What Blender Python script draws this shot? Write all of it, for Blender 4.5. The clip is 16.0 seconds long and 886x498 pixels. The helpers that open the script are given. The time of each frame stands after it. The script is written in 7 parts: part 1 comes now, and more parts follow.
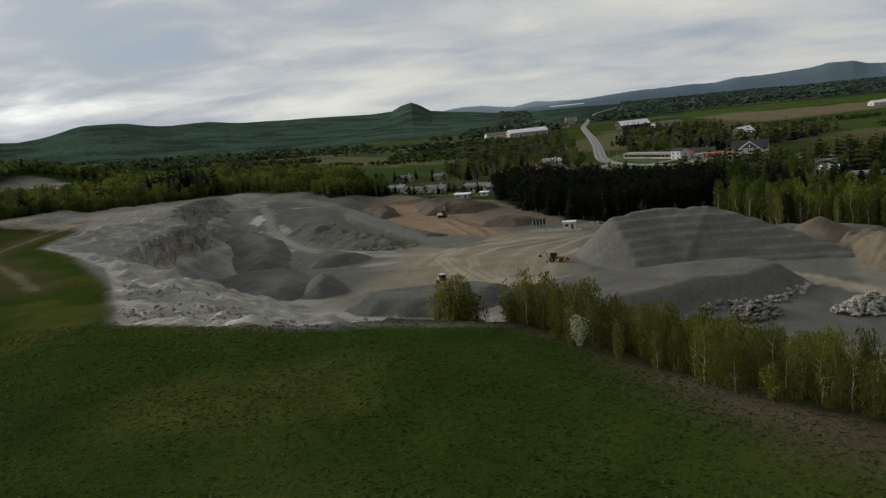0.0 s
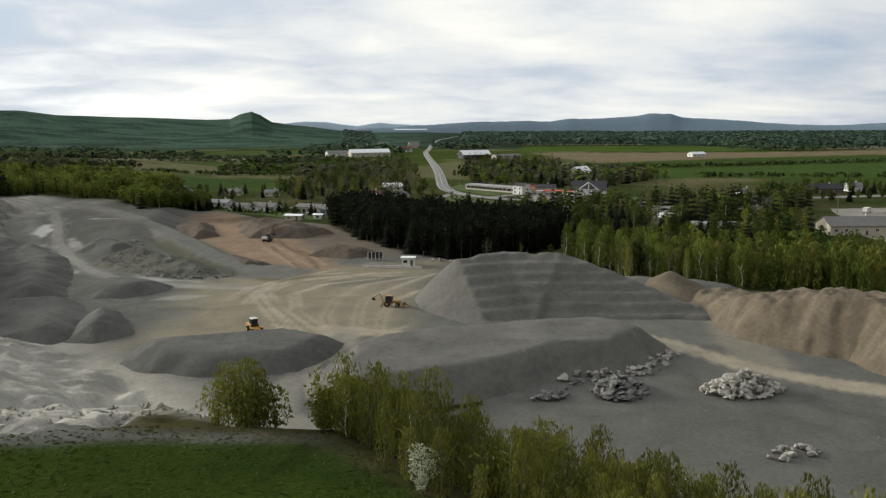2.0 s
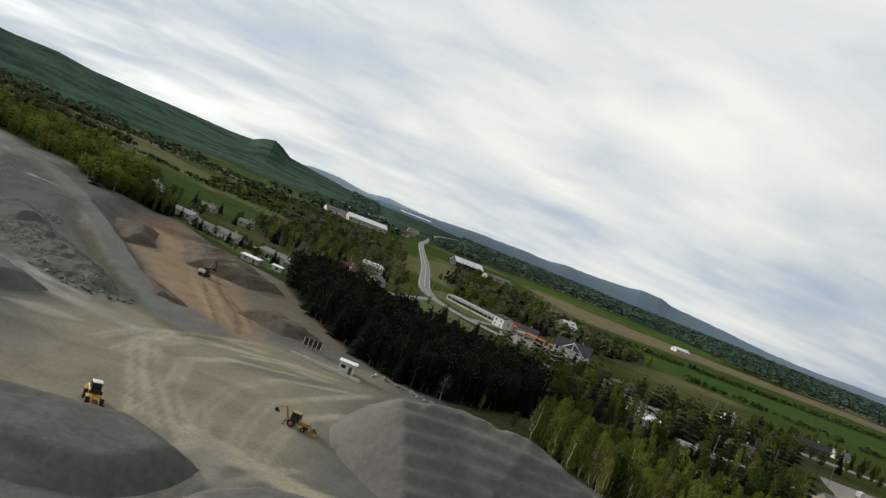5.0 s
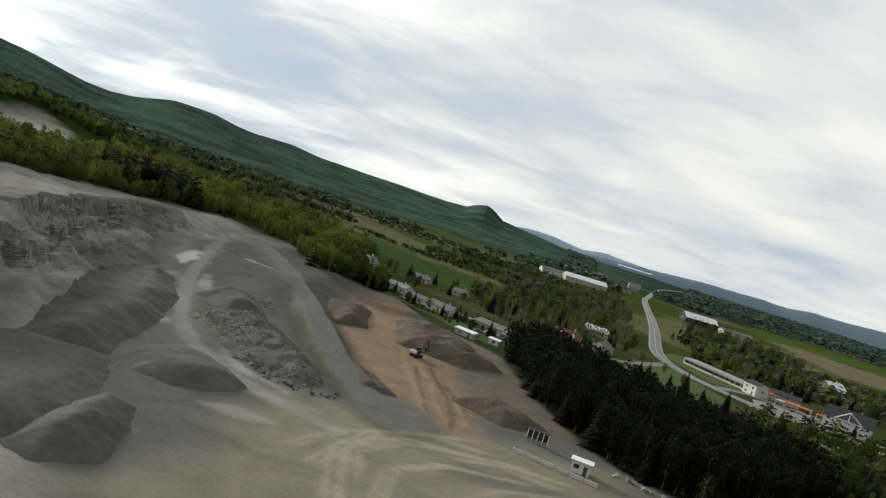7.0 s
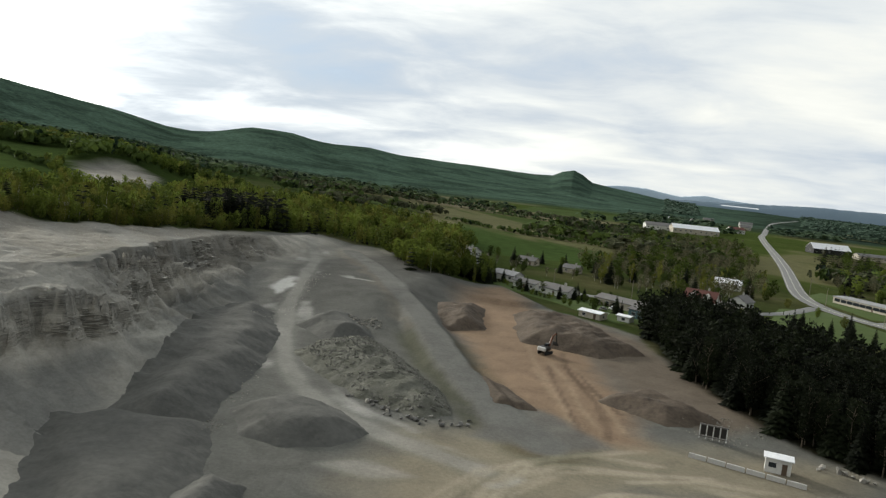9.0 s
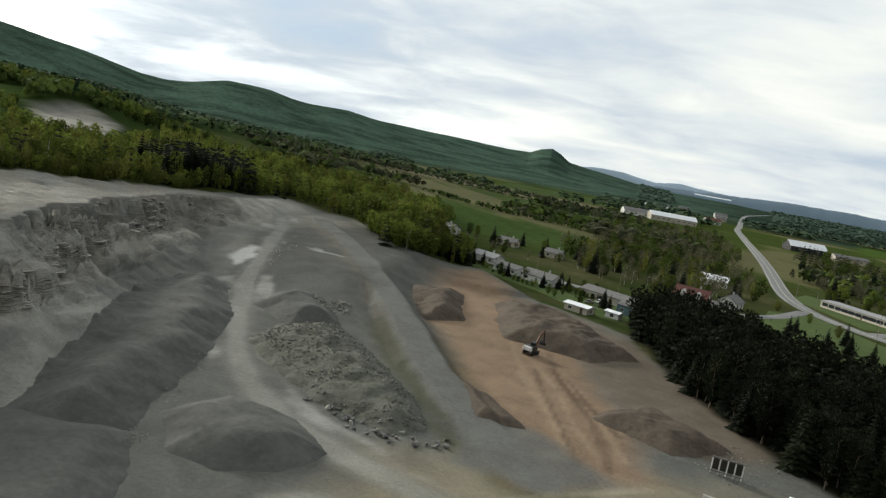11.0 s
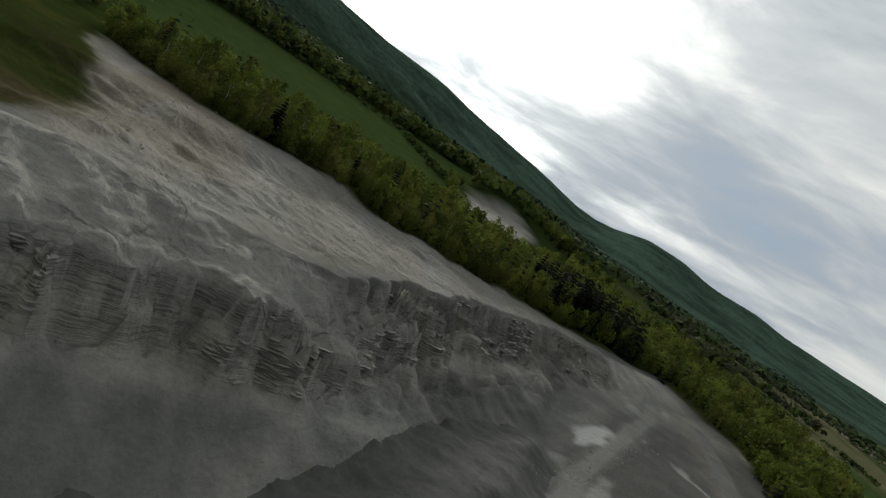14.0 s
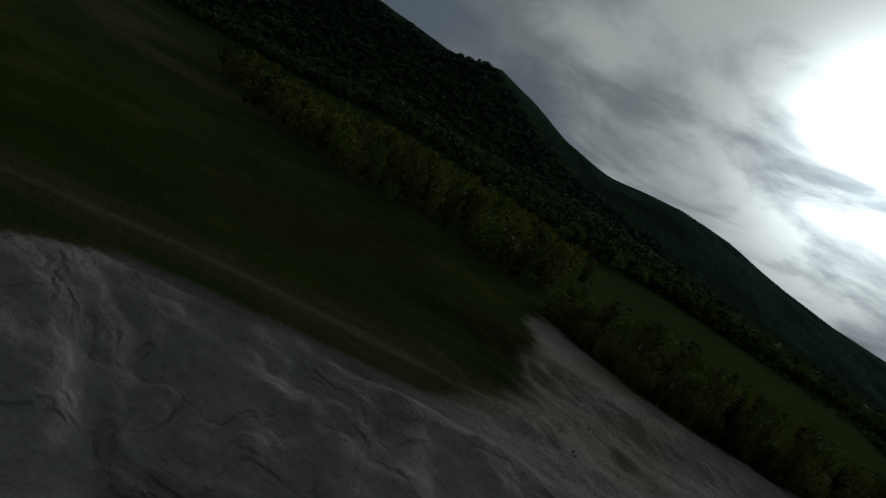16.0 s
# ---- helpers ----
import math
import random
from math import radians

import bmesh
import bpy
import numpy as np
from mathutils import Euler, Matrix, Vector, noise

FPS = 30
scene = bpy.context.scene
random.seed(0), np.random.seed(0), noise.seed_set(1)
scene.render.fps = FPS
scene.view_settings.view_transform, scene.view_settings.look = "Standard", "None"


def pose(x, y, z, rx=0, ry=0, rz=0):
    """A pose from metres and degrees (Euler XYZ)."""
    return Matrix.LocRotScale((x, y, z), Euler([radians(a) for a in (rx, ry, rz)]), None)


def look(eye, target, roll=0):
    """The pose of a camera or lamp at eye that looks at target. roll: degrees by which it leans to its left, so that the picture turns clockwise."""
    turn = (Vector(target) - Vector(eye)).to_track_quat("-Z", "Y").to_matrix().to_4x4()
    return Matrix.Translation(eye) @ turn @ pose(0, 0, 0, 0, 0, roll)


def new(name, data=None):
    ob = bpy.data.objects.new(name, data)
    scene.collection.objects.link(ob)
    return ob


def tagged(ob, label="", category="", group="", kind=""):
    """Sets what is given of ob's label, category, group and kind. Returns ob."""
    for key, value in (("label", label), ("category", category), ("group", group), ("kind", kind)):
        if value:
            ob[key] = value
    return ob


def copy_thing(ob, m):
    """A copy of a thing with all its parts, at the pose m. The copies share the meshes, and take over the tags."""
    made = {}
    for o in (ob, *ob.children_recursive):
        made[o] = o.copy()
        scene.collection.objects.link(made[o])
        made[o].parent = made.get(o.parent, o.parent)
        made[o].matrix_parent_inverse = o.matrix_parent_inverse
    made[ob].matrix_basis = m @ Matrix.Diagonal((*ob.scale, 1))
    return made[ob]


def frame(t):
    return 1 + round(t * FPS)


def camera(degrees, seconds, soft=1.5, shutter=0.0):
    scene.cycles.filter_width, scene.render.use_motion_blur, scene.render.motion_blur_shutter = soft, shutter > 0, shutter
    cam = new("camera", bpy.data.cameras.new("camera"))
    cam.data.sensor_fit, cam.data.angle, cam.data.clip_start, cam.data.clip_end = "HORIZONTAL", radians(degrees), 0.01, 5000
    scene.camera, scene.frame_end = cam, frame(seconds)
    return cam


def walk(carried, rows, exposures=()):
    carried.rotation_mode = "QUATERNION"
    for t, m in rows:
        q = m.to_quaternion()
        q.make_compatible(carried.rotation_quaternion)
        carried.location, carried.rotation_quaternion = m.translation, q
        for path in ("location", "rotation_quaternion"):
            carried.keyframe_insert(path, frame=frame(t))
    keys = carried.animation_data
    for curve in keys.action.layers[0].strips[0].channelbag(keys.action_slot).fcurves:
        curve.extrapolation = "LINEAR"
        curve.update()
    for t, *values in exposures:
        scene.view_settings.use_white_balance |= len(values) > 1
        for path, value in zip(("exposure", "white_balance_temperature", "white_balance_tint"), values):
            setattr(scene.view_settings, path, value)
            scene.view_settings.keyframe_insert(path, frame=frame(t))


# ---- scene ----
# camera: carried by a small aircraft over a gravel pit and a village
cam = camera(61.0, 16.0, soft=1.3, shutter=0.03)
ROWS = [
    (0, -0.27, 0.99, 46.73, 79.88, 5.81, -0.69),
    (0.5, 0.37, 9.16, 46.51, 80.37, 3.02, -2.98),
    (1, 1.36, 17.27, 46.29, 80.55, 1.31, -6.67),
    (1.5, 2.83, 25.29, 46.31, 80.56, 0.83, -9.32),
    (2, 4.34, 33.06, 46.30, 80.73, 0.42, -12.37),
    (2.5, 5.88, 40.70, 46.49, 82.63, -2.30, -14.75),
    (3, 7.36, 48.33, 46.59, 83.72, -4.73, -17.58),
    (3.2, 7.88, 51.42, 46.60, 84.35, -6.54, -18.64),
    (5.3, 14.51, 84.87, 47.26, 88.39, -23.33, -10.11),
    (5.5, 15.00, 88.19, 47.44, 88.22, -22.89, -7.60),
    (6, 15.88, 96.44, 47.73, 87.34, -19.35, -1.97),
    (6.5, 15.74, 104.09, 47.84, 86.74, -17.81, 2.13),
    (7, 14.66, 110.97, 47.81, 86.87, -16.86, 5.09),
    (7.5, 13.22, 117.44, 47.99, 86.51, -16.06, 8.34),
    (8, 11.56, 123.81, 48.14, 85.97, -16.16, 11.22),
    (8.2, 10.78, 126.23, 48.18, 85.60, -13.03, 12.35),
    (10.3, 2.41, 151.38, 47.67, 82.56, -3.50, 11.02),
    (10.5, 1.78, 153.68, 47.76, 82.39, -3.70, 11.11),
    (11, -0.08, 159.21, 47.95, 82.12, -10.17, 9.81),
    (11.5, -2.26, 165.52, 47.88, 83.89, -18.88, 9.79),
    (12, -5.28, 173.23, 47.65, 83.56, -20.99, 15.09),
    (12.5, -9.34, 182.11, 47.41, 83.10, -22.77, 21.22),
    (13, -14.47, 190.59, 46.27, 84.95, -27.61, 24.75),
    (13.5, -19.71, 198.86, 45.29, 84.01, -30.50, 32.61),
    (14, -25.31, 206.35, 44.33, 81.97, -31.59, 42.89),
    (14.5, -31.51, 211.11, 43.60, 80.16, -32.27, 53.21),
    (15, -37.79, 213.26, 42.74, 81.39, -32.08, 61.10),
    (15.5, -43.75, 215.32, 41.98, 84.45, -29.42, 70.21),
    (16, -49.81, 216.80, 41.42, 83.77, -30.93, 79.36),
]
EXPOSURES = [(0, -0.65, 6650, 8), (0.5, -0.25, 6650, 8), (1, -0.08, 6650, 8), (1.5, 0, 6650, 8), (3, 0, 6600, 8), (5.5, -0.2, 6550, 6), (7, -0.14, 6600, 6), (8, -0.06, 6600, 7), (10.5, 0, 6550, 5), (12.5, 0, 6500, 5), (13.5, -0.32, 6500, 5), (14, -0.7, 6500, 6), (14.5, -1.2, 6500, 7), (15, -1.85, 6400, 6), (15.5, -2.42, 6150, 4), (16, -2.82, 5950, 2)]
walk(cam, [(t, pose(x, y, z, rx, ry, rz)) for t, x, y, z, rx, ry, rz in ROWS], EXPOSURES)

# ---- sky and sun: high thin cloud, the sun veiled low on the left ----
SUN_AZ, SUN_EL = -52.0, 16.0
SUN_DIR = Vector((math.sin(radians(SUN_AZ)) * math.cos(radians(SUN_EL)), math.cos(radians(SUN_AZ)) * math.cos(radians(SUN_EL)), math.sin(radians(SUN_EL))))


def link(nt, a, b):
    nt.links.new(a, b)


def value_of(nt, op, a, b=None, clamp=False):
    n = nt.nodes.new("ShaderNodeMath")
    n.operation, n.use_clamp = op, clamp
    for i, v in enumerate((a, b)):
        if v is None:
            continue
        if isinstance(v, (int, float)):
            n.inputs[i].default_value = v
        else:
            link(nt, v, n.inputs[i])
    return n.outputs[0]


def mixed(nt, fac, a, b, blend="MIX"):
    n = nt.nodes.new("ShaderNodeMix")
    n.data_type, n.blend_type = "RGBA", blend
    for s, v in ((0, fac), (6, a), (7, b)):
        if isinstance(v, (int, float)):
            n.inputs[s].default_value = v
        elif isinstance(v, (tuple, list)):
            n.inputs[s].default_value = (*v[:3], 1)
        else:
            link(nt, v, n.inputs[s])
    return n.outputs[2]


def noise_of(nt, vec, scale, detail=4, rough=0.55, distort=0.0):
    n = nt.nodes.new("ShaderNodeTexNoise")
    n.inputs["Scale"].default_value, n.inputs["Detail"].default_value = scale, detail
    n.inputs["Roughness"].default_value, n.inputs["Distortion"].default_value = rough, distort
    if vec is not None:
        link(nt, vec, n.inputs["Vector"])
    return n.outputs["Fac"]


def ramp_of(nt, fac, stops):
    n = nt.nodes.new("ShaderNodeValToRGB")
    el = n.color_ramp.elements
    while len(el) < len(stops):
        el.new(0.5)
    for e, (p, c) in zip(el, stops):
        e.position = p
        e.color = (*c, 1) if isinstance(c, tuple) else (c, c, c, 1)
    link(nt, fac, n.inputs[0])
    return n.outputs[0]


def make_world():
    w = bpy.data.worlds.new("sky")
    scene.world = w
    w.use_nodes = True
    nt = w.node_tree
    nt.nodes.clear()
    out = nt.nodes.new("ShaderNodeOutputWorld")
    bg = nt.nodes.new("ShaderNodeBackground")
    sky = nt.nodes.new("ShaderNodeTexSky")
    sky.sky_type, sky.sun_disc = "NISHITA", False
    sky.sun_elevation, sky.sun_rotation = radians(SUN_EL), radians(SUN_AZ)
    sky.dust_density = 2.0
    tc = nt.nodes.new("ShaderNodeTexCoord")
    sep = nt.nodes.new("ShaderNodeSeparateXYZ")
    link(nt, tc.outputs["Generated"], sep.inputs[0])
    # the cloud deck: directions laid onto a flat sheet overhead
    up = value_of(nt, "MAXIMUM", sep.outputs[2], 0.0)
    up = value_of(nt, "ADD", up, 0.17)
    cx, cy = value_of(nt, "DIVIDE", sep.outputs[0], up), value_of(nt, "DIVIDE", sep.outputs[1], up)
    comb = nt.nodes.new("ShaderNodeCombineXYZ")
    link(nt, cx, comb.inputs[0]), link(nt, cy, comb.inputs[1])
    mp = nt.nodes.new("ShaderNodeMapping")
    mp.inputs["Rotation"].default_value = (0, 0, radians(20))
    mp.inputs["Scale"].default_value = (0.8, 1.0, 1)
    link(nt, comb.outputs[0], mp.inputs[0])
    big = noise_of(nt, mp.outputs[0], 0.56, 3, 0.5, 0.35)
    fine = noise_of(nt, mp.outputs[0], 1.9, 6, 0.58, 0.35)
    both = value_of(nt, "ADD", value_of(nt, "MULTIPLY", big, 0.70), value_of(nt, "MULTIPLY", fine, 0.30))
    cover = ramp_of(nt, both, [(0.30, 0.75), (0.45, 1.0)])
    cloud = ramp_of(nt, both, [(0.36, (5.0, 5.7, 6.8)), (0.44, (6.5, 7.0, 7.7)), (0.49, (7.8, 8.1, 8.4)), (0.56, (9.3, 9.3, 9.0)), (0.66, (11.2, 11.0, 10.3))])
    clear = mixed(nt, 1.0, (3.6, 4.9, 7.0), mixed(nt, 0.85, sky.outputs[0], (1, 1, 1)), "MULTIPLY")
    col = mixed(nt, cover, clear, cloud)
    # the veiled sun brightens the cloud round it
    dot = nt.nodes.new("ShaderNodeVectorMath")
    dot.operation = "DOT_PRODUCT"
    link(nt, tc.outputs["Generated"], dot.inputs[0])
    dot.inputs[1].default_value = SUN_DIR
    near = value_of(nt, "MAXIMUM", dot.outputs["Value"], 0.0)
    wide = value_of(nt, "MULTIPLY", value_of(nt, "POWER", near, 7.0), 1.5)
    tight = value_of(nt, "MULTIPLY", value_of(nt, "POWER", near, 150.0), 15.0)
    thin = ramp_of(nt, both, [(0.42, 0.04), (0.50, 0.4), (0.57, 1.25)])
    glow = value_of(nt, "MULTIPLY", value_of(nt, "ADD", wide, tight), thin)
    comb2 = mixed(nt, 1.0, col, value_of(nt, "ADD", glow, 1.0), "MULTIPLY")
    # the sky is dimmer away from the sun
    turned = value_of(nt, "ADD", value_of(nt, "MULTIPLY", dot.outputs["Value"], 0.5), 0.5)
    comb2 = mixed(nt, 1.0, comb2, ramp_of(nt, turned, [(0.0, 0.24), (0.30, 0.6), (0.46, 0.95), (0.58, 1.06)]), "MULTIPLY")
    # thicker, greyer cloud low down
    low = ramp_of(nt, sep.outputs[2], [(0.0, (0.90, 0.915, 0.94)), (0.20, (1.0, 1.0, 1.0))])
    comb2 = mixed(nt, 1.0, comb2, low, "MULTIPLY")
    link(nt, comb2, bg.inputs["Color"])
    bg.inputs["Strength"].default_value = 0.1
    link(nt, bg.outputs[0], out.inputs[0])


make_world()
sun = new("sun", bpy.data.lights.new("sun", "SUN"))
sun.data.energy, sun.data.angle, sun.data.color = 3.2, radians(8), (1.0, 0.94, 0.85)
sun.matrix_world = look(SUN_DIR * 100, (0, 0, 0))


# ---- materials ----
def surface(name, low, high, scale=1.0, fine=9.0, rough=0.9, bump=0.3, depth=0.05, vary=0.0, metal=0.0, space="object", strata=0.0, spread=0.35):
    """A surface whose colour runs between two tones at two scales, with fine relief. vary: by how much pieces differ from one another."""
    m = bpy.data.materials.new(name)
    m.use_nodes = True
    nt = m.node_tree
    b = nt.nodes["Principled BSDF"]
    if space == "world":
        vec = nt.nodes.new("ShaderNodeNewGeometry").outputs["Position"]
    else:
        vec = nt.nodes.new("ShaderNodeTexCoord").outputs["Object"]
    coarse = noise_of(nt, vec, scale, 5, 0.6, 0.3)
    small = noise_of(nt, vec, fine, 5, 0.65)
    t = value_of(nt, "ADD", value_of(nt, "MULTIPLY", coarse, 0.55), value_of(nt, "MULTIPLY", small, 0.45))
    tone = ramp_of(nt, t, [(0.5 - spread / 2, 0.0), (0.5 + spread / 2, 1.0)])
    col = mixed(nt, tone, low, high)
    if vary:
        r = nt.nodes.new("ShaderNodeObjectInfo").outputs["Random"]
        k = value_of(nt, "ADD", value_of(nt, "MULTIPLY", r, 2 * vary), 1.0 - vary)
        col = mixed(nt, 1.0, col, k, "MULTIPLY")
    link(nt, col, b.inputs["Base Color"])
    b.inputs["Roughness"].default_value, b.inputs["Metallic"].default_value = rough, metal
    b.inputs["Specular IOR Level"].default_value = 0.12 if rough > 0.8 else 0.3
    if bump:
        h = small
        if strata:
            mp = nt.nodes.new("ShaderNodeMapping")
            mp.inputs["Scale"].default_value = (0.05, 0.05, 1.0)
            link(nt, vec, mp.inputs[0])
            h = value_of(nt, "ADD", small, value_of(nt, "MULTIPLY", noise_of(nt, mp.outputs[0], strata, 3), 1.0))
        bp = nt.nodes.new("ShaderNodeBump")
        bp.inputs["Strength"].default_value, bp.inputs["Distance"].default_value = bump, depth
        link(nt, h, bp.inputs["Height"])
        link(nt, bp.outputs[0], b.inputs["Normal"])
    return m


def leaf_surface(name, low, high, vary=0.3):
    """Foliage: each clump has its own green, and light passes through it."""
    m = bpy.data.materials.new(name)
    m.use_nodes = True
    nt = m.node_tree
    b = nt.nodes["Principled BSDF"]
    isl = nt.nodes.new("ShaderNodeNewGeometry").outputs["Random Per Island"]
    r = nt.nodes.new("ShaderNodeObjectInfo").outputs["Random"]
    own = nt.nodes.new("ShaderNodeAttribute")  # each tree of a joined wood has a tone of its own
    own.attribute_name = "tone"
    r = value_of(nt, "FRACT", value_of(nt, "ADD", r, own.outputs["Fac"]))
    t = value_of(nt, "ADD", value_of(nt, "MULTIPLY", isl, 0.45), value_of(nt, "MULTIPLY", r, 0.55))
    col = mixed(nt, t, low, high)
    k = value_of(nt, "ADD", value_of(nt, "MULTIPLY", r, 2 * vary), 1.0 - vary)
    col = mixed(nt, 1.0, col, k, "MULTIPLY")
    link(nt, col, b.inputs["Base Color"])
    b.inputs["Roughness"].default_value = 0.8
    b.inputs["Specular IOR Level"].default_value = 0.06
    tr = nt.nodes.new("ShaderNodeBsdfTranslucent")
    link(nt, col, tr.inputs[0])
    mx = nt.nodes.new("ShaderNodeMixShader")
    mx.inputs[0].default_value = 0.25
    link(nt, b.outputs[0], mx.inputs[1]), link(nt, tr.outputs[0], mx.inputs[2])
    link(nt, mx.outputs[0], nt.nodes["Material Output"].inputs[0])
    return m


def ground_surface():
    """The ground: colour by kind of cover, hazed over the far hills, broken up at three scales."""
    m = bpy.data.materials.new("ground_cover")
    m.use_nodes = True
    nt = m.node_tree
    b = nt.nodes["Principled BSDF"]
    at = nt.nodes.new("ShaderNodeAttribute")
    at.attribute_name = "cover"
    ru = nt.nodes.new("ShaderNodeAttribute")
    ru.attribute_name = "relief"
    pos = nt.nodes.new("ShaderNodeNewGeometry").outputs["Position"]
    huge = noise_of(nt, pos, 0.012, 5, 0.6, 0.4)
    coarse = noise_of(nt, pos, 0.11, 5, 0.65, 0.5)
    small = noise_of(nt, pos, 1.3, 6, 0.7)
    speck = noise_of(nt, pos, 5.5, 4, 0.75)
    k = value_of(nt, "ADD", value_of(nt, "MULTIPLY", huge, 0.5), value_of(nt, "MULTIPLY", coarse, 0.9))
    k = value_of(nt, "ADD", k, value_of(nt, "MULTIPLY", small, 0.75))
    k = value_of(nt, "ADD", k, value_of(nt, "MULTIPLY", speck, 0.36))
    k = value_of(nt, "ADD", value_of(nt, "MULTIPLY", value_of(nt, "SUBTRACT", k, 1.255), 1.05), 1.0)
    col = mixed(nt, 1.0, at.outputs["Color"], k, "MULTIPLY")
    # dry sand and gravel glint against a low sun, grass hardly does
    bare = nt.nodes.new("ShaderNodeSeparateColor")
    link(nt, at.outputs["Color"], bare.inputs[0])
    link(nt, ramp_of(nt, bare.outputs["Red"], [(0.07, 0.95), (0.15, 0.9)]), b.inputs["Roughness"])
    link(nt, ramp_of(nt, bare.outputs["Red"], [(0.07, 0.0), (0.15, 0.06)]), b.inputs["Specular IOR Level"])
    mp = nt.nodes.new("ShaderNodeMapping")
    mp.inputs["Scale"].default_value = (0.06, 0.06, 1.0)
    link(nt, pos, mp.inputs[0])
    layers = noise_of(nt, mp.outputs[0], 2.4, 4, 0.65)
    h = value_of(nt, "ADD", value_of(nt, "MULTIPLY", small, 0.34), value_of(nt, "MULTIPLY", value_of(nt, "MULTIPLY", layers, ru.outputs["Fac"]), 1.6))
    # darker bands between the layers: sand strata, with crevice shade painted into the colour
    bands = ramp_of(nt, layers, [(0.37, 0.50), (0.47, 1.0), (0.58, 0.92), (0.66, 1.10)])
    col = mixed(nt, ru.outputs["Fac"], col, mixed(nt, 1.0, col, bands, "MULTIPLY"))
    # woods on the far hills: crowns of lighter and darker trees
    dist = nt.nodes.new("ShaderNodeVectorMath")
    dist.operation = "LENGTH"
    link(nt, pos, dist.inputs[0])
    wooded = value_of(nt, "SUBTRACT", value_of(nt, "MULTIPLY", dist.outputs["Value"], 0.0022), 3.2, clamp=True)
    crowns = noise_of(nt, pos, 0.075, 6, 0.72)
    stands = noise_of(nt, pos, 0.006, 4, 0.6, 0.5)
    mottle = value_of(nt, "MULTIPLY", ramp_of(nt, crowns, [(0.32, 0.55), (0.5, 1.0), (0.68, 1.42)]), ramp_of(nt, stands, [(0.36, 0.58), (0.6, 1.14)]))
    col = mixed(nt, wooded, col, mixed(nt, 1.0, col, mottle, "MULTIPLY"))
    h = value_of(nt, "ADD", h, value_of(nt, "MULTIPLY", value_of(nt, "MULTIPLY", crowns, wooded), 7.0))
    link(nt, col, b.inputs["Base Color"])
    # crust on the dry sand of the heights, broken into plates
    crust = ramp_of(nt, noise_of(nt, pos, 0.13, 3, 0.5, 0.5), [(0.34, 0.0), (0.39, 0.4), (0.46, 0.45), (0.51, 0.95), (0.58, 1.0)])
    high = nt.nodes.new("ShaderNodeSeparateXYZ")
    link(nt, pos, high.inputs[0])
    dry = value_of(nt, "MULTIPLY", ramp_of(nt, bare.outputs["Red"], [(0.15, 0.0), (0.22, 1.0)]), value_of(nt, "SUBTRACT", value_of(nt, "MULTIPLY", high.outputs[2], 0.125), 0.8, clamp=True))
    h = value_of(nt, "ADD", h, value_of(nt, "MULTIPLY", value_of(nt, "MULTIPLY", crust, dry), 0.8))
    bp = nt.nodes.new("ShaderNodeBump")
    bp.inputs["Strength"].default_value, bp.inputs["Distance"].default_value = 1.0, 0.9
    link(nt, h, bp.inputs["Height"])
    link(nt, bp.outputs[0], b.inputs["Normal"])
    return m


def canopy_surface():
    """Far tree tops: each tree's green with distance haze mixed in, broken up by clumps of leaves."""
    m = bpy.data.materials.new("tree_tops")
    m.use_nodes = True
    nt = m.node_tree
    b = nt.nodes["Principled BSDF"]
    at = nt.nodes.new("ShaderNodeAttribute")
    at.attribute_name = "cover"
    pos = nt.nodes.new("ShaderNodeNewGeometry").outputs["Position"]
    clump = noise_of(nt, pos, 0.7, 4, 0.7)
    stand = noise_of(nt, pos, 0.012, 3, 0.6)
    k = value_of(nt, "ADD", value_of(nt, "MULTIPLY", clump, 1.0), value_of(nt, "MULTIPLY", stand, 1.0))
    link(nt, mixed(nt, 1.0, at.outputs["Color"], k, "MULTIPLY"), b.inputs["Base Color"])
    b.inputs["Roughness"].default_value = 0.9
    b.inputs["Specular IOR Level"].default_value = 0.1
    tr = nt.nodes.new("ShaderNodeBsdfTranslucent")
    link(nt, at.outputs["Color"], tr.inputs[0])
    mx = nt.nodes.new("ShaderNodeMixShader")
    mx.inputs[0].default_value = 0.25
    link(nt, b.outputs[0], mx.inputs[1]), link(nt, tr.outputs[0], mx.inputs[2])
    link(nt, mx.outputs[0], nt.nodes["Material Output"].inputs[0])
    return m


def plain(name, col, rough=0.6, metal=0.0, vary=0.0):
    c = Vector(col)
    return surface(name, tuple(c * 0.8), tuple(c * 1.15), 0.6, 7.0, rough, 0.1, 0.01, vary, metal)


M_GROUND = ground_surface()
M_GREY = surface("grey_gravel", (0.076, 0.074, 0.068), (0.138, 0.134, 0.121), 0.16, 0.9, 0.95, 0.6, 0.25, space="world")
M_DARK = surface("dark_gravel", (0.057, 0.058, 0.054), (0.112, 0.111, 0.102), 0.18, 0.9, 0.95, 0.6, 0.25, space="world")
M_TAN = surface("tan_sand", (0.072, 0.060, 0.044), (0.168, 0.140, 0.102), 0.15, 1.3, 0.95, 0.35, 0.2, space="world")
M_LEDGE = surface("layered_sand", (0.235, 0.224, 0.196), (0.360, 0.344, 0.300), 0.3, 1.6, 0.8, 0.5, 0.1, space="world")
M_SOIL = surface("brown_soil", (0.046, 0.036, 0.028), (0.118, 0.094, 0.072), 0.2, 1.0, 0.95, 0.7, 0.3, space="world")
M_RUBBLE = surface("grey_rubble", (0.046, 0.048, 0.034), (0.145, 0.144, 0.124), 0.3, 1.4, 0.95, 0.8, 0.4, space="world")
M_WHITE_ROCK = surface("pale_rock", (0.17, 0.16, 0.14), (0.40, 0.385, 0.345), 0.9, 5.0, 0.9, 0.5, 0.08, vary=0.25)
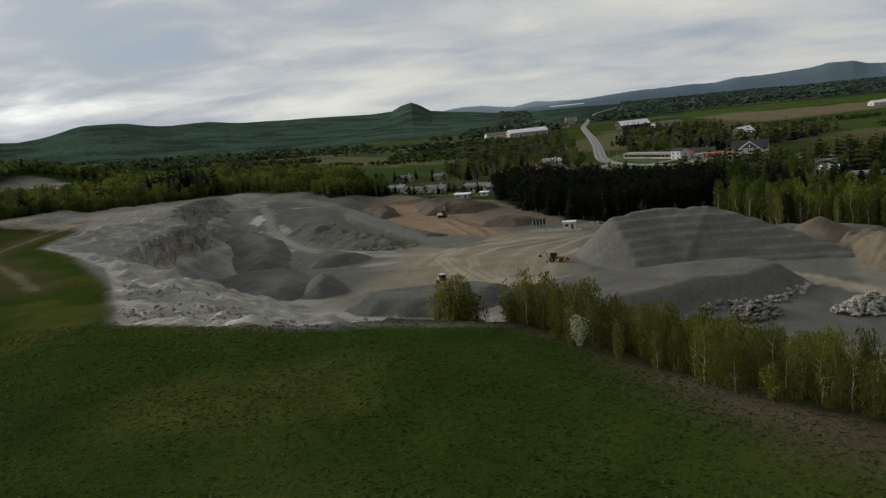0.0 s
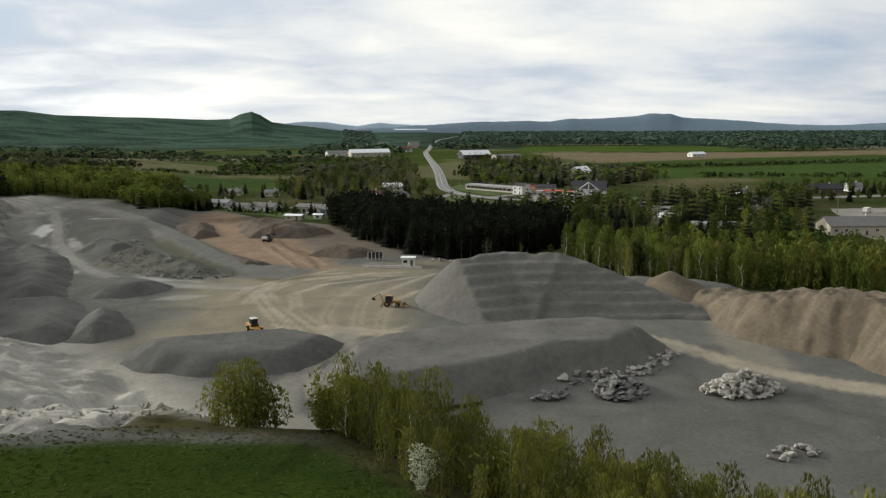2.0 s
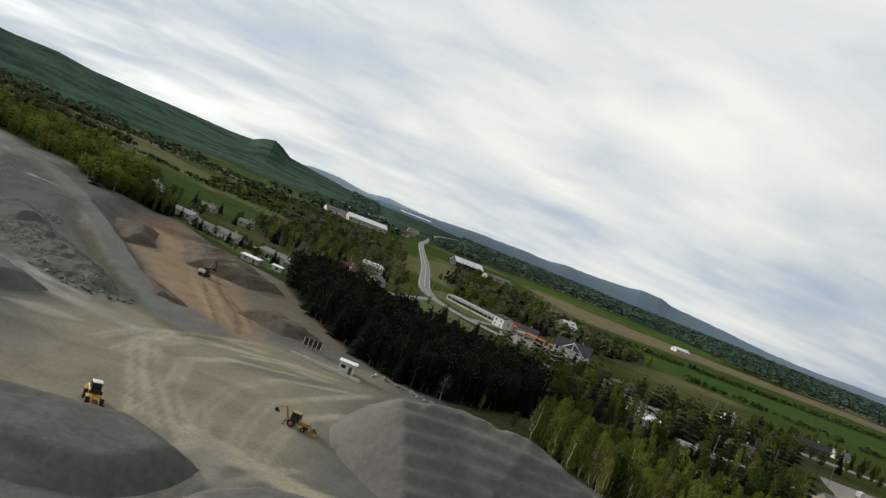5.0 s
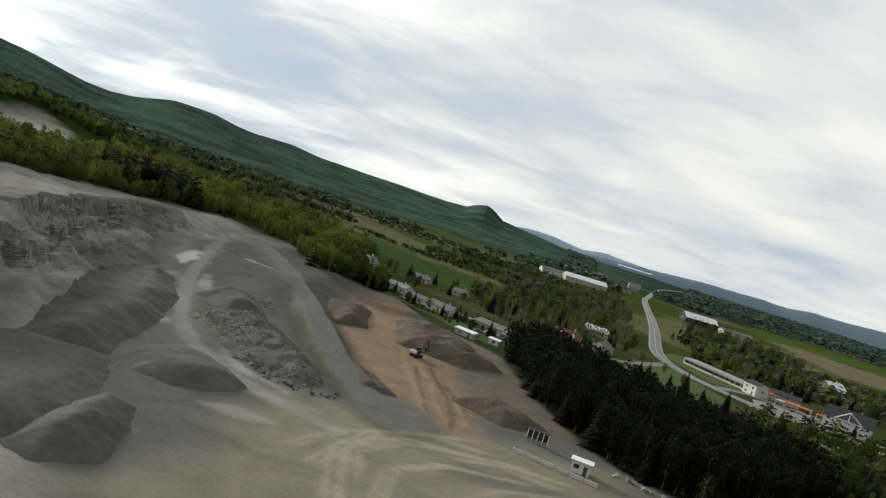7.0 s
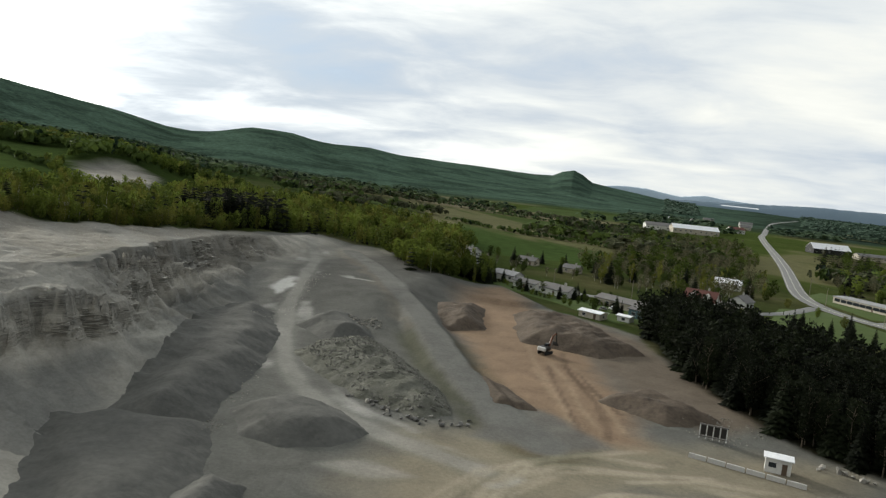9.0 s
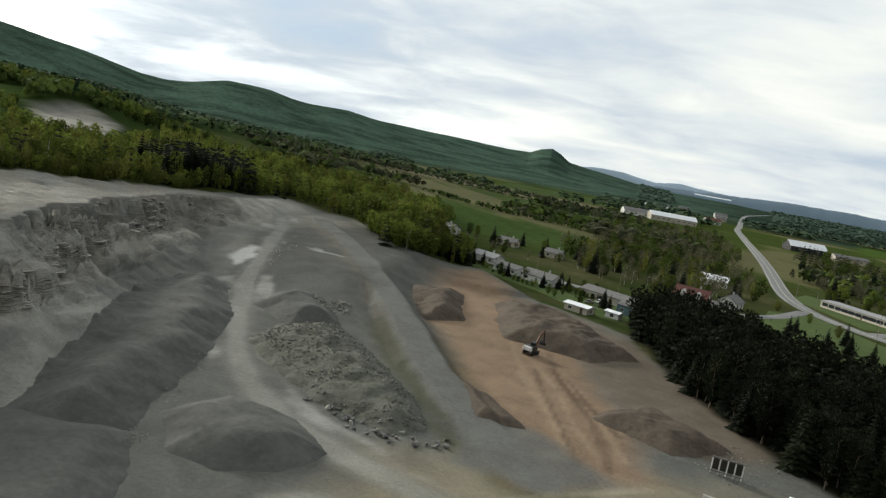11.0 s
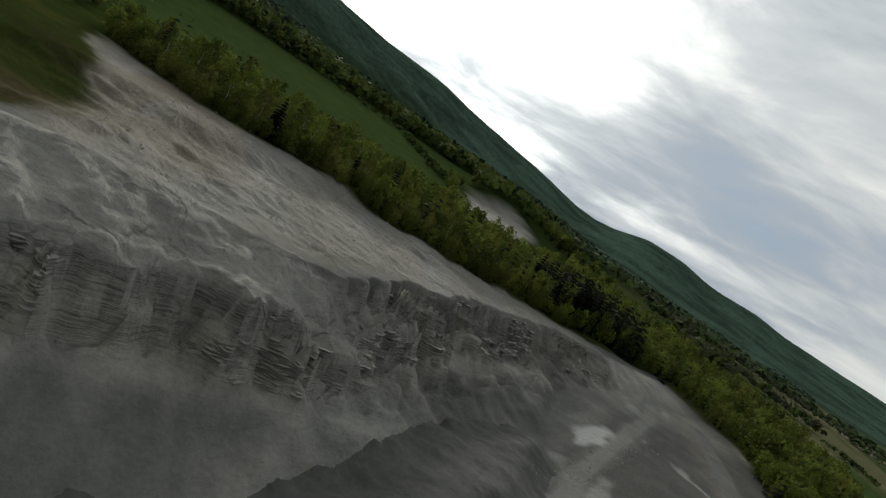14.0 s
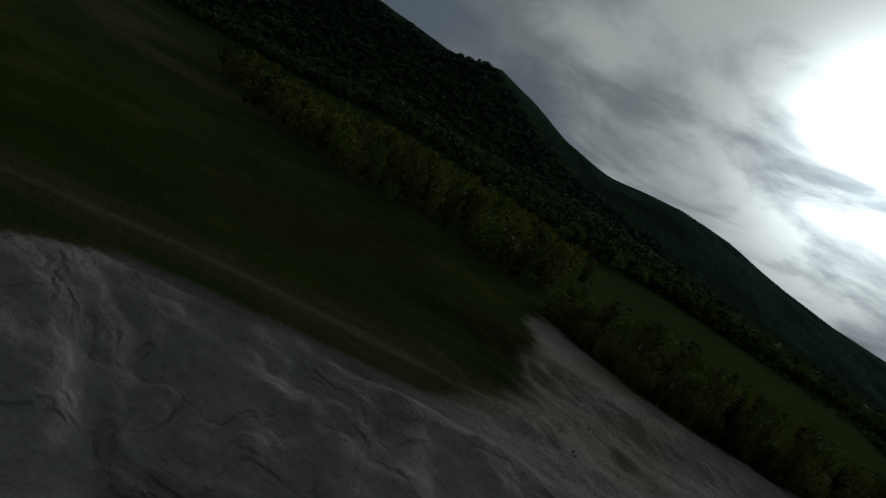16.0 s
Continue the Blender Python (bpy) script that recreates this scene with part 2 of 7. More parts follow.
M_DARK_ROCK = surface("dark_rock", (0.06, 0.06, 0.058), (0.20, 0.195, 0.185), 0.9, 5.0, 0.9, 0.5, 0.08, vary=0.35)
M_BARK = surface("bark", (0.07, 0.055, 0.04), (0.16, 0.135, 0.105), 1.5, 12.0, 0.95, 0.5, 0.03, vary=0.2)
M_BIRCH = surface("pale_bark", (0.25, 0.23, 0.19), (0.55, 0.53, 0.48), 1.2, 8.0, 0.9, 0.3, 0.02, vary=0.2)
M_LEAF = leaf_surface("spring_leaves", (0.042, 0.062, 0.012), (0.135, 0.168, 0.030), 0.32)
M_TUFT = leaf_surface("meadow_grass", (0.034, 0.052, 0.011), (0.046, 0.064, 0.014), 0.05)
M_LEAF_D = leaf_surface("deep_green_leaves", (0.016, 0.030, 0.007), (0.072, 0.098, 0.017))
M_LEAF_Y = leaf_surface("young_leaves", (0.066, 0.076, 0.016), (0.160, 0.164, 0.034), 0.2)
M_LEAF_B = leaf_surface("budding_twigs", (0.075, 0.070, 0.045), (0.125, 0.120, 0.065), 0.25)
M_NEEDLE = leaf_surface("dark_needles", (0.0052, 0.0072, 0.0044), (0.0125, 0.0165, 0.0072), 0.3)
M_BLOSSOM = leaf_surface("white_blossom", (0.30, 0.33, 0.22), (0.62, 0.62, 0.52), 0.1)
M_CANOPY = canopy_surface()
M_ASPHALT = surface("worn_asphalt", (0.14, 0.14, 0.14), (0.21, 0.21, 0.205), 0.15, 3.0, 0.85, 0.2, 0.02, space="world")
M_LINE = plain("road_paint", (0.55, 0.53, 0.46), 0.7)
M_LOT = surface("gravel_lot", (0.17, 0.158, 0.138), (0.255, 0.24, 0.212), 0.1, 2.0, 0.95, 0.3, 0.05, space="world")
M_LAWN = surface("mown_lawn", (0.038, 0.062, 0.014), (0.066, 0.094, 0.024), 0.15, 2.0, 0.95, 0.4, 0.05, space="world")
M_WHITE = plain("white_paint", (0.58, 0.58, 0.56), 0.55)
M_WHITE_ROOF = plain("white_sheet_roof", (0.75, 0.76, 0.78), 0.45)
M_PALE_ROOF = plain("pale_grey_roof", (0.26, 0.26, 0.265), 0.7)
M_GREY_ROOF = plain("grey_shingles", (0.16, 0.155, 0.15), 0.85)
M_DARK_ROOF = plain("dark_shingles", (0.05, 0.05, 0.055), 0.85)
M_RED_ROOF = plain("red_shingles", (0.125, 0.052, 0.042), 0.8)
M_TEAL = plain("teal_siding", (0.10, 0.17, 0.19), 0.7)
M_BEIGE = plain("beige_siding", (0.42, 0.38, 0.31), 0.7)
M_BROWN = plain("brown_boards", (0.10, 0.07, 0.05), 0.8)
M_BLACK = plain("black_boards", (0.02, 0.02, 0.022), 0.7)
M_RUST = plain("rusty_paint", (0.13, 0.055, 0.03), 0.6)
M_ORANGE = plain("orange_red_paint", (0.60, 0.10, 0.04), 0.5)
M_YELLOW = plain("yellow_machine_paint", (0.36, 0.195, 0.04), 0.5)
M_OCHRE = plain("ochre_machine_paint", (0.30, 0.185, 0.065), 0.55)
M_RUBBER = plain("black_rubber", (0.02, 0.02, 0.02), 0.8)
M_STEEL = plain("dull_steel", (0.16, 0.15, 0.14), 0.5, 0.6)
M_DARK_STEEL = plain("dark_steel", (0.035, 0.033, 0.03), 0.55, 0.3)
M_GLASS = plain("dark_window_glass", (0.02, 0.025, 0.03), 0.12)
M_CONCRETE = surface("weathered_concrete", (0.36, 0.35, 0.33), (0.52, 0.51, 0.48), 0.5, 5.0, 0.9, 0.2, 0.02)
M_WOOD = surface("grey_timber", (0.13, 0.11, 0.085), (0.24, 0.21, 0.17), 0.6, 6.0, 0.9, 0.3, 0.02)
# the haze of the distance is put into both of these base colours
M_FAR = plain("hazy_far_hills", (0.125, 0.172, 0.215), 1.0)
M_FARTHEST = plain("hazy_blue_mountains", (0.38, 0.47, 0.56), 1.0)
M_WATER = plain("bright_lake", (0.45, 0.50, 0.55), 0.2)


# ---- ground ----
def lattice(ix, iy, seed):
    h = (ix.astype(np.int64) * 374761393 + iy.astype(np.int64) * 668265263 + seed * 974711) & 0x7FFFFFFF
    h = ((h ^ (h >> 13)) * 1274126177) & 0x7FFFFFFF
    return ((h ^ (h >> 16)) & 0xFFFF) / 65535.0


def waves(x, y, size, octaves=4, seed=1, gain=0.5):
    """Smooth noise from -1 to 1 with lumps of the given size in metres."""
    out, amp, tot = np.zeros(np.shape(x)), 1.0, 0.0
    for o in range(octaves):
        u, v = np.asarray(x) / size + 17.3 * o, np.asarray(y) / size - 9.1 * o
        iu, iv = np.floor(u), np.floor(v)
        fu, fv = u - iu, v - iv
        fu, fv = fu * fu * (3 - 2 * fu), fv * fv * (3 - 2 * fv)
        a, b = lattice(iu, iv, seed + o), lattice(iu + 1, iv, seed + o)
        c, d = lattice(iu, iv + 1, seed + o), lattice(iu + 1, iv + 1, seed + o)
        out += amp * (2 * ((a * (1 - fu) + b * fu) * (1 - fv) + (c * (1 - fu) + d * fu) * fv) - 1)
        tot += amp
        amp, size = amp * gain, size / 2
    return out / tot


def step(a, b, x):
    t = np.clip((x - a) / (b - a), 0, 1)
    return t * t * (3 - 2 * t)


def inside(x, y, poly):
    r = np.zeros(np.shape(x), bool)
    for (ax, ay), (bx, by) in zip(poly, poly[1:] + poly[:1]):
        if ay == by:
            continue
        cross = ((ay > y) != (by > y)) & (x < (bx - ax) * (y - ay) / (by - ay) + ax)
        r ^= cross
    return r


def along(x, y, line):
    """Distance to a polyline, the running length at the nearest point, and the line's further values there."""
    best = np.full(np.shape(x), 1e18)
    run, at = 0.0, np.zeros(np.shape(x))
    extra = [np.zeros(np.shape(x)) for _ in line[0][2:]]
    for a, b in zip(line, line[1:]):
        ex, ey = b[0] - a[0], b[1] - a[1]
        ln = math.hypot(ex, ey)
        t = np.clip(((x - a[0]) * ex + (y - a[1]) * ey) / (ln * ln), 0, 1)
        d = (x - a[0] - t * ex) ** 2 + (y - a[1] - t * ey) ** 2
        hit = d < best
        best = np.where(hit, d, best)
        at = np.where(hit, run + t * ln, at)
        for i in range(len(extra)):
            extra[i] = np.where(hit, a[2 + i] + t * (b[2 + i] - a[2 + i]), extra[i])
        run += ln
    return np.sqrt(best), at, extra


def within(x, y, poly, soft):
    """1 inside a polygon, 0 outside, with a soft border."""
    d, _, _ = along(x, y, [tuple(p) for p in poly + poly[:1]])
    return step(-soft, soft, np.where(inside(x, y, poly), d, -d))


# the lip of the plateau round the pit: x, y, height, width of the slope below, how cliff-like it is
LIP = [(110, -300, 10, 50, 0), (95, -60, 11, 42, 0), (75, 0, 13, 36, 0), (52, 38, 16, 40, 0), (38, 58, 17, 40, 0), (20, 84, 17, 36, 0), (8, 102, 17.5, 30, 0),
       (-3, 103, 18.6, 44, 0), (-10, 104, 19.2, 50, 0), (-20, 102.5, 20, 58, 0), (-34, 107, 20, 60, 0), (-52, 114, 20, 58, 0), (-64, 142, 20, 52, 0.05),
       (-80, 173, 20, 48, 0.1), (-100, 197, 21, 46, 0.2), (-112, 208, 21.5, 46, 0.4), (-114, 226, 22, 46, 0.8), (-112, 244, 22, 42, 1), (-106, 264, 21, 32, 1),
       (-100, 284, 20, 25, 1), (-111, 312, 19.5, 24, 1), (-115, 328, 18.5, 25, 1), (-121, 345, 17.5, 28, 1), (-125, 366, 16.5, 28, 1), (-131, 406, 15, 26, 0.9),
       (-130, 438, 13, 24, 0.5), (-134, 500, 9, 50, 0), (-148, 580, 7, 90, 0), (-190, 760, 7, 150, 0), (-330, 1050, 10, 250, 0), (-900, 1500, 16, 500, 0)]
PLATEAU = [p[:2] for p in LIP] + [(-6500, 1700), (-6500, -6500), (110, -6500)]
RAMP = [(-104, 480, 6.0), (-80, 440, 6.0), (-62, 404, 5.6), (-46, 370, 4.6), (-35, 347, 3.4), (-20.5, 313, 1.9), (-8, 290, 0.6), (4, 272, -0.6)]
OLD_PIT = [(-298, 541), (-263, 554), (-295, 610), (-324, 658), (-356, 660), (-365, 629)]  # a disused sand pit on the hillside
# skyline round the place: bearing in degrees, and how high it stands over the eye
SKY_AZ = [-180, -130, -100, -89, -84, -79, -76.2, -74.1, -72.9, -70.1, -66.9, -63.3, -60.9, -58.1, -54.7, -50.6, -46.9, -42.4, -39.6, -37.4, -34.1, -32.3, -29.5, -27.4, -24.8, -21.9,
          -19.6, -16.4, -14.3, -9.6, -4.8, -3.1, -2.4, -1.6, -1.0, -0.2, 2.5, 6, 13.5, 40, 90, 180]
SKY_EL = [2.5, 5.6, 7.15, 7.42, 7.44, 7.17, 6.94, 7.39, 7.67, 6.99, 5.82, 5.15, 5.38, 5.61, 5.32, 4.36, 3.78, 3.48, 2.77, 2.48, 1.93, 1.55, 0.95, 1.06, 1.69, 1.59,
          1.17, 1.22, 0.89, 0.75, 0.55, 0.6, 0.95, 1.15, 0.9, 0.4, 0.05, -0.42, -0.5, -0.6, -0.2, 0.8]
SKY_D = [2600, 2100, 1930, 1918, 1902, 1886, 1877, 1869, 1899, 1973, 2054, 2145, 2205, 2275, 2361, 2462, 2551, 2712, 2808, 2887, 2998, 3061, 3155, 3121, 3124, 3207,
         3310, 3445, 3534, 3787, 4039, 4074, 4088, 4106, 4118, 4134, 4190, 4300, 4400, 4400, 4000, 3500]


def ground_height(x, y):
    x, y = np.asarray(x, float), np.asarray(y, float)
    wob = 2.2 * waves(x, y, 14, 4, 3) + 1.0 * waves(x, y, 4, 3, 8)
    d, run, (top, width, cliff) = along(x, y, LIP)
    sd = np.where(inside(x, y, PLATEAU), -d, d)
    w = [1 / ((x - q[0]) ** 2 + (y - q[1]) ** 2 + 150) ** 1.2 for q in LIP]
    top = top + (sum(k * q[2] for k, q in zip(w, LIP)) / sum(w) - top) * step(-1, -14, sd)
    fade = step(60, 20, np.abs(sd)) * step(560, 470, y)
    # gullies run down the face
    rib = np.abs(waves(run, sd * 0.25, 11, 3, 21))
    gully = (0.30 - rib) * 7.0 + waves(run, sd, 4.5, 3, 5) * 2.6
    sd2 = sd + fade * (wob * (0.5 + 0.8 * cliff) + gully * step(-1, 5, sd) * step(1.2, 0.5, sd / width) * (0.26 + 0.45 * cliff) * (1 - 0.75 * step(275, 255, y) * step(180, 200, y) * step(0.5, 0.42, sd / width)))
    # slabs of layered sand stand proud of the face
    guess = np.clip(1 - sd2 / width, 0, 1) * top
    slab = np.round(waves(run, guess * 2.2, 7, 2, 55) * 4.5) / 4.5 * 5.0 + np.round(waves(run, guess * 5.0, 3.2, 2, 57) * 3.0) / 3.0 * 2.0
    sd2 = sd2 + slab * cliff * fade * step(0.6, 1.6, sd2) * step(0.66, 0.5, sd2 / width) * (1 - step(300, 268, y) * step(0.46, 0.36, sd2 / width))
    s = np.clip(sd2 / width, 0, 1)
    cliff_shape = np.where(s < 0.30, 0.11 * step(0.0, 0.035, s) + s * 1.30, 0.5 + 0.5 * (1 - (1 - (s - 0.30) / 0.70) ** 1.3))
    low_shape = np.where(s < 0.44, s * 0.42, np.where(s < 0.60, 0.185 + (s - 0.44) * 2.9, 0.649 + 0.351 * (1 - (1 - (s - 0.60) / 0.40) ** 1.2)))
    south = step(300, 268, y)
    cliff_shape = cliff_shape + (low_shape - cliff_shape) * south
    smooth_shape = s * s * (3 - 2 * s) * 0.45 + s * 0.55
    g = cliff * cliff_shape + (1 - cliff) * smooth_shape
    back = np.maximum(-sd, 0)
    rise = 1.2 * step(0, 45, back) * step(470, 380, y) * step(200, 260, y) + np.minimum(back, 600) * 0.012 + 0.024 * np.clip(back - 50, 0, 600) * step(-150, -260, x) * step(1000, 700, y)
    face = top * (1 - g)
    # ledges of layered sand in the upper face, slumped away in places
    upper = cliff * step(0.36, 0.5, face / np.maximum(top, 1)) * (1 - south * step(0.74, 0.84, face / np.maximum(top, 1))) * step(-0.3, 0.6, sd2) * step(470, 430, y)
    face = face + upper * (1.3 * waves(x, y, 6, 4, 35) + 1.2 * waves(run, face * 2.0, 3.2, 3, 36))
    q = face / 1.7 + 0.4 * waves(run, face, 25, 2, 31)
    ledge = (np.floor(q) + step(0.70, 1.0, q - np.floor(q))) * 1.7 - 0.68 * waves(run, face, 25, 2, 31)
    lm = step(-0.18, 0.0, waves(run, face * 5, 13, 3, 41)) * upper
    face = face + (ledge + 0.2 - face) * lm
    h = np.where(sd2 <= 0, top + rise, face)
    # crumbled sand on the bank below the grass
    rough = step(-1, 4, sd) * step(1.1, 0.9, sd / width) * step(215, 190, y) * step(5, -12, x)
    # fluted, crumbling sand above the ledges
    flank = step(-3, 4, sd) * step(1.0, 0.7, sd / width) * step(180, 205, y) * step(300, 275, y) * np.clip(cliff + 0.4, 0, 1) * step(0.5, 0.68, face / np.maximum(top, 1))
    h = h + flank * (1.3 * waves(run, sd * 0.35, 8, 3, 45) + 0.8 * (0.25 - np.abs(waves(run + 0.4 * sd, sd * 0.5, 4.0, 3, 46))) + 0.6 * waves(x, y, 2.6, 3, 47))
    shelf = step(0, 10, back) * step(60, 45, back) * step(232, 250, y) * step(440, 400, y)
    h = h + shelf * (0.9 * waves(x, y, 9, 4, 48) + 0.5 * np.abs(waves(x + y * 0.5, y - x * 0.3, 5, 3, 49)))
    # a broken crust, in plates with sharp edges
    plates = np.floor(5 * waves(x + 2 * waves(x, y, 9, 2, 59), y, 8, 4, 58)) / 5
    h = h + (flank + 0.6 * shelf) * 1.3 * plates
    h = h + rough * (2.2 * waves(x, y, 6, 4, 51) + 0.9 * waves(x, y, 2.4, 2, 53))
    h = h + 0.5 * waves(x, y, 60, 3, 61) * step(-2, -20, sd) + 0.10 * waves(x, y, 11, 3, 71) + 0.35 * waves(x, y, 5, 3, 77) * step(0, -3, sd) * step(-60, -20, sd) * step(245, 260, y) * step(470, 440, y)
    # scarp at the back of the bare terrace
    h = h + 2.5 * step(38, 50, back) * step(235, 255, y) * step(380, 330, y)
    # the floor climbs to the north-west
    h = np.maximum(h, 5.5 * step(332, 380, y + 0.5 * (x + 60)) * step(-34, -58, x) * step(620, 500, y))
    # the haul ramp, on a bank of its own
    dr, _, (rz,) = along(x, y, RAMP)
    edge = 3.8 + 0.8 * waves(x, y, 9, 3, 95)
    h = np.maximum(h, np.where(dr < edge, rz, rz - (dr - edge) * 0.75 + 0.5 * waves(x, y, 4, 3, 96)))
    # cut bank on the upper side of the red soil
    h = h + 1.6 * within(x, y, [(-55, 440), (-30, 468), (-22, 455), (-8, 428), (-20, 420), (-36, 425)], 3)
    # the hillside field and the old sand pit beyond the wood
    wr, wa = np.hypot(x - 2, y - 154), np.degrees(np.arctan2(x - 2, y - 154))
    dug = np.exp(-((wa + 35.3) / 3.2) ** 2)
    h = h + 14 * step(450 + 20 * dug, 820 - 190 * dug, wr) * step(-27, -36, wa) * step(-100, -75, wa)
    dug = within(x, y, OLD_PIT, 7)
    h = h + (20.5 + 0.7 * waves(x, y, 18, 3, 87) + 5.0 * step(560, 660, wr) - h) * 0.8 * dug
    # hills
    r = np.hypot(x, y)
    az = np.degrees(np.arctan2(x, y))
    dist = np.interp(az, SKY_AZ, SKY_D)
    crest = 46 + dist * np.tan(np.radians(np.interp(az, SKY_AZ, SKY_EL))) + 5 * waves(x, y, 260, 4, 81)
    q = step(0.5, 1.0, r / dist) * step(1.7, 1.0, r / dist)
    q2 = 0.65 * q + 0.35 * q * q
    lift = np.maximum(crest - h, 0) * q2
    near_hill = 60 * step(750, 1500, r) * step(2600, 1600, r) * np.exp(-((az + 66) / 26) ** 2) * (0.7 + 0.6 * waves(x, y, 500, 3, 91))
    h = h + np.maximum(lift, near_hill * 0.8)
    return h


GRASS, MEADOW, SAND = np.array((0.028, 0.045, 0.009)), np.array((0.042, 0.059, 0.016)), np.array((0.355, 0.336, 0.290))
FLOOR, PACKED, RED = np.array((0.110, 0.110, 0.100)), np.array((0.196, 0.172, 0.124)), np.array((0.200, 0.141, 0.095))
TALUS, STRAW, WOODS = np.array((0.160, 0.159, 0.146)), np.array((0.13, 0.115, 0.06)), np.array((0.019, 0.032, 0.011))
DIRT, PALE, VERGE = np.array((0.13, 0.105, 0.072)), np.array((0.31, 0.30, 0.268)), np.array((0.036, 0.048, 0.016))
PIT = [(8, 100), (60, 60), (160, 30), (170, 160), (140, 210), (118, 228), (98, 262), (70, 288), (52, 318), (44, 345), (30, 375), (28, 395), (10, 412), (-8, 430), (-26, 462), (-60, 446), (-104, 515),
       (-140, 515), (-137, 440), (-136, 400), (-126, 345), (-114, 312), (-106, 284), (-118, 244), (-114, 210), (-100, 198), (-66, 145), (-54, 116), (-20, 100)]
FIELDS = [  # far fields: corners along the bands, colour
    ([(300, 640), (620, 560), (1500, 640), (1600, 760), (720, 800), (380, 760)], (0.050, 0.082, 0.024)),
    ([(330, 800), (740, 820), (1700, 800), (1800, 900), (700, 960), (400, 900)], (0.044, 0.070, 0.021)),
    ([(390, 920), (700, 980), (1500, 1040), (1500, 1180), (760, 1150), (430, 1280)], (0.141, 0.114, 0.065)),
    ([(430, 1330), (760, 1220), (900, 1300), (900, 1560), (560, 1700)], (0.060, 0.095, 0.023)),
    ([(900, 1230), (1500, 1200), (1500, 1330), (950, 1420)], (0.127, 0.106, 0.065)),
    ([(480, 1800), (850, 1650), (900, 1900), (560, 2150)], (0.120, 0.118, 0.053)),
    ([(-130, 640), (0, 600), (60, 640), (40, 760), (-110, 840)], (0.047, 0.074, 0.024)),
    ([(-170, 900), (20, 860), (90, 900), (60, 1060), (-160, 1130)], (0.052, 0.074, 0.027)),
    ([(-260, 1200), (0, 1090), (60, 1180), (20, 1260), (-230, 1500)], (0.135, 0.122, 0.070)),
    ([(-120, 1330), (60, 1300), (200, 1560), (-100, 1640)], (0.060, 0.084, 0.032)),
    ([(-310, 760), (-130, 700), (-125, 840), (-175, 900), (-165, 1120), (-330, 1090)], (0.049, 0.068, 0.026)),
    ([(-320, 322), (-225, 335), (-245, 410), (-268, 468), (-430, 700), (-520, 650), (-600, 500), (-520, 400)], (0.047, 0.071, 0.022)),
]
STAND = [(32, 436), (28, 402), (32, 384), (37, 346), (45, 320), (51, 304), (58, 291), (68, 284), (88, 288), (112, 304), (124, 332), (116, 356), (92, 372), (76, 392), (64, 416), (50, 436)]  # the dark spruces
TRACK = [(-84, 150), (-100, 172), (-122, 196), (-126, 215), (-126, 234), (-127, 252), (-134, 264)]

FLOOR_TRACKS = [
    [(4, 205), (-2, 225), (-4, 246), (2, 262), (12, 270), (24, 272)], [(7, 203), (2, 226), (0, 246), (6, 259), (16, 266), (30, 268)], [(12, 200), (8, 222), (6, 244), (14, 256), (30, 258)],
    [(16, 199), (14, 215), (16, 235), (26, 250), (44, 260)], [(20, 198), (20, 215), (24, 232), (36, 246), (52, 262)], [(-10, 240), (-6, 256), (4, 268), (18, 276)],
    [(18, 262), (30, 268), (40, 266)], [(-8, 236), (-3, 252), (8, 263), (24, 266), (40, 262)], [(24, 198), (26, 214), (32, 228), (42, 240)], [(12, 165), (16, 178), (20, 190), (28, 200)], [(9, 163), (11, 176), (15, 190), (22, 202)], [(7, 160), (8, 176), (11, 190), (16, 202)]]
SOIL_RUTS = [[(2, 338), (7, 320), (11, 300), (14, 284)], [(4, 338), (9, 321), (14, 301), (17, 286)], [(7, 336), (12, 318), (16, 300), (19, 288)], [(0, 334), (4, 318), (8, 300), (11, 282)], [(-2, 330), (2, 312), (7, 296)], [(9, 334), (13, 316), (18, 300)], [(-6, 356), (-3, 336), (3, 310), (9, 288)], [(3, 352), (7, 330), (13, 306), (15, 282)]]


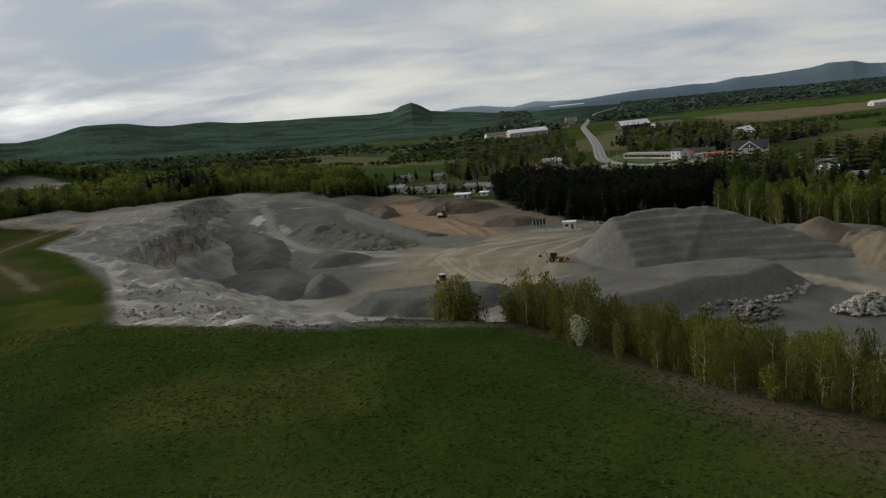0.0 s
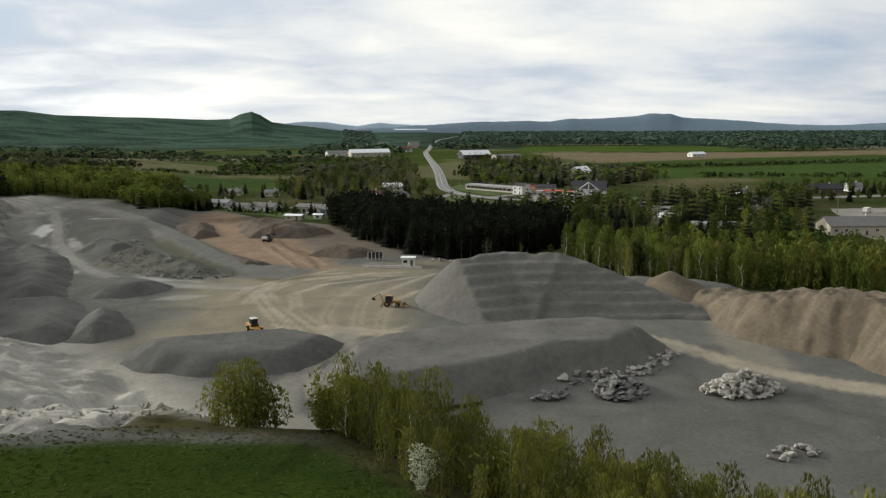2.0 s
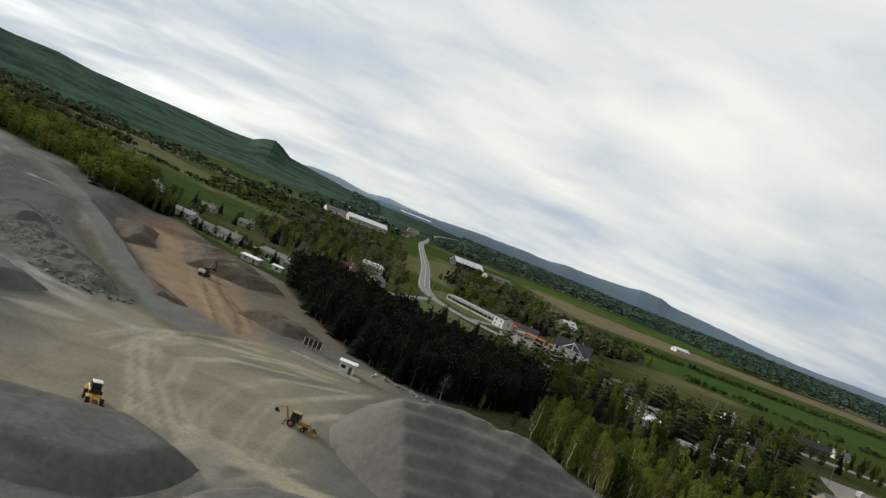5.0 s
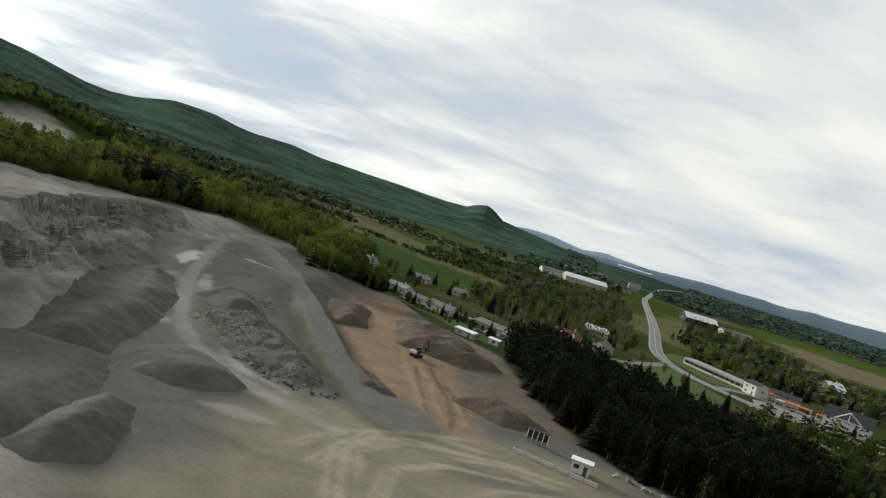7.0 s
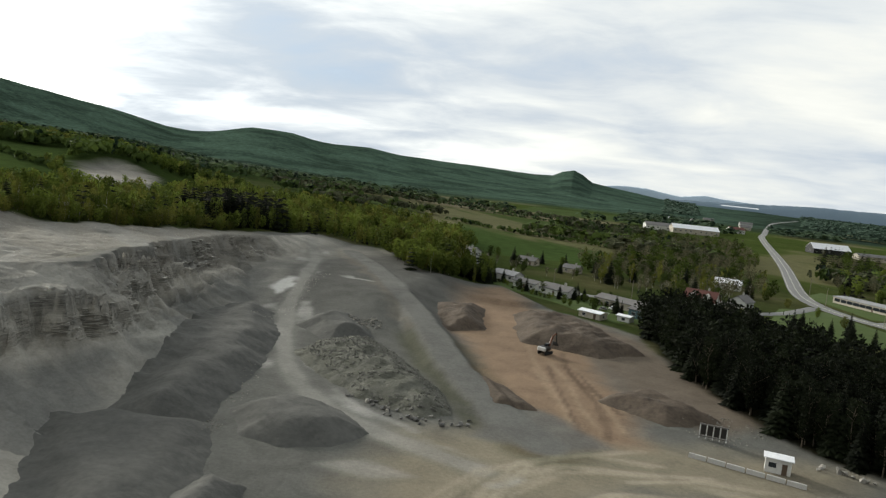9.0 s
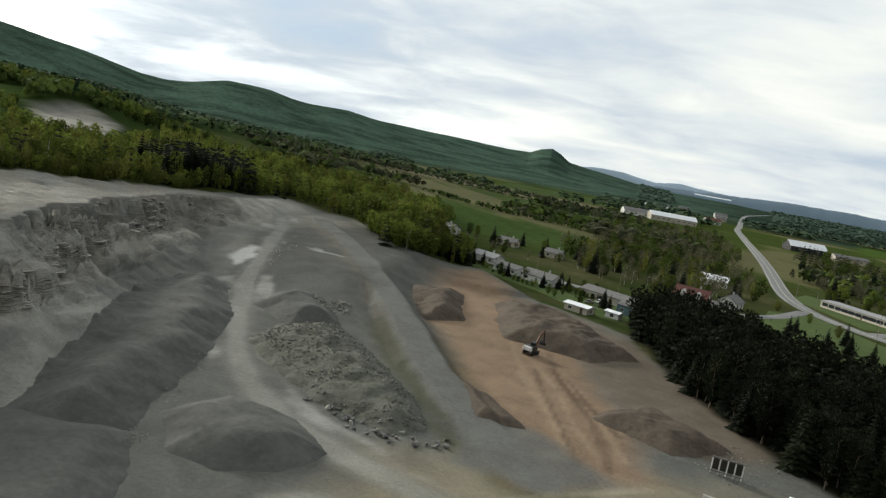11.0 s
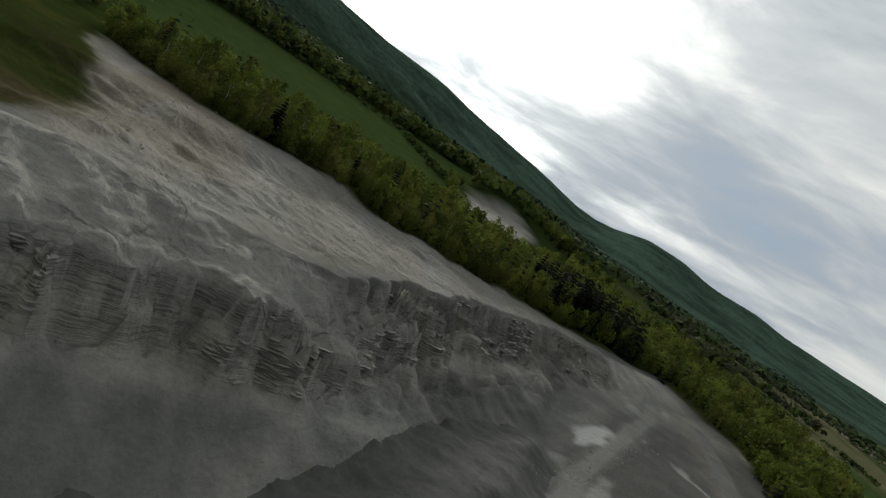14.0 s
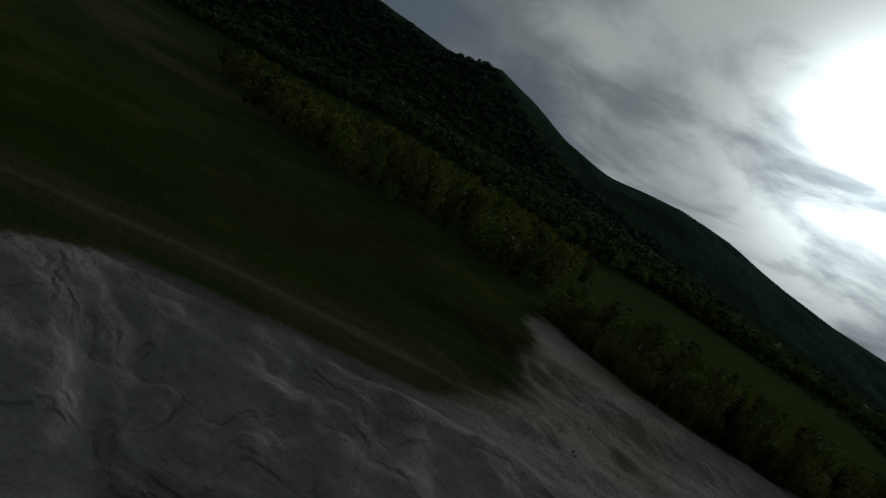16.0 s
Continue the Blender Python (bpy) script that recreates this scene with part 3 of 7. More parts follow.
def ground_cover(x, y, h):
    """Colour of the cover, and how layered the face is."""
    n = waves(x, y, 9, 4, 101)
    d, run, (top, width, cliff) = along(x, y, LIP)
    sd = np.where(inside(x, y, PLATEAU), -d, d)
    c = np.empty((len(x), 3))
    c[:] = VERGE

    def lay(m, col):
        np.copyto(c, c + (np.asarray(col) - c) * np.clip(m, 0, 1)[:, None])

    r = np.hypot(x, y)
    lay(step(-0.1, 0.35, waves(x, y, 45, 4, 103)) * 0.7, (0.075, 0.068, 0.035))
    lay(step(500, 700, y) * step(-250, -150, x) + step(300, 500, x) * step(400, 500, y), MEADOW)
    lay(step(0.0, 0.4, waves(x, y, 130, 4, 107)) * 0.6 * step(480, 620, y), STRAW)
    bearing = np.degrees(np.arctan2(x, y))
    lay(step(500, 640, r) * step(-14, -30, bearing + 8 * waves(x, y, 160, 3, 9)) * step(-115, -100, bearing), WOODS)
    lay(step(-130, -170, x) * step(240, 280, y) * step(900, 700, y) * 0.85, (0.026, 0.040, 0.011))
    for poly, col in FIELDS:
        lay(within(x + 12 * n, y + 25 * n, poly, 12), np.array(col) * 0.86)
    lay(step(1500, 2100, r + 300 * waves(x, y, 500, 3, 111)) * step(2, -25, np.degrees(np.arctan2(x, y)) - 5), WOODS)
    # haze painted into the cover: distant wooded hills go paler and bluer
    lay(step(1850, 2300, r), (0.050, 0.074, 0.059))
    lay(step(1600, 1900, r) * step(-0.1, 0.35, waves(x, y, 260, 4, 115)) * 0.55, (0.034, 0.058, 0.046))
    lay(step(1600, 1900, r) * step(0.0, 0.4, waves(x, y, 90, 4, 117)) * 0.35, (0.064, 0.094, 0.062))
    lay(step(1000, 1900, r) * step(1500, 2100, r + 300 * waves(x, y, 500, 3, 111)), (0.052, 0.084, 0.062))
    lay(step(0.12, 0.4, waves(x + 0.55 * y, 0.25 * y - 0.14 * x, 55, 4, 113)) * step(-420, -330, x) * step(80, 40, x) * step(620, 700, y) * step(1400, 1250, y) * 0.6, STRAW * 0.85)
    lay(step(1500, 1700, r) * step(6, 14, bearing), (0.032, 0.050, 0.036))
    for poly, col in FIELDS:
        lay(within(x + 12 * n, y + 25 * n, poly, 12) * step(1400, 1600, r), np.array(col) * 0.86)
    # plateau grass, paler and browner in patches
    gp = step(8, -2, sd + 2 * n) * step(-330, -120, x)
    lay(gp, GRASS)
    lay(gp * step(0.05, 0.5, waves(x, y, 16, 4, 121)) * 0.75, (0.058, 0.064, 0.017))
    lay(gp * step(-0.2, -0.5, waves(x, y, 24, 4, 123)) * 0.7, (0.020, 0.036, 0.008))
    lay(gp * step(5, 1, np.abs(sd) + 2 * n) * 0.6 * step(250, 235, y), (0.062, 0.055, 0.026))
    lay(gp * step(14, 2, np.abs(sd)) * step(12, 26, x), DIRT * 0.6)
    lay(gp * step(185, 215, y) * step(-92, -112, x) * step(-260, -190, x) * (0.35 + 0.5 * step(-0.2, 0.4, waves(x, y, 20, 4, 125))), (0.034, 0.033, 0.013))
    dt, _, _ = along(x, y, TRACK)
    lay(step(2.4, 0.6, dt + 1.4 * n) * 0.5, (0.15, 0.12, 0.078))
    lay(step(11, 3, dt + 4 * n) * 0.4, (0.085, 0.066, 0.04))
    # pit
    pit = within(x + 1.5 * n, y + 1.5 * n, PIT, 1.5)
    lay(pit, FLOOR)
    over = 4.0 * step(-34, -14, x)
    face = step(-0.5 + over, 1.0 + over, sd + 0.8 * n) * step(1.25, 0.9, sd / width) * step(14, 4, x) * step(520, 480, y)
    lay(face, SAND)
    lay(face * cliff * step(0.42, 0.2, h / np.maximum(top, 1) + 0.12 * n), TALUS)
    lay(face * step(0.0, 0.4, waves(run, sd * 0.6, 12, 4, 131)) * 0.45, TALUS)
    foot = h / np.maximum(top, 1) + 0.10 * waves(run, sd, 5, 3, 137)
    lay(face * cliff * step(0.34, 0.22, foot) * step(0.08, 0.35, waves(run, sd * 0.5, 16, 4, 135)) * 0.4, SAND)
    lay(face * step(235, 200, y) * step(-0.3, 0.15, waves(x, y, 10, 4, 133)) * step(0.95, 0.6, sd / width), PALE)
    lay(face * step(302, 272, y) * step(178, 200, y) * step(0.6, 0.75, h / np.maximum(top, 1)) * 0.6, TALUS * 1.12)
    terrace = within(x + 4 * n, y + 4 * waves(x, y, 9, 4, 141), [(-100, 250), (-108, 244), (-117, 243), (-127, 254), (-150, 263), (-200, 280), (-183, 288), (-171, 297), (-169, 314), (-165, 339), (-152, 368), (-147, 396), (-140, 440), (-122, 440), (-110, 300)], 4.0)
    lay(terrace, SAND * 0.52)
    lay(terrace * step(300, 268, y + 6 * n + 0.35 * (x + 120)) * step(-116, -130, x) * 0.6, DIRT * 1.1)
    lay(terrace * step(-0.1, 0.4, waves(x + y, y * 0.4, 14, 4, 143)) * 0.6, TALUS * 1.2)
    lay(within(x + 6 * n, y + 6 * n, OLD_PIT, 5), SAND * 0.6)
    lay(within(x + 6 * n, y + 6 * n, OLD_PIT, 5) * step(0.0, 0.3, waves(x, y, 30, 3, 145)) * 0.6, TALUS * 0.8)
    # floor: packed sand, red soil, grey spreads
    packed = [(-30, 200), (20, 196), (34, 200), (40, 240), (62, 285), (30, 284), (0, 284), (-12, 272), (-24, 266), (-22, 245), (-20, 225)]
    lay(within(x + 5 * n, y + 5 * n, packed, 8) * 0.9, PACKED)
    red = [(-44, 438), (-26, 458), (-14, 428), (8, 372), (13, 345), (22, 300), (22, 280), (0, 268), (-4, 292), (-16, 318), (-24, 345), (-36, 380)]
    lay(within(x + 3 * n, y + 3 * n, red, 5), RED)
    lay(within(x + 3 * n, y + 3 * n, [(-16, 430), (6, 412), (28, 390), (34, 365), (52, 310), (38, 296), (22, 312), (14, 345), (8, 372)], 4) * 0.85, (0.125, 0.10, 0.076))
    lay(pit * step(300, 330, y) * step(-30, -44, x) * step(-112, -100, x) * 0.45, (0.085, 0.085, 0.078))
    lay(within(x + 3 * n, y + 2 * n, [(12, 252), (42, 250), (48, 262), (20, 262)], 4) * 0.6, FLOOR)
    lay(step(-3, 0, sd) * step(16, 6, sd + 3 * n) * step(-16, -8, x) * step(60, 40, x) * step(125, 112, y), (0.050, 0.046, 0.022))
    lay(pit * step(365, 405, y) * step(-25, -50, x) * step(-128, -112, x) * 0.6, (0.085, 0.084, 0.077))
    road = [(-127, 487), (-105, 437), (-90, 385), (-83, 357), (-71, 326), (-59, 300), (-49, 284), (-38, 272), (-24, 263), (-5, 255)]
    dr, _, _ = along(x, y, road)
    lay(step(5.0, 2.5, dr + 1.5 * n) * 0.35, (0.180, 0.177, 0.160))
    lay(step(2.6, 0.8, np.abs(dr - 5.4) + 1.5 * n) * step(0.0, 0.4, waves(x, y, 12, 3, 151)) * 0.6, (0.34, 0.335, 0.31))
    lay(step(2.9, 1.5, dr + 1.0 * n) * 0.5, (0.255, 0.25, 0.226))
    # wheel marks, half blown over
    near = np.nonzero((x > -30) & (x < 70) & (y > 150) & (y < 360))[0]
    nx, ny, nn = x[near], y[near], n[near]
    for k, line in enumerate(FLOOR_TRACKS):
        for off in (0.0, 2.2):
            d, u, _ = along(nx, ny, [(a + off + 1.6 * math.sin(b * 0.09 + k * 1.7), b + 0.5 * off + 1.2 * math.sin(a * 0.2 + k)) for a, b in line])
            m = np.zeros(len(x))
            m[near] = step(1.25, 0.3, d + 0.5 * nn) * (0.5 + 0.4 * waves(u, u * 0 + k, 14, 2, 160 + k))
            lay(m, (0.300, 0.268, 0.205))
    for k, line in enumerate(SOIL_RUTS):
        d, u, _ = along(nx, ny, [(a + 0.9 * math.sin(k * 2.1 + b), b) for a, b in line])
        m = np.zeros(len(x))
        m[near] = step(1.1, 0.3, d + 0.4 * nn) * (0.6 + 0.4 * waves(u, u * 0 + k, 9, 2, 180 + k))
        lay(m, (0.105, 0.075, 0.052) if k % 2 else (0.26, 0.195, 0.135))
    path2 = [(150, 108), (125, 127), (108, 138.5), (101, 144), (91, 158), (84, 176), (76, 189)]
    dp, _, _ = along(x, y, path2)
    lay(step(3.6, 2.2, dp + 0.8 * n), (0.290, 0.258, 0.198))
    path3 = [(14, 205), (22, 200), (34, 194), (47, 191), (76, 189.5)]
    dp, _, _ = along(x, y, path3)
    lay(step(3.8, 2.2, dp + 0.8 * n), (0.290, 0.256, 0.194))
    path5 = [(95, 155), (100, 172), (108, 192), (118, 214)]
    dp, _, _ = along(x, y, path5)
    lay(step(7, 3, dp + 2 * n) * 0.6, (0.225, 0.203, 0.160))
    path4 = [(18, 200), (17, 190), (9, 180), (4, 166), (3, 152), (14, 140)]
    dp, _, _ = along(x, y, path4)
    lay(step(4, 1.5, dp + n) * 0.7, (0.21, 0.20, 0.17))
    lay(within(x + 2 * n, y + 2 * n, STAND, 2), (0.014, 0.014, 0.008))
    dr, _, _ = along(x, y, RAMP)
    lay(step(12, 8, dr + n) * step(4, 5, dr) * step(352, 338, y) * 0.35, (0.060, 0.062, 0.032))
    lay(step(10, 6, dr + 5 * n) * step(3.0, 5.5, dr + 2 * n) * step(0, 6, (x + 60) * 0.45 + (410 - y) * 0.89 + 200) * step(-1, 1, (410 - y) * 0.45 - (x + 62) * 0.89) * 0.3, np.where((y > 345)[:, None], (0.160, 0.136, 0.102), (0.052, 0.053, 0.028)))
    lay(step(5.4, 3.2, dr + 1.2 * n), (0.122, 0.121, 0.112))
    lay(within(x + 2 * n, y + 2 * n, [(-12, 288), (-4, 298), (7, 290), (16, 276), (4, 268), (-8, 272)], 2.5) * 0.9, (0.122, 0.121, 0.112))
    lay(within(x + 4 * n, y + 5 * n, [(-97, 376), (-91, 370), (-88, 380), (-95, 392)], 1.5), (0.40, 0.40, 0.38))
    lay(within(x + 8 * n, y + 8 * n, [(-80, 402), (-70, 398), (-68, 402), (-80, 407)], 2.0) * 0.6, (0.34, 0.34, 0.32))
    lay(within(x + 2 * n, y, [(-30, 246), (-22, 244), (-15, 248), (-24, 251)], 1.5) * 0.5, (0.32, 0.31, 0.28))
    lay(within(x + 2 * n, y + 2 * n, [(-108, 415), (-98, 385), (-92, 312), (-80, 276), (-82, 262), (-92, 290), (-102, 350)], 4) * 0.5 * step(0, 0.4, n + 0.2) * 0.5, (0.25, 0.245, 0.22))
    for foot_poly in ([(-86, 306), (-93, 300), (-95, 293), (-86, 278), (-80, 285)], [(-75, 256), (-68, 252), (-67, 243), (-68, 240), (-64, 232), (-69, 238)]):
        lay(within(x + 3 * n, y + 3 * waves(x, y, 9, 4, 155), foot_poly, 2.0) * 0.8, (0.285, 0.278, 0.245))
    patch = step(-0.15, 0.1, waves(run, h * 5, 13, 3, 41)) * step(0.36, 0.5, h / np.maximum(top, 1)) * (1 - step(300, 268, y) * step(0.74, 0.84, h / np.maximum(top, 1)))
    return c, face * cliff * (0.15 + 0.85 * patch)


def axis(marks):
    """Grid lines: stretches of (to, spacing)."""
    out = [marks[0][0]]
    for (a, _), (b, s) in zip(marks, marks[1:]):
        k = max(1, round((b - a) / s))
        out += [a + (b - a) * (i + 1) / k for i in range(k)]
    return np.array(out)


def sheet(name, xs, ys):
    gx, gy = np.meshgrid(xs, ys)
    x, y = gx.ravel(), gy.ravel()
    h = ground_height(x, y)
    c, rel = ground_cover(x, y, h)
    nx, ny = len(xs), len(ys)
    i = (np.arange(ny - 1)[:, None] * nx + np.arange(nx - 1)[None, :]).ravel()
    quads = np.stack([i, i + 1, i + nx + 1, i + nx], 1)
    me = bpy.data.meshes.new(name)
    me.vertices.add(len(x)), me.loops.add(quads.size), me.polygons.add(len(quads))
    me.vertices.foreach_set("co", np.stack([x, y, h], 1).astype(np.float32).ravel())
    me.loops.foreach_set("vertex_index", quads.ravel().astype(np.int32))
    me.polygons.foreach_set("loop_start", (np.arange(len(quads)) * 4).astype(np.int32))
    me.polygons.foreach_set("use_smooth", np.ones(len(quads), bool))
    me.update(calc_edges=True)
    a = me.attributes.new("cover", "FLOAT_COLOR", "POINT")
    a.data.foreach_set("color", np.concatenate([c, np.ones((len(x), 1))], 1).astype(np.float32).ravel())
    a = me.attributes.new("relief", "FLOAT", "POINT")
    a.data.foreach_set("value", rel.astype(np.float32))
    me.materials.append(M_GROUND)
    return new(name, me)


XS = axis([(-4900, 0), (-2600, 130), (-1400, 60), (-700, 28), (-320, 12), (-200, 4), (-118, 0.95), (-64, 0.48), (44, 0.9), (130, 1.6), (200, 3), (420, 8), (900, 16), (1800, 50), (4900, 200)])
YS = axis([(-4900, 0), (-1500, 250), (-300, 80), (-40, 12), (60, 3), (100, 1.3), (210, 1.1), (425, 0.78), (480, 1.6), (620, 4), (1000, 10), (1700, 18), (3000, 65), (4900, 120)])
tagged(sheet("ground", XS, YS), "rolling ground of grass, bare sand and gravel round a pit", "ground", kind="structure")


def gz(x, y):
    return float(ground_height(np.array([x]), np.array([y]))[0])


# ---- mesh helpers ----
def part(name, bm, material, parent=None, label="", smooth=False):
    me = bpy.data.meshes.new(name)
    bm.to_mesh(me)
    bm.free()
    if smooth:
        me.polygons.foreach_set("use_smooth", np.ones(len(me.polygons), bool))
    me.materials.append(material)
    ob = new(name, me)
    ob.parent = parent
    return tagged(ob, label)


def raw(name, verts, faces, material, parent=None, label="", smooth=False):
    me = bpy.data.meshes.new(name)
    me.from_pydata([tuple(v) for v in verts], [], [tuple(f) for f in faces])
    if smooth:
        me.polygons.foreach_set("use_smooth", np.ones(len(me.polygons), bool))
    me.materials.append(material)
    ob = new(name, me)
    ob.parent = parent
    return tagged(ob, label)


def thing(name, label, category, m=None, group=""):
    ob = new(name)
    if m is not None:
        ob.matrix_basis = m
    return tagged(ob, label, category, group)


def box(bm, c, s, m=None, bevel=0.0):
    """A box of size s with its centre at c."""
    r = bmesh.ops.create_cube(bm, size=1.0, matrix=Matrix.Translation(c) @ Matrix.Diagonal((*s, 1)))
    vs = r["verts"]
    if bevel:
        es = list({e for v in vs for e in v.link_edges})
        vs = list({v for f in bmesh.ops.bevel(bm, geom=es, offset=bevel, segments=1, affect="EDGES")["faces"] for v in f.verts} | {v for v in vs if v.is_valid})
    if m is not None:
        bmesh.ops.transform(bm, matrix=m, verts=vs)
    return bm


def tube(bm, a, b, r1, r2=None, n=8):
    """A round bar from a to b."""
    a, b = Vector(a), Vector(b)
    q = (b - a).to_track_quat("Z", "Y").to_matrix().to_4x4()
    bmesh.ops.create_cone(bm, cap_ends=True, segments=n, radius1=r1, radius2=r1 if r2 is None else r2, depth=(b - a).length, matrix=Matrix.Translation((a + b) / 2) @ q)
    return bm


def B():
    return bmesh.new()


# ---- stockpiles ----
def heap(name, crest, slope, material, label, category="stockpile", lump=0.35, size=3.0, grain=0.9, terrace=0.0, flute=0.0, flat=2.0, seed=1, lean=None, ends=0.0, crisp=1.2):
    """A tipped heap along a crest line of (x, y, height), falling to the ground at the given slope."""
    xs, ys, zs = zip(*crest)
    reach = max(zs) / slope + flat + 3
    gx, gy = np.meshgrid(np.arange(min(xs) - reach, max(xs) + reach, grain), np.arange(min(ys) - reach, max(ys) + reach, grain))
    x, y = gx.ravel(), gy.ravel()
    if len(crest) > 1:
        d, run, (z,) = along(x, y, list(crest))
    else:
        d, run, z = np.hypot(x - xs[0], y - ys[0]), np.degrees(np.arctan2(x - xs[0], y - ys[0])) * 0.15, np.full(x.shape, zs[0])
    g = ground_height(x, y)
    if ends:
        d = d + ends * np.maximum(xs[0] - x, 0)
    d = d + (0.9 if crisp < 1 or terrace else 1.6) * waves(x, y, 8, 3, seed + 5)
    if flute:
        d = d + flute * (1.2 * waves(run, d * 0.2, 10.0, 3, seed + 9) + 1.6 * np.abs(waves(run, d * 0.12, 9.0, 4, seed + 10)) + 0.5 * waves(run, d * 0.4, 1.8, 2, seed + 12)) * step(1, 6, d)
    fall = slope if lean is None else slope * (1 + lean[2] * np.clip(((x - xs[0]) * lean[0] + (y - ys[0]) * lean[1]) / 20, -1, 1))
    e = d - flat
    h = z - fall * (0.5 * (e + np.sqrt(e * e + crisp)))
    top = step(2 * flat + 2, 0, d)
    h = h + 1.8 * lump * waves(x, y, size, 4, seed) * (0.3 + 0.7 * top)
    h = h + 0.5 * lump * waves(x, y, 1.9, 2, seed + 30)
    if terrace:
        h = h + terrace * 0.17 * np.sin(2 * np.pi * (h + 0.25 * waves(x, y, 12, 2, seed + 3)) / terrace)
    keep = h > -0.6 + np.minimum(g, 0)
    h = np.where(h > g, h, np.maximum(h, g - 0.5))
    up = (h > g).reshape(gx.shape)
    ny, nx = gx.shape
    cell = up[:-1, :-1] | up[1:, :-1] | up[:-1, 1:] | up[1:, 1:]
    j, i = np.nonzero(cell)
    f = np.stack([j * nx + i, j * nx + i + 1, (j + 1) * nx + i + 1, (j + 1) * nx + i], 1)
    used, inv = np.unique(f, return_inverse=True)
    v = np.stack([x, y, h], 1)[used]
    me = bpy.data.meshes.new(name)
    me.from_pydata(v.tolist(), [], inv.reshape(f.shape).tolist())
    me.polygons.foreach_set("use_smooth", np.ones(len(me.polygons), bool))
    me.materials.append(material)
    return tagged(new(name, me), label, category)


heap("gravel_stockpile", [(50, 224, 11.5), (64, 228, 12.0), (79, 222, 11.8), (90, 211, 7.4), (103, 196, 1.8)], 0.42, M_GREY, "large grey gravel stockpile built up in level layers", terrace=1.9, lump=0.24, flat=1.5, seed=11, ends=1.6)
heap("sand_stockpile", [(118, 206, 2.5), (113, 190, 5), (113, 177, 9), (120, 168, 11), (127, 161, 11), (126, 150, 10.5), (130, 136, 9.5), (138, 124, 9)], 1.4, M_TAN, "steep tan sand bank with a lumpy top and fluted face", lump=0.8, size=2.6, grain=0.55, flute=0.75, crisp=0.05, flat=6.0, seed=14)
heap("sand_stockpile", [(110.5, 221, 5.6)], 0.5, M_TAN, "small cone of tan sand", lump=0.3, flat=1.0, seed=15)
heap("sand_stockpile", [(96, 232, 2.2), (104, 228, 3.2), (122, 218, 2.5)], 0.4, M_GREY, "low spread of grey sand beside the cone", lump=0.2, flat=3.0, seed=16)


def pile(name, foot, height, slope, material, label, category="stockpile", lump=0.3, size=4.0, crisp=0.5, seed=1, grain=0.8, ease=None, tilt=(0.0, 0.0)):
    """A tipped heap that fills an outline on the ground: it climbs from the foot at one slope to a worked, uneven top. ease: how the slope eases off towards a side."""
    px, py = zip(*foot)
    cx, cy = sum(px) / len(px), sum(py) / len(py)
    gx, gy = np.meshgrid(np.arange(min(px) - 4, max(px) + 4, grain), np.arange(min(py) - 4, max(py) + 4, grain))
    x, y = gx.ravel(), gy.ravel()
    d, run, _ = along(x, y, [tuple(p) for p in foot + foot[:1]])
    d = np.where(inside(x, y, foot), d, -d) + 1.1 * waves(x, y, 14, 3, seed + 5) + 0.9 * waves(x, y, 6, 3, seed + 7) + 0.4 * waves(x, y, 2.5, 3, seed + 9)
    fall = slope if ease is None else ease(x, y) * slope
    top = height * (1 + tilt[0] * (x - cx) / 20 + tilt[1] * (y - cy) / 20) + 2.2 * lump * waves(x, y, size * 3, 3, seed + 1)
    up = d * fall
    k = up - top
    h = up - 0.5 * (k + np.sqrt(k * k + crisp))
    on_top = step(-0.5, 1.5, k)
    h = h + lump * waves(x, y, size, 4, seed) * (0.35 + 0.65 * on_top) + 0.35 * lump * waves(x, y, 1.7, 2, seed + 30)
    g = ground_height(x, y)
    h = np.where(d > -1.5, g + h, g - 1)
    above = (h > g + 0.02).reshape(gx.shape)
    h = np.maximum(h, g - 0.4)
    ny, nx = gx.shape
    j, i = np.nonzero(above[:-1, :-1] | above[1:, :-1] | above[:-1, 1:] | above[1:, 1:])
    f = np.stack([j * nx + i, j * nx + i + 1, (j + 1) * nx + i + 1, (j + 1) * nx + i], 1)
    used, inv = np.unique(f, return_inverse=True)
    me = bpy.data.meshes.new(name)
    me.from_pydata(np.stack([x, y, h], 1)[used].tolist(), [], inv.reshape(f.shape).tolist())
    me.polygons.foreach_set("use_smooth", np.ones(len(me.polygons), bool))
    me.materials.append(material)
    return tagged(new(name, me), label, category)


pile("gravel_stockpile", [(8, 150), (8, 166), (13, 179), (21, 186), (35, 190), (74, 189), (81, 182), (84, 171), (76, 165), (68, 160), (56, 160), (46, 156), (36, 151.5), (24, 149), (16, 147)], 4.8, 0.78, M_GREY,
     "long low grey gravel stockpile with a flat top", lump=0.22, size=5, crisp=0.08, seed=12, ease=lambda x, y: 0.45 + 0.55 * step(8, 20, x))
pile("gravel_stockpile", [(-28, 188), (-26, 199), (-17, 201.5), (6, 202), (17.7, 191.5), (11.4, 180), (6.8, 174), (-2.5, 173), (-12, 175), (-22, 180)], 3.2, 0.6, M_DARK,
     "dark grey gravel stockpile with a churned top", lump=0.25, seed=13)
pile("gravel_stockpile", [(-93, 357), (-83, 347), (-69, 318), (-61, 292), (-57.5, 270), (-54, 256), (-61, 245), (-71, 249), (-77, 266), (-83, 287), (-93, 312), (-98, 345)], 3.8, 0.5, M_DARK,
     "long dark gravel stockpile at the foot of the cliff", lump=0.3, size=3.5, crisp=0.5, seed=17, tilt=(0.0, -0.04))
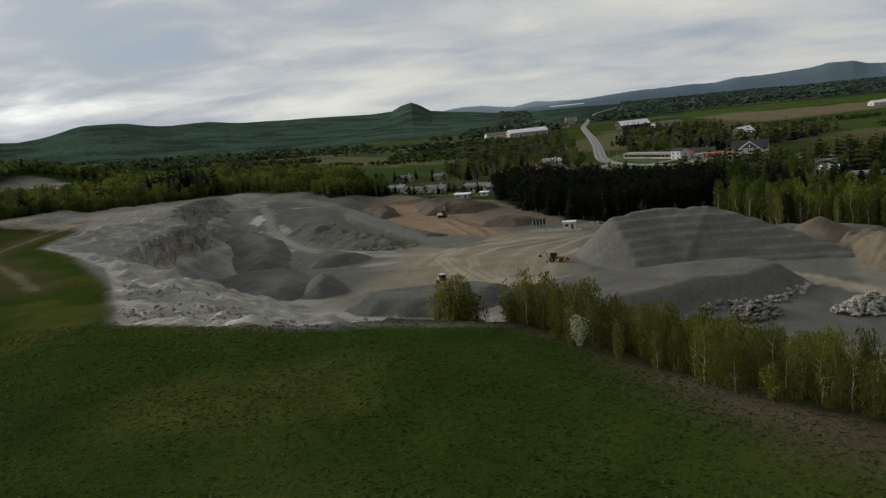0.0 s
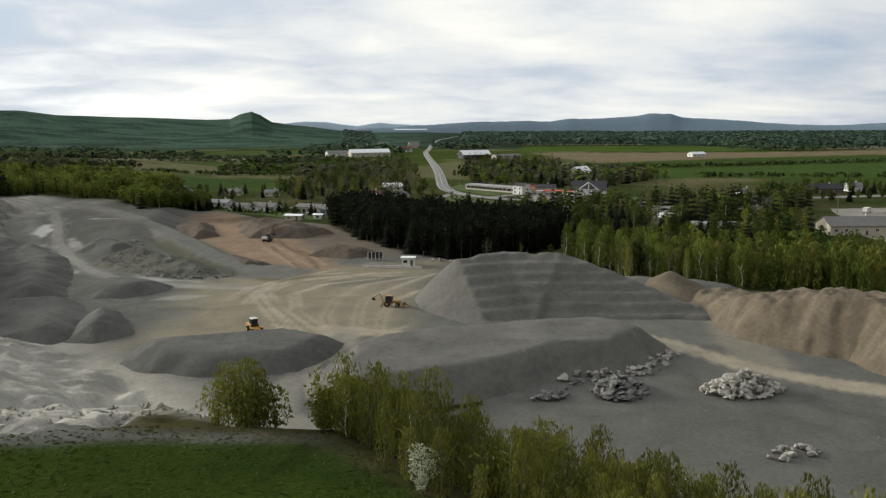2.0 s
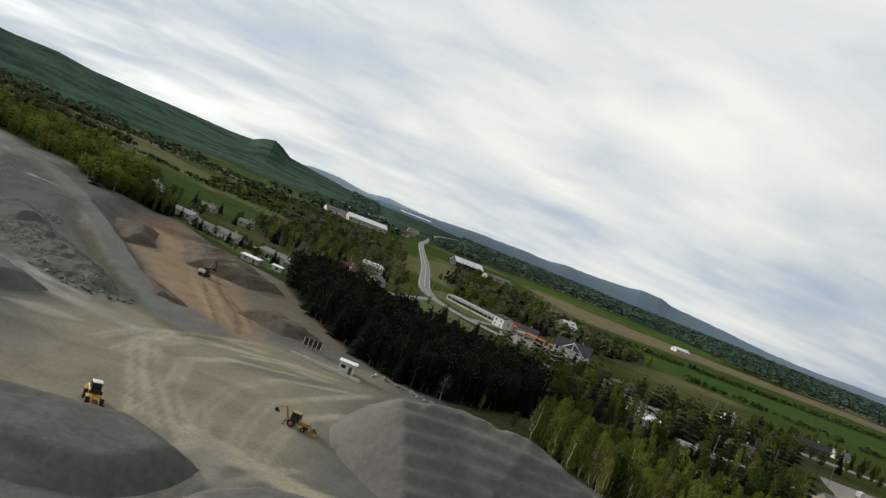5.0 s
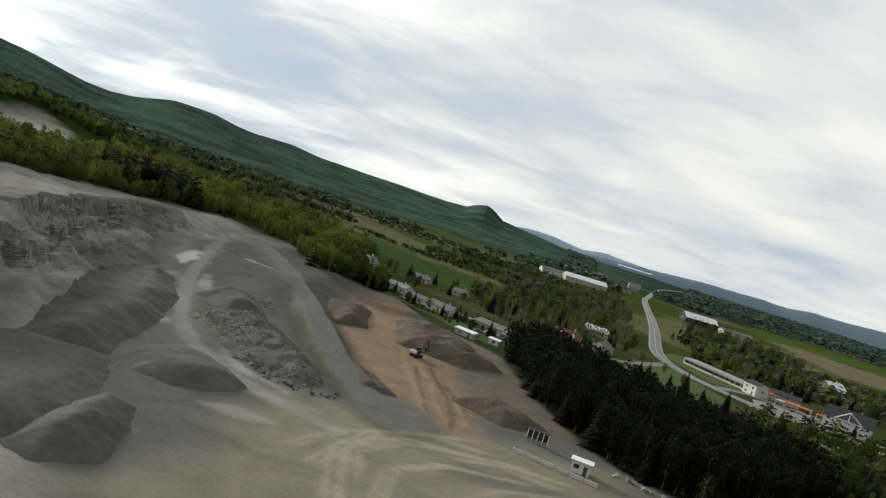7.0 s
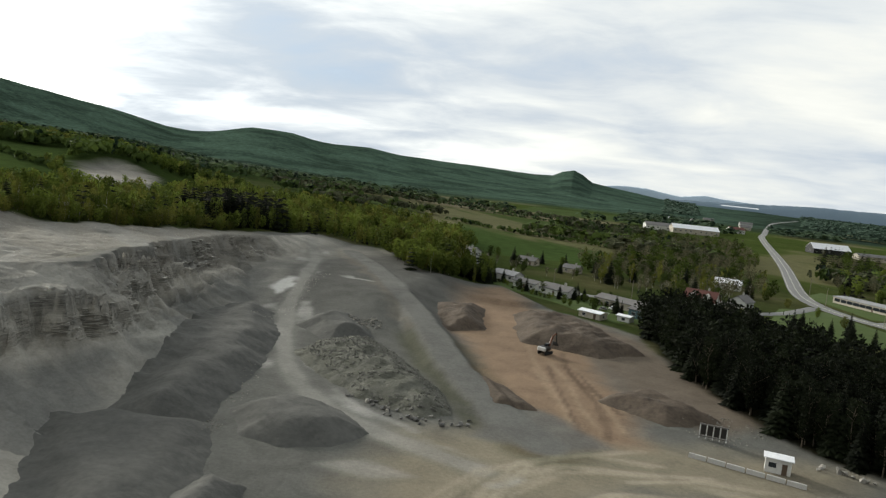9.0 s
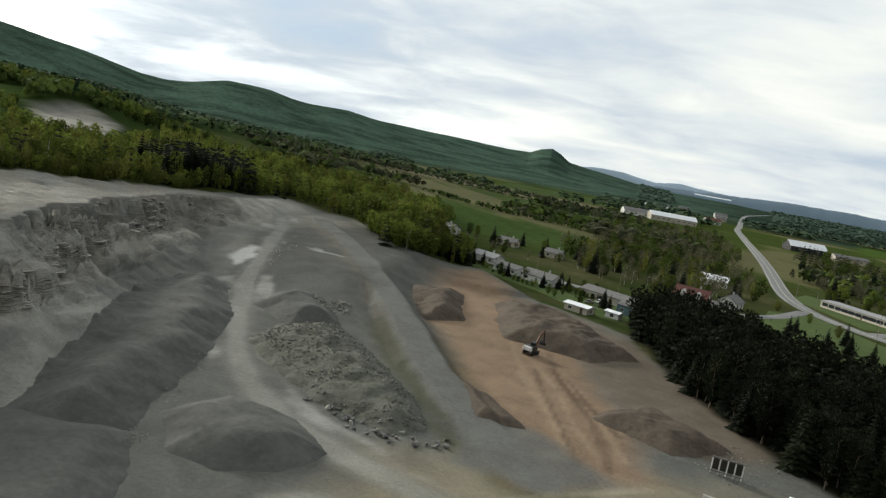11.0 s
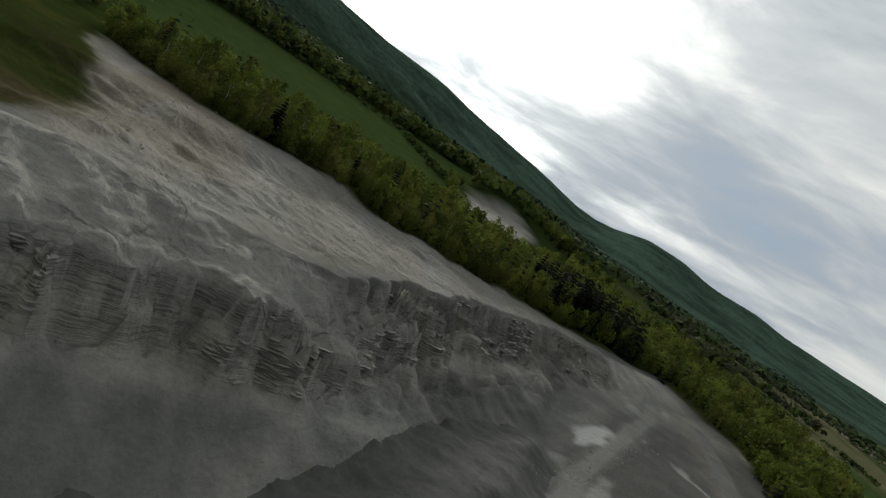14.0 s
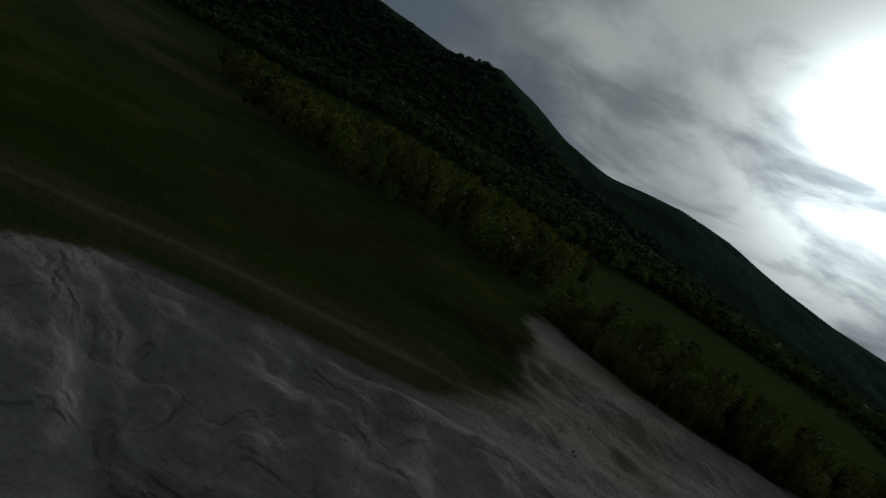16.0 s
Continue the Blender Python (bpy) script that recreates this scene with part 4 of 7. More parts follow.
pile("gravel_stockpile", [(-54, 254), (-46, 240), (-40, 226), (-38, 212), (-46, 204), (-56, 207), (-68, 226), (-77, 244), (-72, 254)], 3.0, 0.4, M_DARK, "low dark gravel spread below the long stockpile", lump=0.35, size=6, seed=18)
pile("gravel_stockpile", [(-44, 236), (-36, 234), (-32, 223), (-29, 210), (-36, 204), (-44, 206), (-46, 222)], 3.3, 0.55, M_DARK, "steep small heap of dark gravel", lump=0.6, seed=19)
pile("gravel_stockpile", [(-55, 263), (-49, 276), (-37, 273.5), (-27, 263), (-31, 254), (-39, 250), (-47, 252)], 2.8, 0.5, M_DARK, "low dark gravel mound", lump=0.4, seed=20)
pile("gravel_stockpile", [(-73, 337), (-71, 349), (-61, 353), (-47, 334), (-57, 325)], 4.0, 0.6, M_DARK, "dark gravel mound beside the haul road", lump=0.4, seed=21)
pile("rubble_mound", [(-59, 325), (-47, 333), (-36, 320), (-22, 299), (-15, 281), (-21, 275), (-35, 282), (-49, 295), (-61, 308)], 2.8, 0.42, M_RUBBLE, "overgrown heap of grey rubble and broken stone", "rubble heap", lump=0.9, size=4, seed=22)

pile("soil_mound", [(-43, 398), (-27, 406), (-21, 368), (-33, 357)], 3.4, 0.6, M_SOIL, "dark brown topsoil heap below the houses", "soil heap", lump=0.8, size=3, seed=23)
pile("soil_mound", [(-17, 403), (8, 406), (29, 364), (14, 352), (-9, 358)], 3.6, 0.6, M_SOIL, "dark brown topsoil heap behind the excavator", "soil heap", lump=0.7, size=3, seed=24)
pile("soil_mound", [(13, 308), (25, 324), (41, 306), (28, 296)], 3.0, 0.55, M_SOIL, "brown topsoil heap at the pit's edge", "soil heap", lump=0.7, size=3, seed=25)
pile("soil_mound", [(-15, 312), (-7, 308), (1, 293), (-8, 292)], 1.3, 0.5, M_SOIL, "low dark soil strip beside the ramp", "soil heap", lump=0.4, size=3, seed=26)

# ---- roads and yards ----
def ribbon(name, line, width, material, label, category, lift=0.06, pitch=4.0, parent=None, kind="structure"):
    """A strip laid on the ground along a line, with rounded bends and a shallow edge."""
    pts = []
    for i in range(len(line) - 1):
        p0, p1, p2, p3 = (Vector(line[max(0, min(len(line) - 1, i + k))]) for k in (-1, 0, 1, 2))
        n = max(2, int((p2 - p1).length / pitch))
        for k in range(n):
            t = k / n
            pts.append(0.5 * (2 * p1 + (p2 - p0) * t + (2 * p0 - 5 * p1 + 4 * p2 - p3) * t * t + (3 * p1 - 3 * p2 + p3 - p0) * t ** 3))
    pts.append(Vector(line[-1]))
    rows = []
    for i, p in enumerate(pts):
        d = (pts[min(i + 1, len(pts) - 1)] - pts[max(i - 1, 0)]).normalized()
        s = Vector((-d.y, d.x))
        w = width(i / len(pts)) if callable(width) else width
        rows.append([p + s * w * k for k in (-0.56, -0.5, -0.17, 0.17, 0.5, 0.56)])
    xy = np.array([(q.x, q.y) for r in rows for q in r])
    h = ground_height(xy[:, 0], xy[:, 1]) + lift
    h[0::6] -= lift + 0.15
    h[5::6] -= lift + 0.15
    f = [(r * 6 + k, r * 6 + k + 1, r * 6 + k + 7, r * 6 + k + 6) for r in range(len(rows) - 1) for k in range(5)]
    ob = raw(name, np.column_stack([xy, h]), f, material, parent, smooth=True)
    return tagged(ob, label, category, kind=kind)


ROAD = [(900, 3600), (560, 2600), (420, 2050), (305, 1540), (258, 1330), (176, 850), (146, 690), (131, 612), (126, 570), (129, 532), (143, 498), (170, 470), (200, 456), (235, 448), (320, 447), (430, 440), (700, 400), (1200, 330)]
ribbon("road", ROAD, 9.2, M_ASPHALT, "grey two-lane asphalt road through the village", "road", 0.12, 9.0)
ribbon("road_marking", ROAD[2:16], 0.22, M_LINE, "worn pale centre line on the road", "road marking", 0.17, 9.0)
for side in (-1, 1):
    ribbon("road_marking", [(x + side * 4.0, y) for x, y in ROAD[2:9]], 0.2, M_LINE, "worn pale edge line on the road", "road marking", 0.17, 9.0)
STREETS = [
    ([(-95, 590), (-62, 548), (-38, 506), (-8, 484), (24, 474), (62, 478), (96, 500), (122, 540)], 6.0, "asphalt side street behind the row of houses"),
    ([(138, 505), (160, 520), (182, 512), (200, 486)], 7.0, "asphalt forecourt lane beside the main road"),
    ([(200, 455), (196, 425), (190, 395), (205, 360), (235, 340), (262, 330)], 5.0, "narrow asphalt lane among the houses"),
    ([(130, 300), (118, 285), (108, 262)], 4.0, "pale gravel lane at the wood's edge"),
]
for line, w, label in STREETS:
    ribbon("street", line, w, M_ASPHALT, label, "street", 0.10, 4.0)


def yard(name, poly, material, label, category, lift):
    """A flat yard with an uneven edge."""
    c = sum((Vector(p) for p in poly), Vector((0, 0))) / len(poly)
    ring = []
    for a, b in zip(poly, poly[1:] + poly[:1]):
        n = max(2, int(math.dist(a, b) / 4))
        for k in range(n):
            p = Vector(a).lerp(Vector(b), k / n)
            q = (p - c).normalized() * float(waves(np.array([p.x]), np.array([p.y]), 9, 3, 7)[0]) * 1.5
            ring.append(p + q)
    layers = [[c.lerp(p, s) for p in ring] for s in (0.35, 0.7, 0.96, 1.0)]
    xy = np.array([(c.x, c.y)] + [(p.x, p.y) for l in layers for p in l])
    h = ground_height(xy[:, 0], xy[:, 1]) + lift
    n = len(ring)
    h[-n:] -= lift + 0.1
    f = [(0, 1 + i, 1 + (i + 1) % n) for i in range(n)]
    f += [(1 + l * n + i, 1 + (l + 1) * n + i, 1 + (l + 1) * n + (i + 1) % n, 1 + l * n + (i + 1) % n) for l in range(3) for i in range(n)]
    return tagged(raw(name, np.column_stack([xy, h]), f, material, smooth=True), label, category, kind="structure")


yard("parking_lot", [(232, 262), (262, 240), (300, 262), (360, 330), (352, 382), (300, 392), (262, 330), (240, 300)], M_LOT, "pale gravel lot with parked machines", "parking lot", 0.07)
yard("parking_lot", [(150, 470), (205, 464), (215, 500), (190, 520), (160, 508)], M_LOT, "pale paved forecourt beside the road", "parking lot", 0.08)
yard("lawn", [(128, 590), (146, 620), (178, 590), (170, 528), (142, 520)], M_LAWN, "mown lawn before a long low building", "lawn", 0.08)
yard("lawn", [(92, 440), (120, 436), (140, 470), (124, 530), (100, 520), (84, 470)], M_LAWN, "mown lawn beside the road bend", "lawn", 0.08)
yard("lawn", [(-40, 492), (-30, 466), (-6, 446), (20, 414), (40, 424), (42, 446), (16, 466), (-12, 476)], M_LAWN, "mown back lawns of the row of houses", "lawn", 0.09)
yard("lawn", [(210, 462), (300, 458), (310, 478), (230, 484)], M_LAWN, "bright strip of lawn along the road", "lawn", 0.08)

# ---- far hills and lake ----
def far_ridge(name, material, r, table, label, width=500):
    """A distant ridge: bearing and height over the eye at each step, with a wooded, uneven crest."""
    az = np.linspace(table[0][0], table[-1][0], 420)
    el = np.interp(az, [t[0] for t in table], [t[1] for t in table]) + 0.05 * waves(az * 20, az * 0, 30, 4, 5) + 0.025 * waves(az * 20, az * 0, 5, 3, 6)
    v, f = [], []
    for a, e in zip(np.radians(az), el):
        for rr, hh in ((r - width, -30.0), (r - width * 0.5, 0.45 * (46 + r * math.tan(radians(e)))), (r - width * 0.15, 0.93 * (46 + r * math.tan(radians(e)))), (r, 46 + r * math.tan(radians(e))), (r + 60, -60)):
            v.append((math.sin(a) * rr, math.cos(a) * rr, hh))
    for i in range(len(az) - 1):
        f += [(i * 5 + k, i * 5 + 5 + k, i * 5 + 6 + k, i * 5 + 1 + k) for k in range(4)]
    tagged(raw(name, v, f, material, smooth=True), label, "hills", kind="structure")


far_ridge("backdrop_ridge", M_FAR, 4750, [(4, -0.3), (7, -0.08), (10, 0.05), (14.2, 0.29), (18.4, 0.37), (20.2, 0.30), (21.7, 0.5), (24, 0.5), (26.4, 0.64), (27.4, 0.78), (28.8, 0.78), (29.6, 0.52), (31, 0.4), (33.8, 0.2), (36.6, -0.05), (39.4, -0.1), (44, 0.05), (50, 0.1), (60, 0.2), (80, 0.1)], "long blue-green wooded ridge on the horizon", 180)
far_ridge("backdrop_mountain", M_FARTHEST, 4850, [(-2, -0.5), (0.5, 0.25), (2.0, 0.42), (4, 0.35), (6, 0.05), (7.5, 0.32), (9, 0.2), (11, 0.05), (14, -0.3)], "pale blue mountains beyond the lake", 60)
lake = B()
bmesh.ops.create_grid(lake, x_segments=12, y_segments=2, size=0.5, matrix=pose(765, 4385, 30, 2.3, 0, -9.8) @ Matrix.Diagonal((190, 110, 1, 1)))
tagged(part("water", lake, M_WATER), "bright strip of lake in the far distance", "lake", kind="structure")


# ---- trees ----
def leaf_quads(pts, size, rng, upright=0.0):
    """A small bent leaf clump at each point."""
    n = len(pts)
    a = rng.normal(size=(n, 3))
    a /= np.linalg.norm(a, axis=1)[:, None]
    if upright:
        a = a * (1 - upright) + np.array([0, 0, 1.0]) * upright
        a /= np.linalg.norm(a, axis=1)[:, None]
    b = np.cross(a, rng.normal(size=(n, 3)))
    b /= np.linalg.norm(b, axis=1)[:, None]
    s = size * rng.uniform(0.6, 1.3, (n, 1))
    slim_by = 0.6 - 0.42 * upright
    v = np.stack([pts - a * s, pts + b * s * slim_by, pts + a * s, pts - b * s * slim_by], 1).reshape(-1, 3)
    i = np.arange(n) * 4
    return v, np.stack([i, i + 1, i + 2, i + 3], 1)


def trunk_mesh(h, r, limbs, rng, lean=0.03):
    bm = B()
    base, knots = Vector((0, 0, -0.4)), []
    p = base
    for k in range(4):
        q = Vector((rng.normal() * lean * h, rng.normal() * lean * h, h * (k + 1) / 4))
        tube(bm, p, q, r * (1 - k * 0.22), r * (1 - (k + 1) * 0.22), 6)
        knots.append((p, q))
        p = q
    for t, out, up, ang in limbs:
        k = min(3, int(t * 4))
        s = knots[k][0].lerp(knots[k][1], t * 4 - k)
        tube(bm, s, s + Vector((math.cos(ang) * out, math.sin(ang) * out, up)), r * 0.4, r * 0.1, 5)
    return bm


def broadleaf(name, seed, h, w, n, leaf, low, m_leaf, m_bark, label, group, lobes=9, upright=0.0):
    """A leafy tree: tapered trunk, limbs and a lumpy crown of small clumps with gaps."""
    rng = np.random.default_rng(seed)
    ob = thing(name, label, "tree", group=group)
    limbs = [(rng.uniform(max(low, 0.15), 0.85), w * rng.uniform(0.25, 0.42), h * rng.uniform(0.06, 0.2), rng.uniform(0, 6.28)) for _ in range(8)]
    part("trunk", trunk_mesh(h * 0.93, 0.012 * h + 0.03, limbs, rng), m_bark, ob)
    pts = []
    if not lobes:  # a brushy spindle of upright twigs
        t = rng.uniform(0, 1, n)
        rad = w * 0.5 * np.sin(np.pi * (0.12 + 0.86 * t)) ** 0.8 * rng.uniform(0.2, 1.0, n) ** 0.6
        stems = rng.integers(0, 4, n)
        a = rng.uniform(0, 6.283, n)
        pts.append(np.column_stack([np.cos(a) * rad + 0.35 * np.cos(stems * 1.7) * t * w * 0.5, np.sin(a) * rad + 0.35 * np.sin(stems * 1.7) * t * w * 0.5, h * (low + (1.04 - low) * t)]))
    for k in range(lobes):
        t = (k + 0.5) / lobes
        z = h * (low + (1 - low) * (0.1 + 0.82 * t))
        rad = w * 0.5 * math.sin(math.pi * (0.18 + 0.72 * (1 - t) ** 0.8)) * rng.uniform(0.75, 1.1)
        ang = k * 2.4 + rng.uniform(-0.5, 0.5)
        off = rad * rng.uniform(0.25, 0.55)
        c = np.array([math.cos(ang) * off, math.sin(ang) * off, z])
        m = n // lobes
        u = rng.normal(size=(m, 3))
        u /= np.linalg.norm(u, axis=1)[:, None]
        rr = rad * 0.75 * rng.uniform(0.35, 1.0, (m, 1)) ** 0.5
        pts.append(c + u * rr * np.array([1, 1, max(1.0, h * (1 - low) / lobes / max(rad, 0.1) * 1.1)]))
    v, f = leaf_quads(np.concatenate(pts), leaf, rng, upright)
    v[:, 2] = np.maximum(v[:, 2], 0.1)
    raw("crown", v, f, m_leaf, ob)
    return ob


def conifer(name, seed, h, w, label, group, levels=15):
    """A spruce: straight trunk and drooping whorls of boughs."""
    rng = np.random.default_rng(seed)
    ob = thing(name, label, "tree", group=group)
    bm = B()
    tube(bm, (0, 0, -0.4), (0, 0, h * 0.97), 0.011 * h + 0.03, 0.02, 6)
    part("trunk", bm, M_BARK, ob)
    v, f = [], []
    for k in range(levels):
        t = k / (levels - 1)
        z = h * (0.08 + 0.9 * t)
        rad = w * 0.5 * (1 - t) ** 0.8 + 0.12
        m = 9 if t < 0.7 else 6
        for j in range(m):
            a = 6.283 * (j + 0.5 * (k % 2) + rng.uniform(-0.25, 0.25)) / m
            L = rad * rng.uniform(0.72, 1.15)
            d, s = Vector((math.cos(a), math.sin(a), 0)), Vector((-math.sin(a), math.cos(a), 0))
            wd = L * 0.36 + 0.1
            drop = L * rng.uniform(0.2, 0.5)
            i = len(v)
            v += [d * 0.02 + Vector((0, 0, z + 0.3)), d * L * 0.55 + s * wd + Vector((0, 0, z - drop * 0.55)), d * L + Vector((0, 0, z - drop * 0.75)), d * L * 0.55 - s * wd + Vector((0, 0, z - drop * 0.55)), d * L * 0.6 + Vector((0, 0, z + 0.12 - drop * 0.2))]
            f += [(i, i + 1, i + 4), (i + 1, i + 2, i + 4), (i + 2, i + 3, i + 4), (i + 3, i, i + 4)]
    tip = len(v)
    v += [Vector((0.12, 0, h * 0.93)), Vector((-0.06, 0.1, h * 0.93)), Vector((-0.06, -0.1, h * 0.93)), Vector((0, 0, h * 1.02))]
    f += [(tip, tip + 1, tip + 3), (tip + 1, tip + 2, tip + 3), (tip + 2, tip, tip + 3)]
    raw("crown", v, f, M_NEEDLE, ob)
    return ob


KEEP_OUT = []  # x, y, radius of what must stay clear of trees


def scatter(poly, gap, seed, jitter=0.45, chance=1.0):
    rng = np.random.default_rng(seed)
    px, py = zip(*poly)
    gx, gy = np.meshgrid(np.arange(min(px), max(px), gap), np.arange(min(py), max(py), gap))
    x = gx.ravel() + rng.uniform(-jitter, jitter, gx.size) * gap
    y = gy.ravel() + rng.uniform(-jitter, jitter, gx.size) * gap
    ok = inside(x, y, poly) & (rng.uniform(size=x.size) < chance)
    for kx, ky, kr in KEEP_OUT:
        ok &= np.hypot(x - kx, y - ky) > kr
    if max(py) > 430 and min(py) < 900:
        d, _, _ = along(x, y, ROAD)
        ok &= d > 8
        for line, w, _ in STREETS:
            d, _, _ = along(x, y, line)
            ok &= d > w / 2 + 2
    return np.column_stack([x[ok], y[ok]])


PLANTED = set()


REST = {}  # trees past the counted ones: kind -> poses


def plant(kinds, pts, lo, hi, seed, weights=None, counted=1000):
    """Set out copies of the kinds of tree, each turned and sized by itself; past the counted ones, nearest the pit's middle first, they join the wood."""
    rng = np.random.default_rng(seed)
    if not len(pts):
        return
    pts = pts[np.argsort(np.hypot(pts[:, 0], pts[:, 1] - 190))]
    zs = ground_height(pts[:, 0], pts[:, 1])
    for i, ((x, y), z) in enumerate(zip(pts, zs)):
        k = kinds[rng.choice(len(kinds), p=weights)]
        s = rng.uniform(lo, hi)
        m = pose(x, y, z, 0, 0, rng.uniform(0, 360)) @ Matrix.Diagonal((s * rng.uniform(0.85, 1.15), s * rng.uniform(0.85, 1.15), s, 1))
        if i >= counted and k.name in PLANTED:
            REST.setdefault(k, []).append(m)
        elif k.name in PLANTED:
            copy_thing(k, m)
        else:
            PLANTED.add(k.name)
            k.matrix_basis = m


# houses and machines keep their ground clear
HOUSES = [  # x, y, turn, length, width, wall height, roof height, walls, roof, label
    (-29, 496, -32, 13, 8, 2.9, 1.6, M_WHITE, M_PALE_ROOF, "low white house with a pale roof"),
    (-17, 476, -36, 13, 7, 2.9, 1.2, M_WHITE, M_GREY_ROOF, "white bungalow with a grey roof"),
    (-3, 466, -34, 15, 8, 2.9, 1.9, M_WHITE, M_GREY_ROOF, "white bungalow with a grey shingle roof"),
    (-58, 548, -30, 13, 9, 3.0, 2.2, M_WHITE, M_GREY_ROOF, "white house among the conifers"),
    (-26, 574, -20, 11, 7, 2.8, 1.8, M_BEIGE, M_GREY_ROOF, "beige house with a grey shingle roof"),
    (0, 560, -20, 9, 7, 2.8, 1.8, M_BEIGE, M_GREY_ROOF, "small beige house behind bare trees"),
    (25, 453, -38, 24, 9, 3.0, 1.4, M_BEIGE, M_GREY_ROOF, "long low house with a flat grey roof"),
    (33, 432, -30, 13, 8, 3.6, 0.8, M_TEAL, M_GREY_ROOF, "teal garage with a low grey roof"),
    (12, 420, -30, 9, 5.5, 2.4, 0.5, M_BEIGE, M_WHITE_ROOF, "open shed with a white sheet roof"),
    (24, 421, -30, 5, 3.5, 2.2, 0.4, M_WHITE, M_WHITE_ROOF, "small white shed beside the garage"),
    (58, 476, -22, 13, 10, 5.2, 4.0, M_WHITE, M_RED_ROOF, "white two-storey house with a red roof and porch"),
    (70, 484, -22, 7, 6, 2.8, 1.6, M_BEIGE, M_GREY_ROOF, "little beige garage beside the red-roofed house"),
    (86, 578, -15, 14, 9, 3.4, 2.4, M_WHITE, M_WHITE_ROOF, "white house with a pale roof by the road"),
    (80, 505, 60, 11, 8, 3.2, 2.6, M_WHITE, M_GREY_ROOF, "white gabled house behind the spruces"),
    (96, 376, 40, 9, 7, 3.0, 2.6, M_WHITE, M_GREY_ROOF, "small white house among the spruces"),
    (158, 556, -62, 52, 12, 3.6, 0.4, M_BEIGE, M_PALE_ROOF, "long low white building with a row of windows"),
    (168, 526, -62, 9, 10, 6.0, 1.5, M_WHITE, M_DARK_ROOF, "white end block with a dark roof"),
    (184, 530, -25, 18, 10, 4.0, 2.0, M_BEIGE, M_DARK_ROOF, "shop with a dark roof beside the forecourt"),
    (206, 500, -28, 22, 14, 5.0, 5.0, M_WHITE, M_DARK_ROOF, "large house with a dark roof and white gable"),
    (262, 650, 40, 22, 12, 5.5, 5.5, M_BEIGE, M_WHITE_ROOF, "pale barn with a rounded white roof"),
    (145, 1215, 8, 62, 24, 7, 5, M_BEIGE, M_WHITE_ROOF, "long farm shed with a white metal roof"),
    (100, 1235, 8, 40, 22, 6, 4, M_WHITE, M_GREY_ROOF, "grey-roofed farm shed joined to the long one"),
    (282, 1090, 12, 44, 20, 6, 6, M_BLACK, M_WHITE_ROOF, "dark barn with a bright white roof"),
    (318, 1050, 12, 40, 14, 5, 2.5, M_BEIGE, M_GREY_ROOF, "low farm building with a grey roof"),
    (243, 306, -12, 26, 13, 4.0, 3.2, M_BEIGE, M_GREY_ROOF, "workshop with a wide grey roof beside the lot"),
    (262, 404, -15, 18, 10, 3.4, 2.4, M_BLACK, M_DARK_ROOF, "dark house among the village trees"),
    (360, 470, -10, 22, 10, 3.6, 3.0, M_BROWN, M_DARK_ROOF, "dark house at the field's edge"),
    (392, 480, -10, 10, 8, 3.4, 2.6, M_WHITE, M_GREY_ROOF, "small white house at the field's edge"),
    (240, 372, -8, 12, 8, 3.0, 2.0, M_WHITE, M_GREY_ROOF, "white house under tall trees"),
    (200, 392, -40, 20, 8, 3.0, 1.4, M_WHITE, M_GREY_ROOF, "long white bungalow with a grey roof"),
    (182, 360, -30, 14, 8, 3.0, 1.8, M_WHITE, M_WHITE_ROOF, "white house half hidden by trees"),
    (190, 330, -20, 22, 7, 2.8, 1.2, M_BEIGE, M_PALE_ROOF, "long pale-roofed house behind the wood"),
    (150, 392, -30, 10, 8, 3.0, 2.4, M_WHITE, M_GREY_ROOF, "white house beside dark spruces"),
    (300, 468, -8, 8, 7, 3.0, 2.4, M_WHITE, M_GREY_ROOF, "little white house by the road"),
    (600, 1030, 10, 24, 12, 4, 3, M_WHITE, M_WHITE_ROOF, "white farmhouse out in the fields"),
    (235, 1420, 20, 26, 14, 6, 4, M_WHITE, M_RED_ROOF, "far building by the road with a red front"),
    (290, 1640, 0, 20, 14, 5, 4, M_BEIGE, M_GREY_ROOF, "far village house in pale siding"),
    (210, 1700, 10, 24, 14, 5, 4, M_WHITE, M_GREY_ROOF, "far white village house"),
    (160, 1650, 0, 20, 14, 5, 4, M_WHITE, M_WHITE_ROOF, "far white farmhouse beside the road"),
    (330, 1850, 0, 26, 14, 6, 4, M_WHITE, M_GREY_ROOF, "far white house at the end of the road"),
    (260, 1900, 0, 22, 14, 5, 4, M_BEIGE, M_GREY_ROOF, "far pale house at the end of the road"),
]
for hx, hy, _, ln, wd, *_ in HOUSES:
    KEEP_OUT.append((hx, hy, 0.55 * max(ln, wd) + 2))
KEEP_OUT += [(53, 454, 12), (50, 438, 8), (49, 283, 6), (39, 293, 8), (40, 276, 12)]

slim = [broadleaf("alder_tree", 100 + k, 7.0, 2.6 + 0.3 * k, 900, 0.205, 0.03, M_LEAF_Y, M_BIRCH if k == 3 else M_BARK, "slender young tree in yellow-green spring leaf on the bank", "young trees on the bank", 0, 0.82) for k in range(5)]
shrub = [broadleaf("willow_shrub", 120 + k, 4.6, 4.4, 520, 0.26, 0.02, M_LEAF_Y, M_BARK, "wide yellow-green shrub at the pit's edge", "shrubs on the bank", 8, 0.5) for k in range(2)]
green = [broadleaf("hazel_shrub", 125 + k, 4.6, 4.0, 480, 0.30, 0.02, M_LEAF, M_BARK, "leafy green shrub at the edge of the sand", "shrubs behind the cliff", 7, 0.4) for k in range(2)]
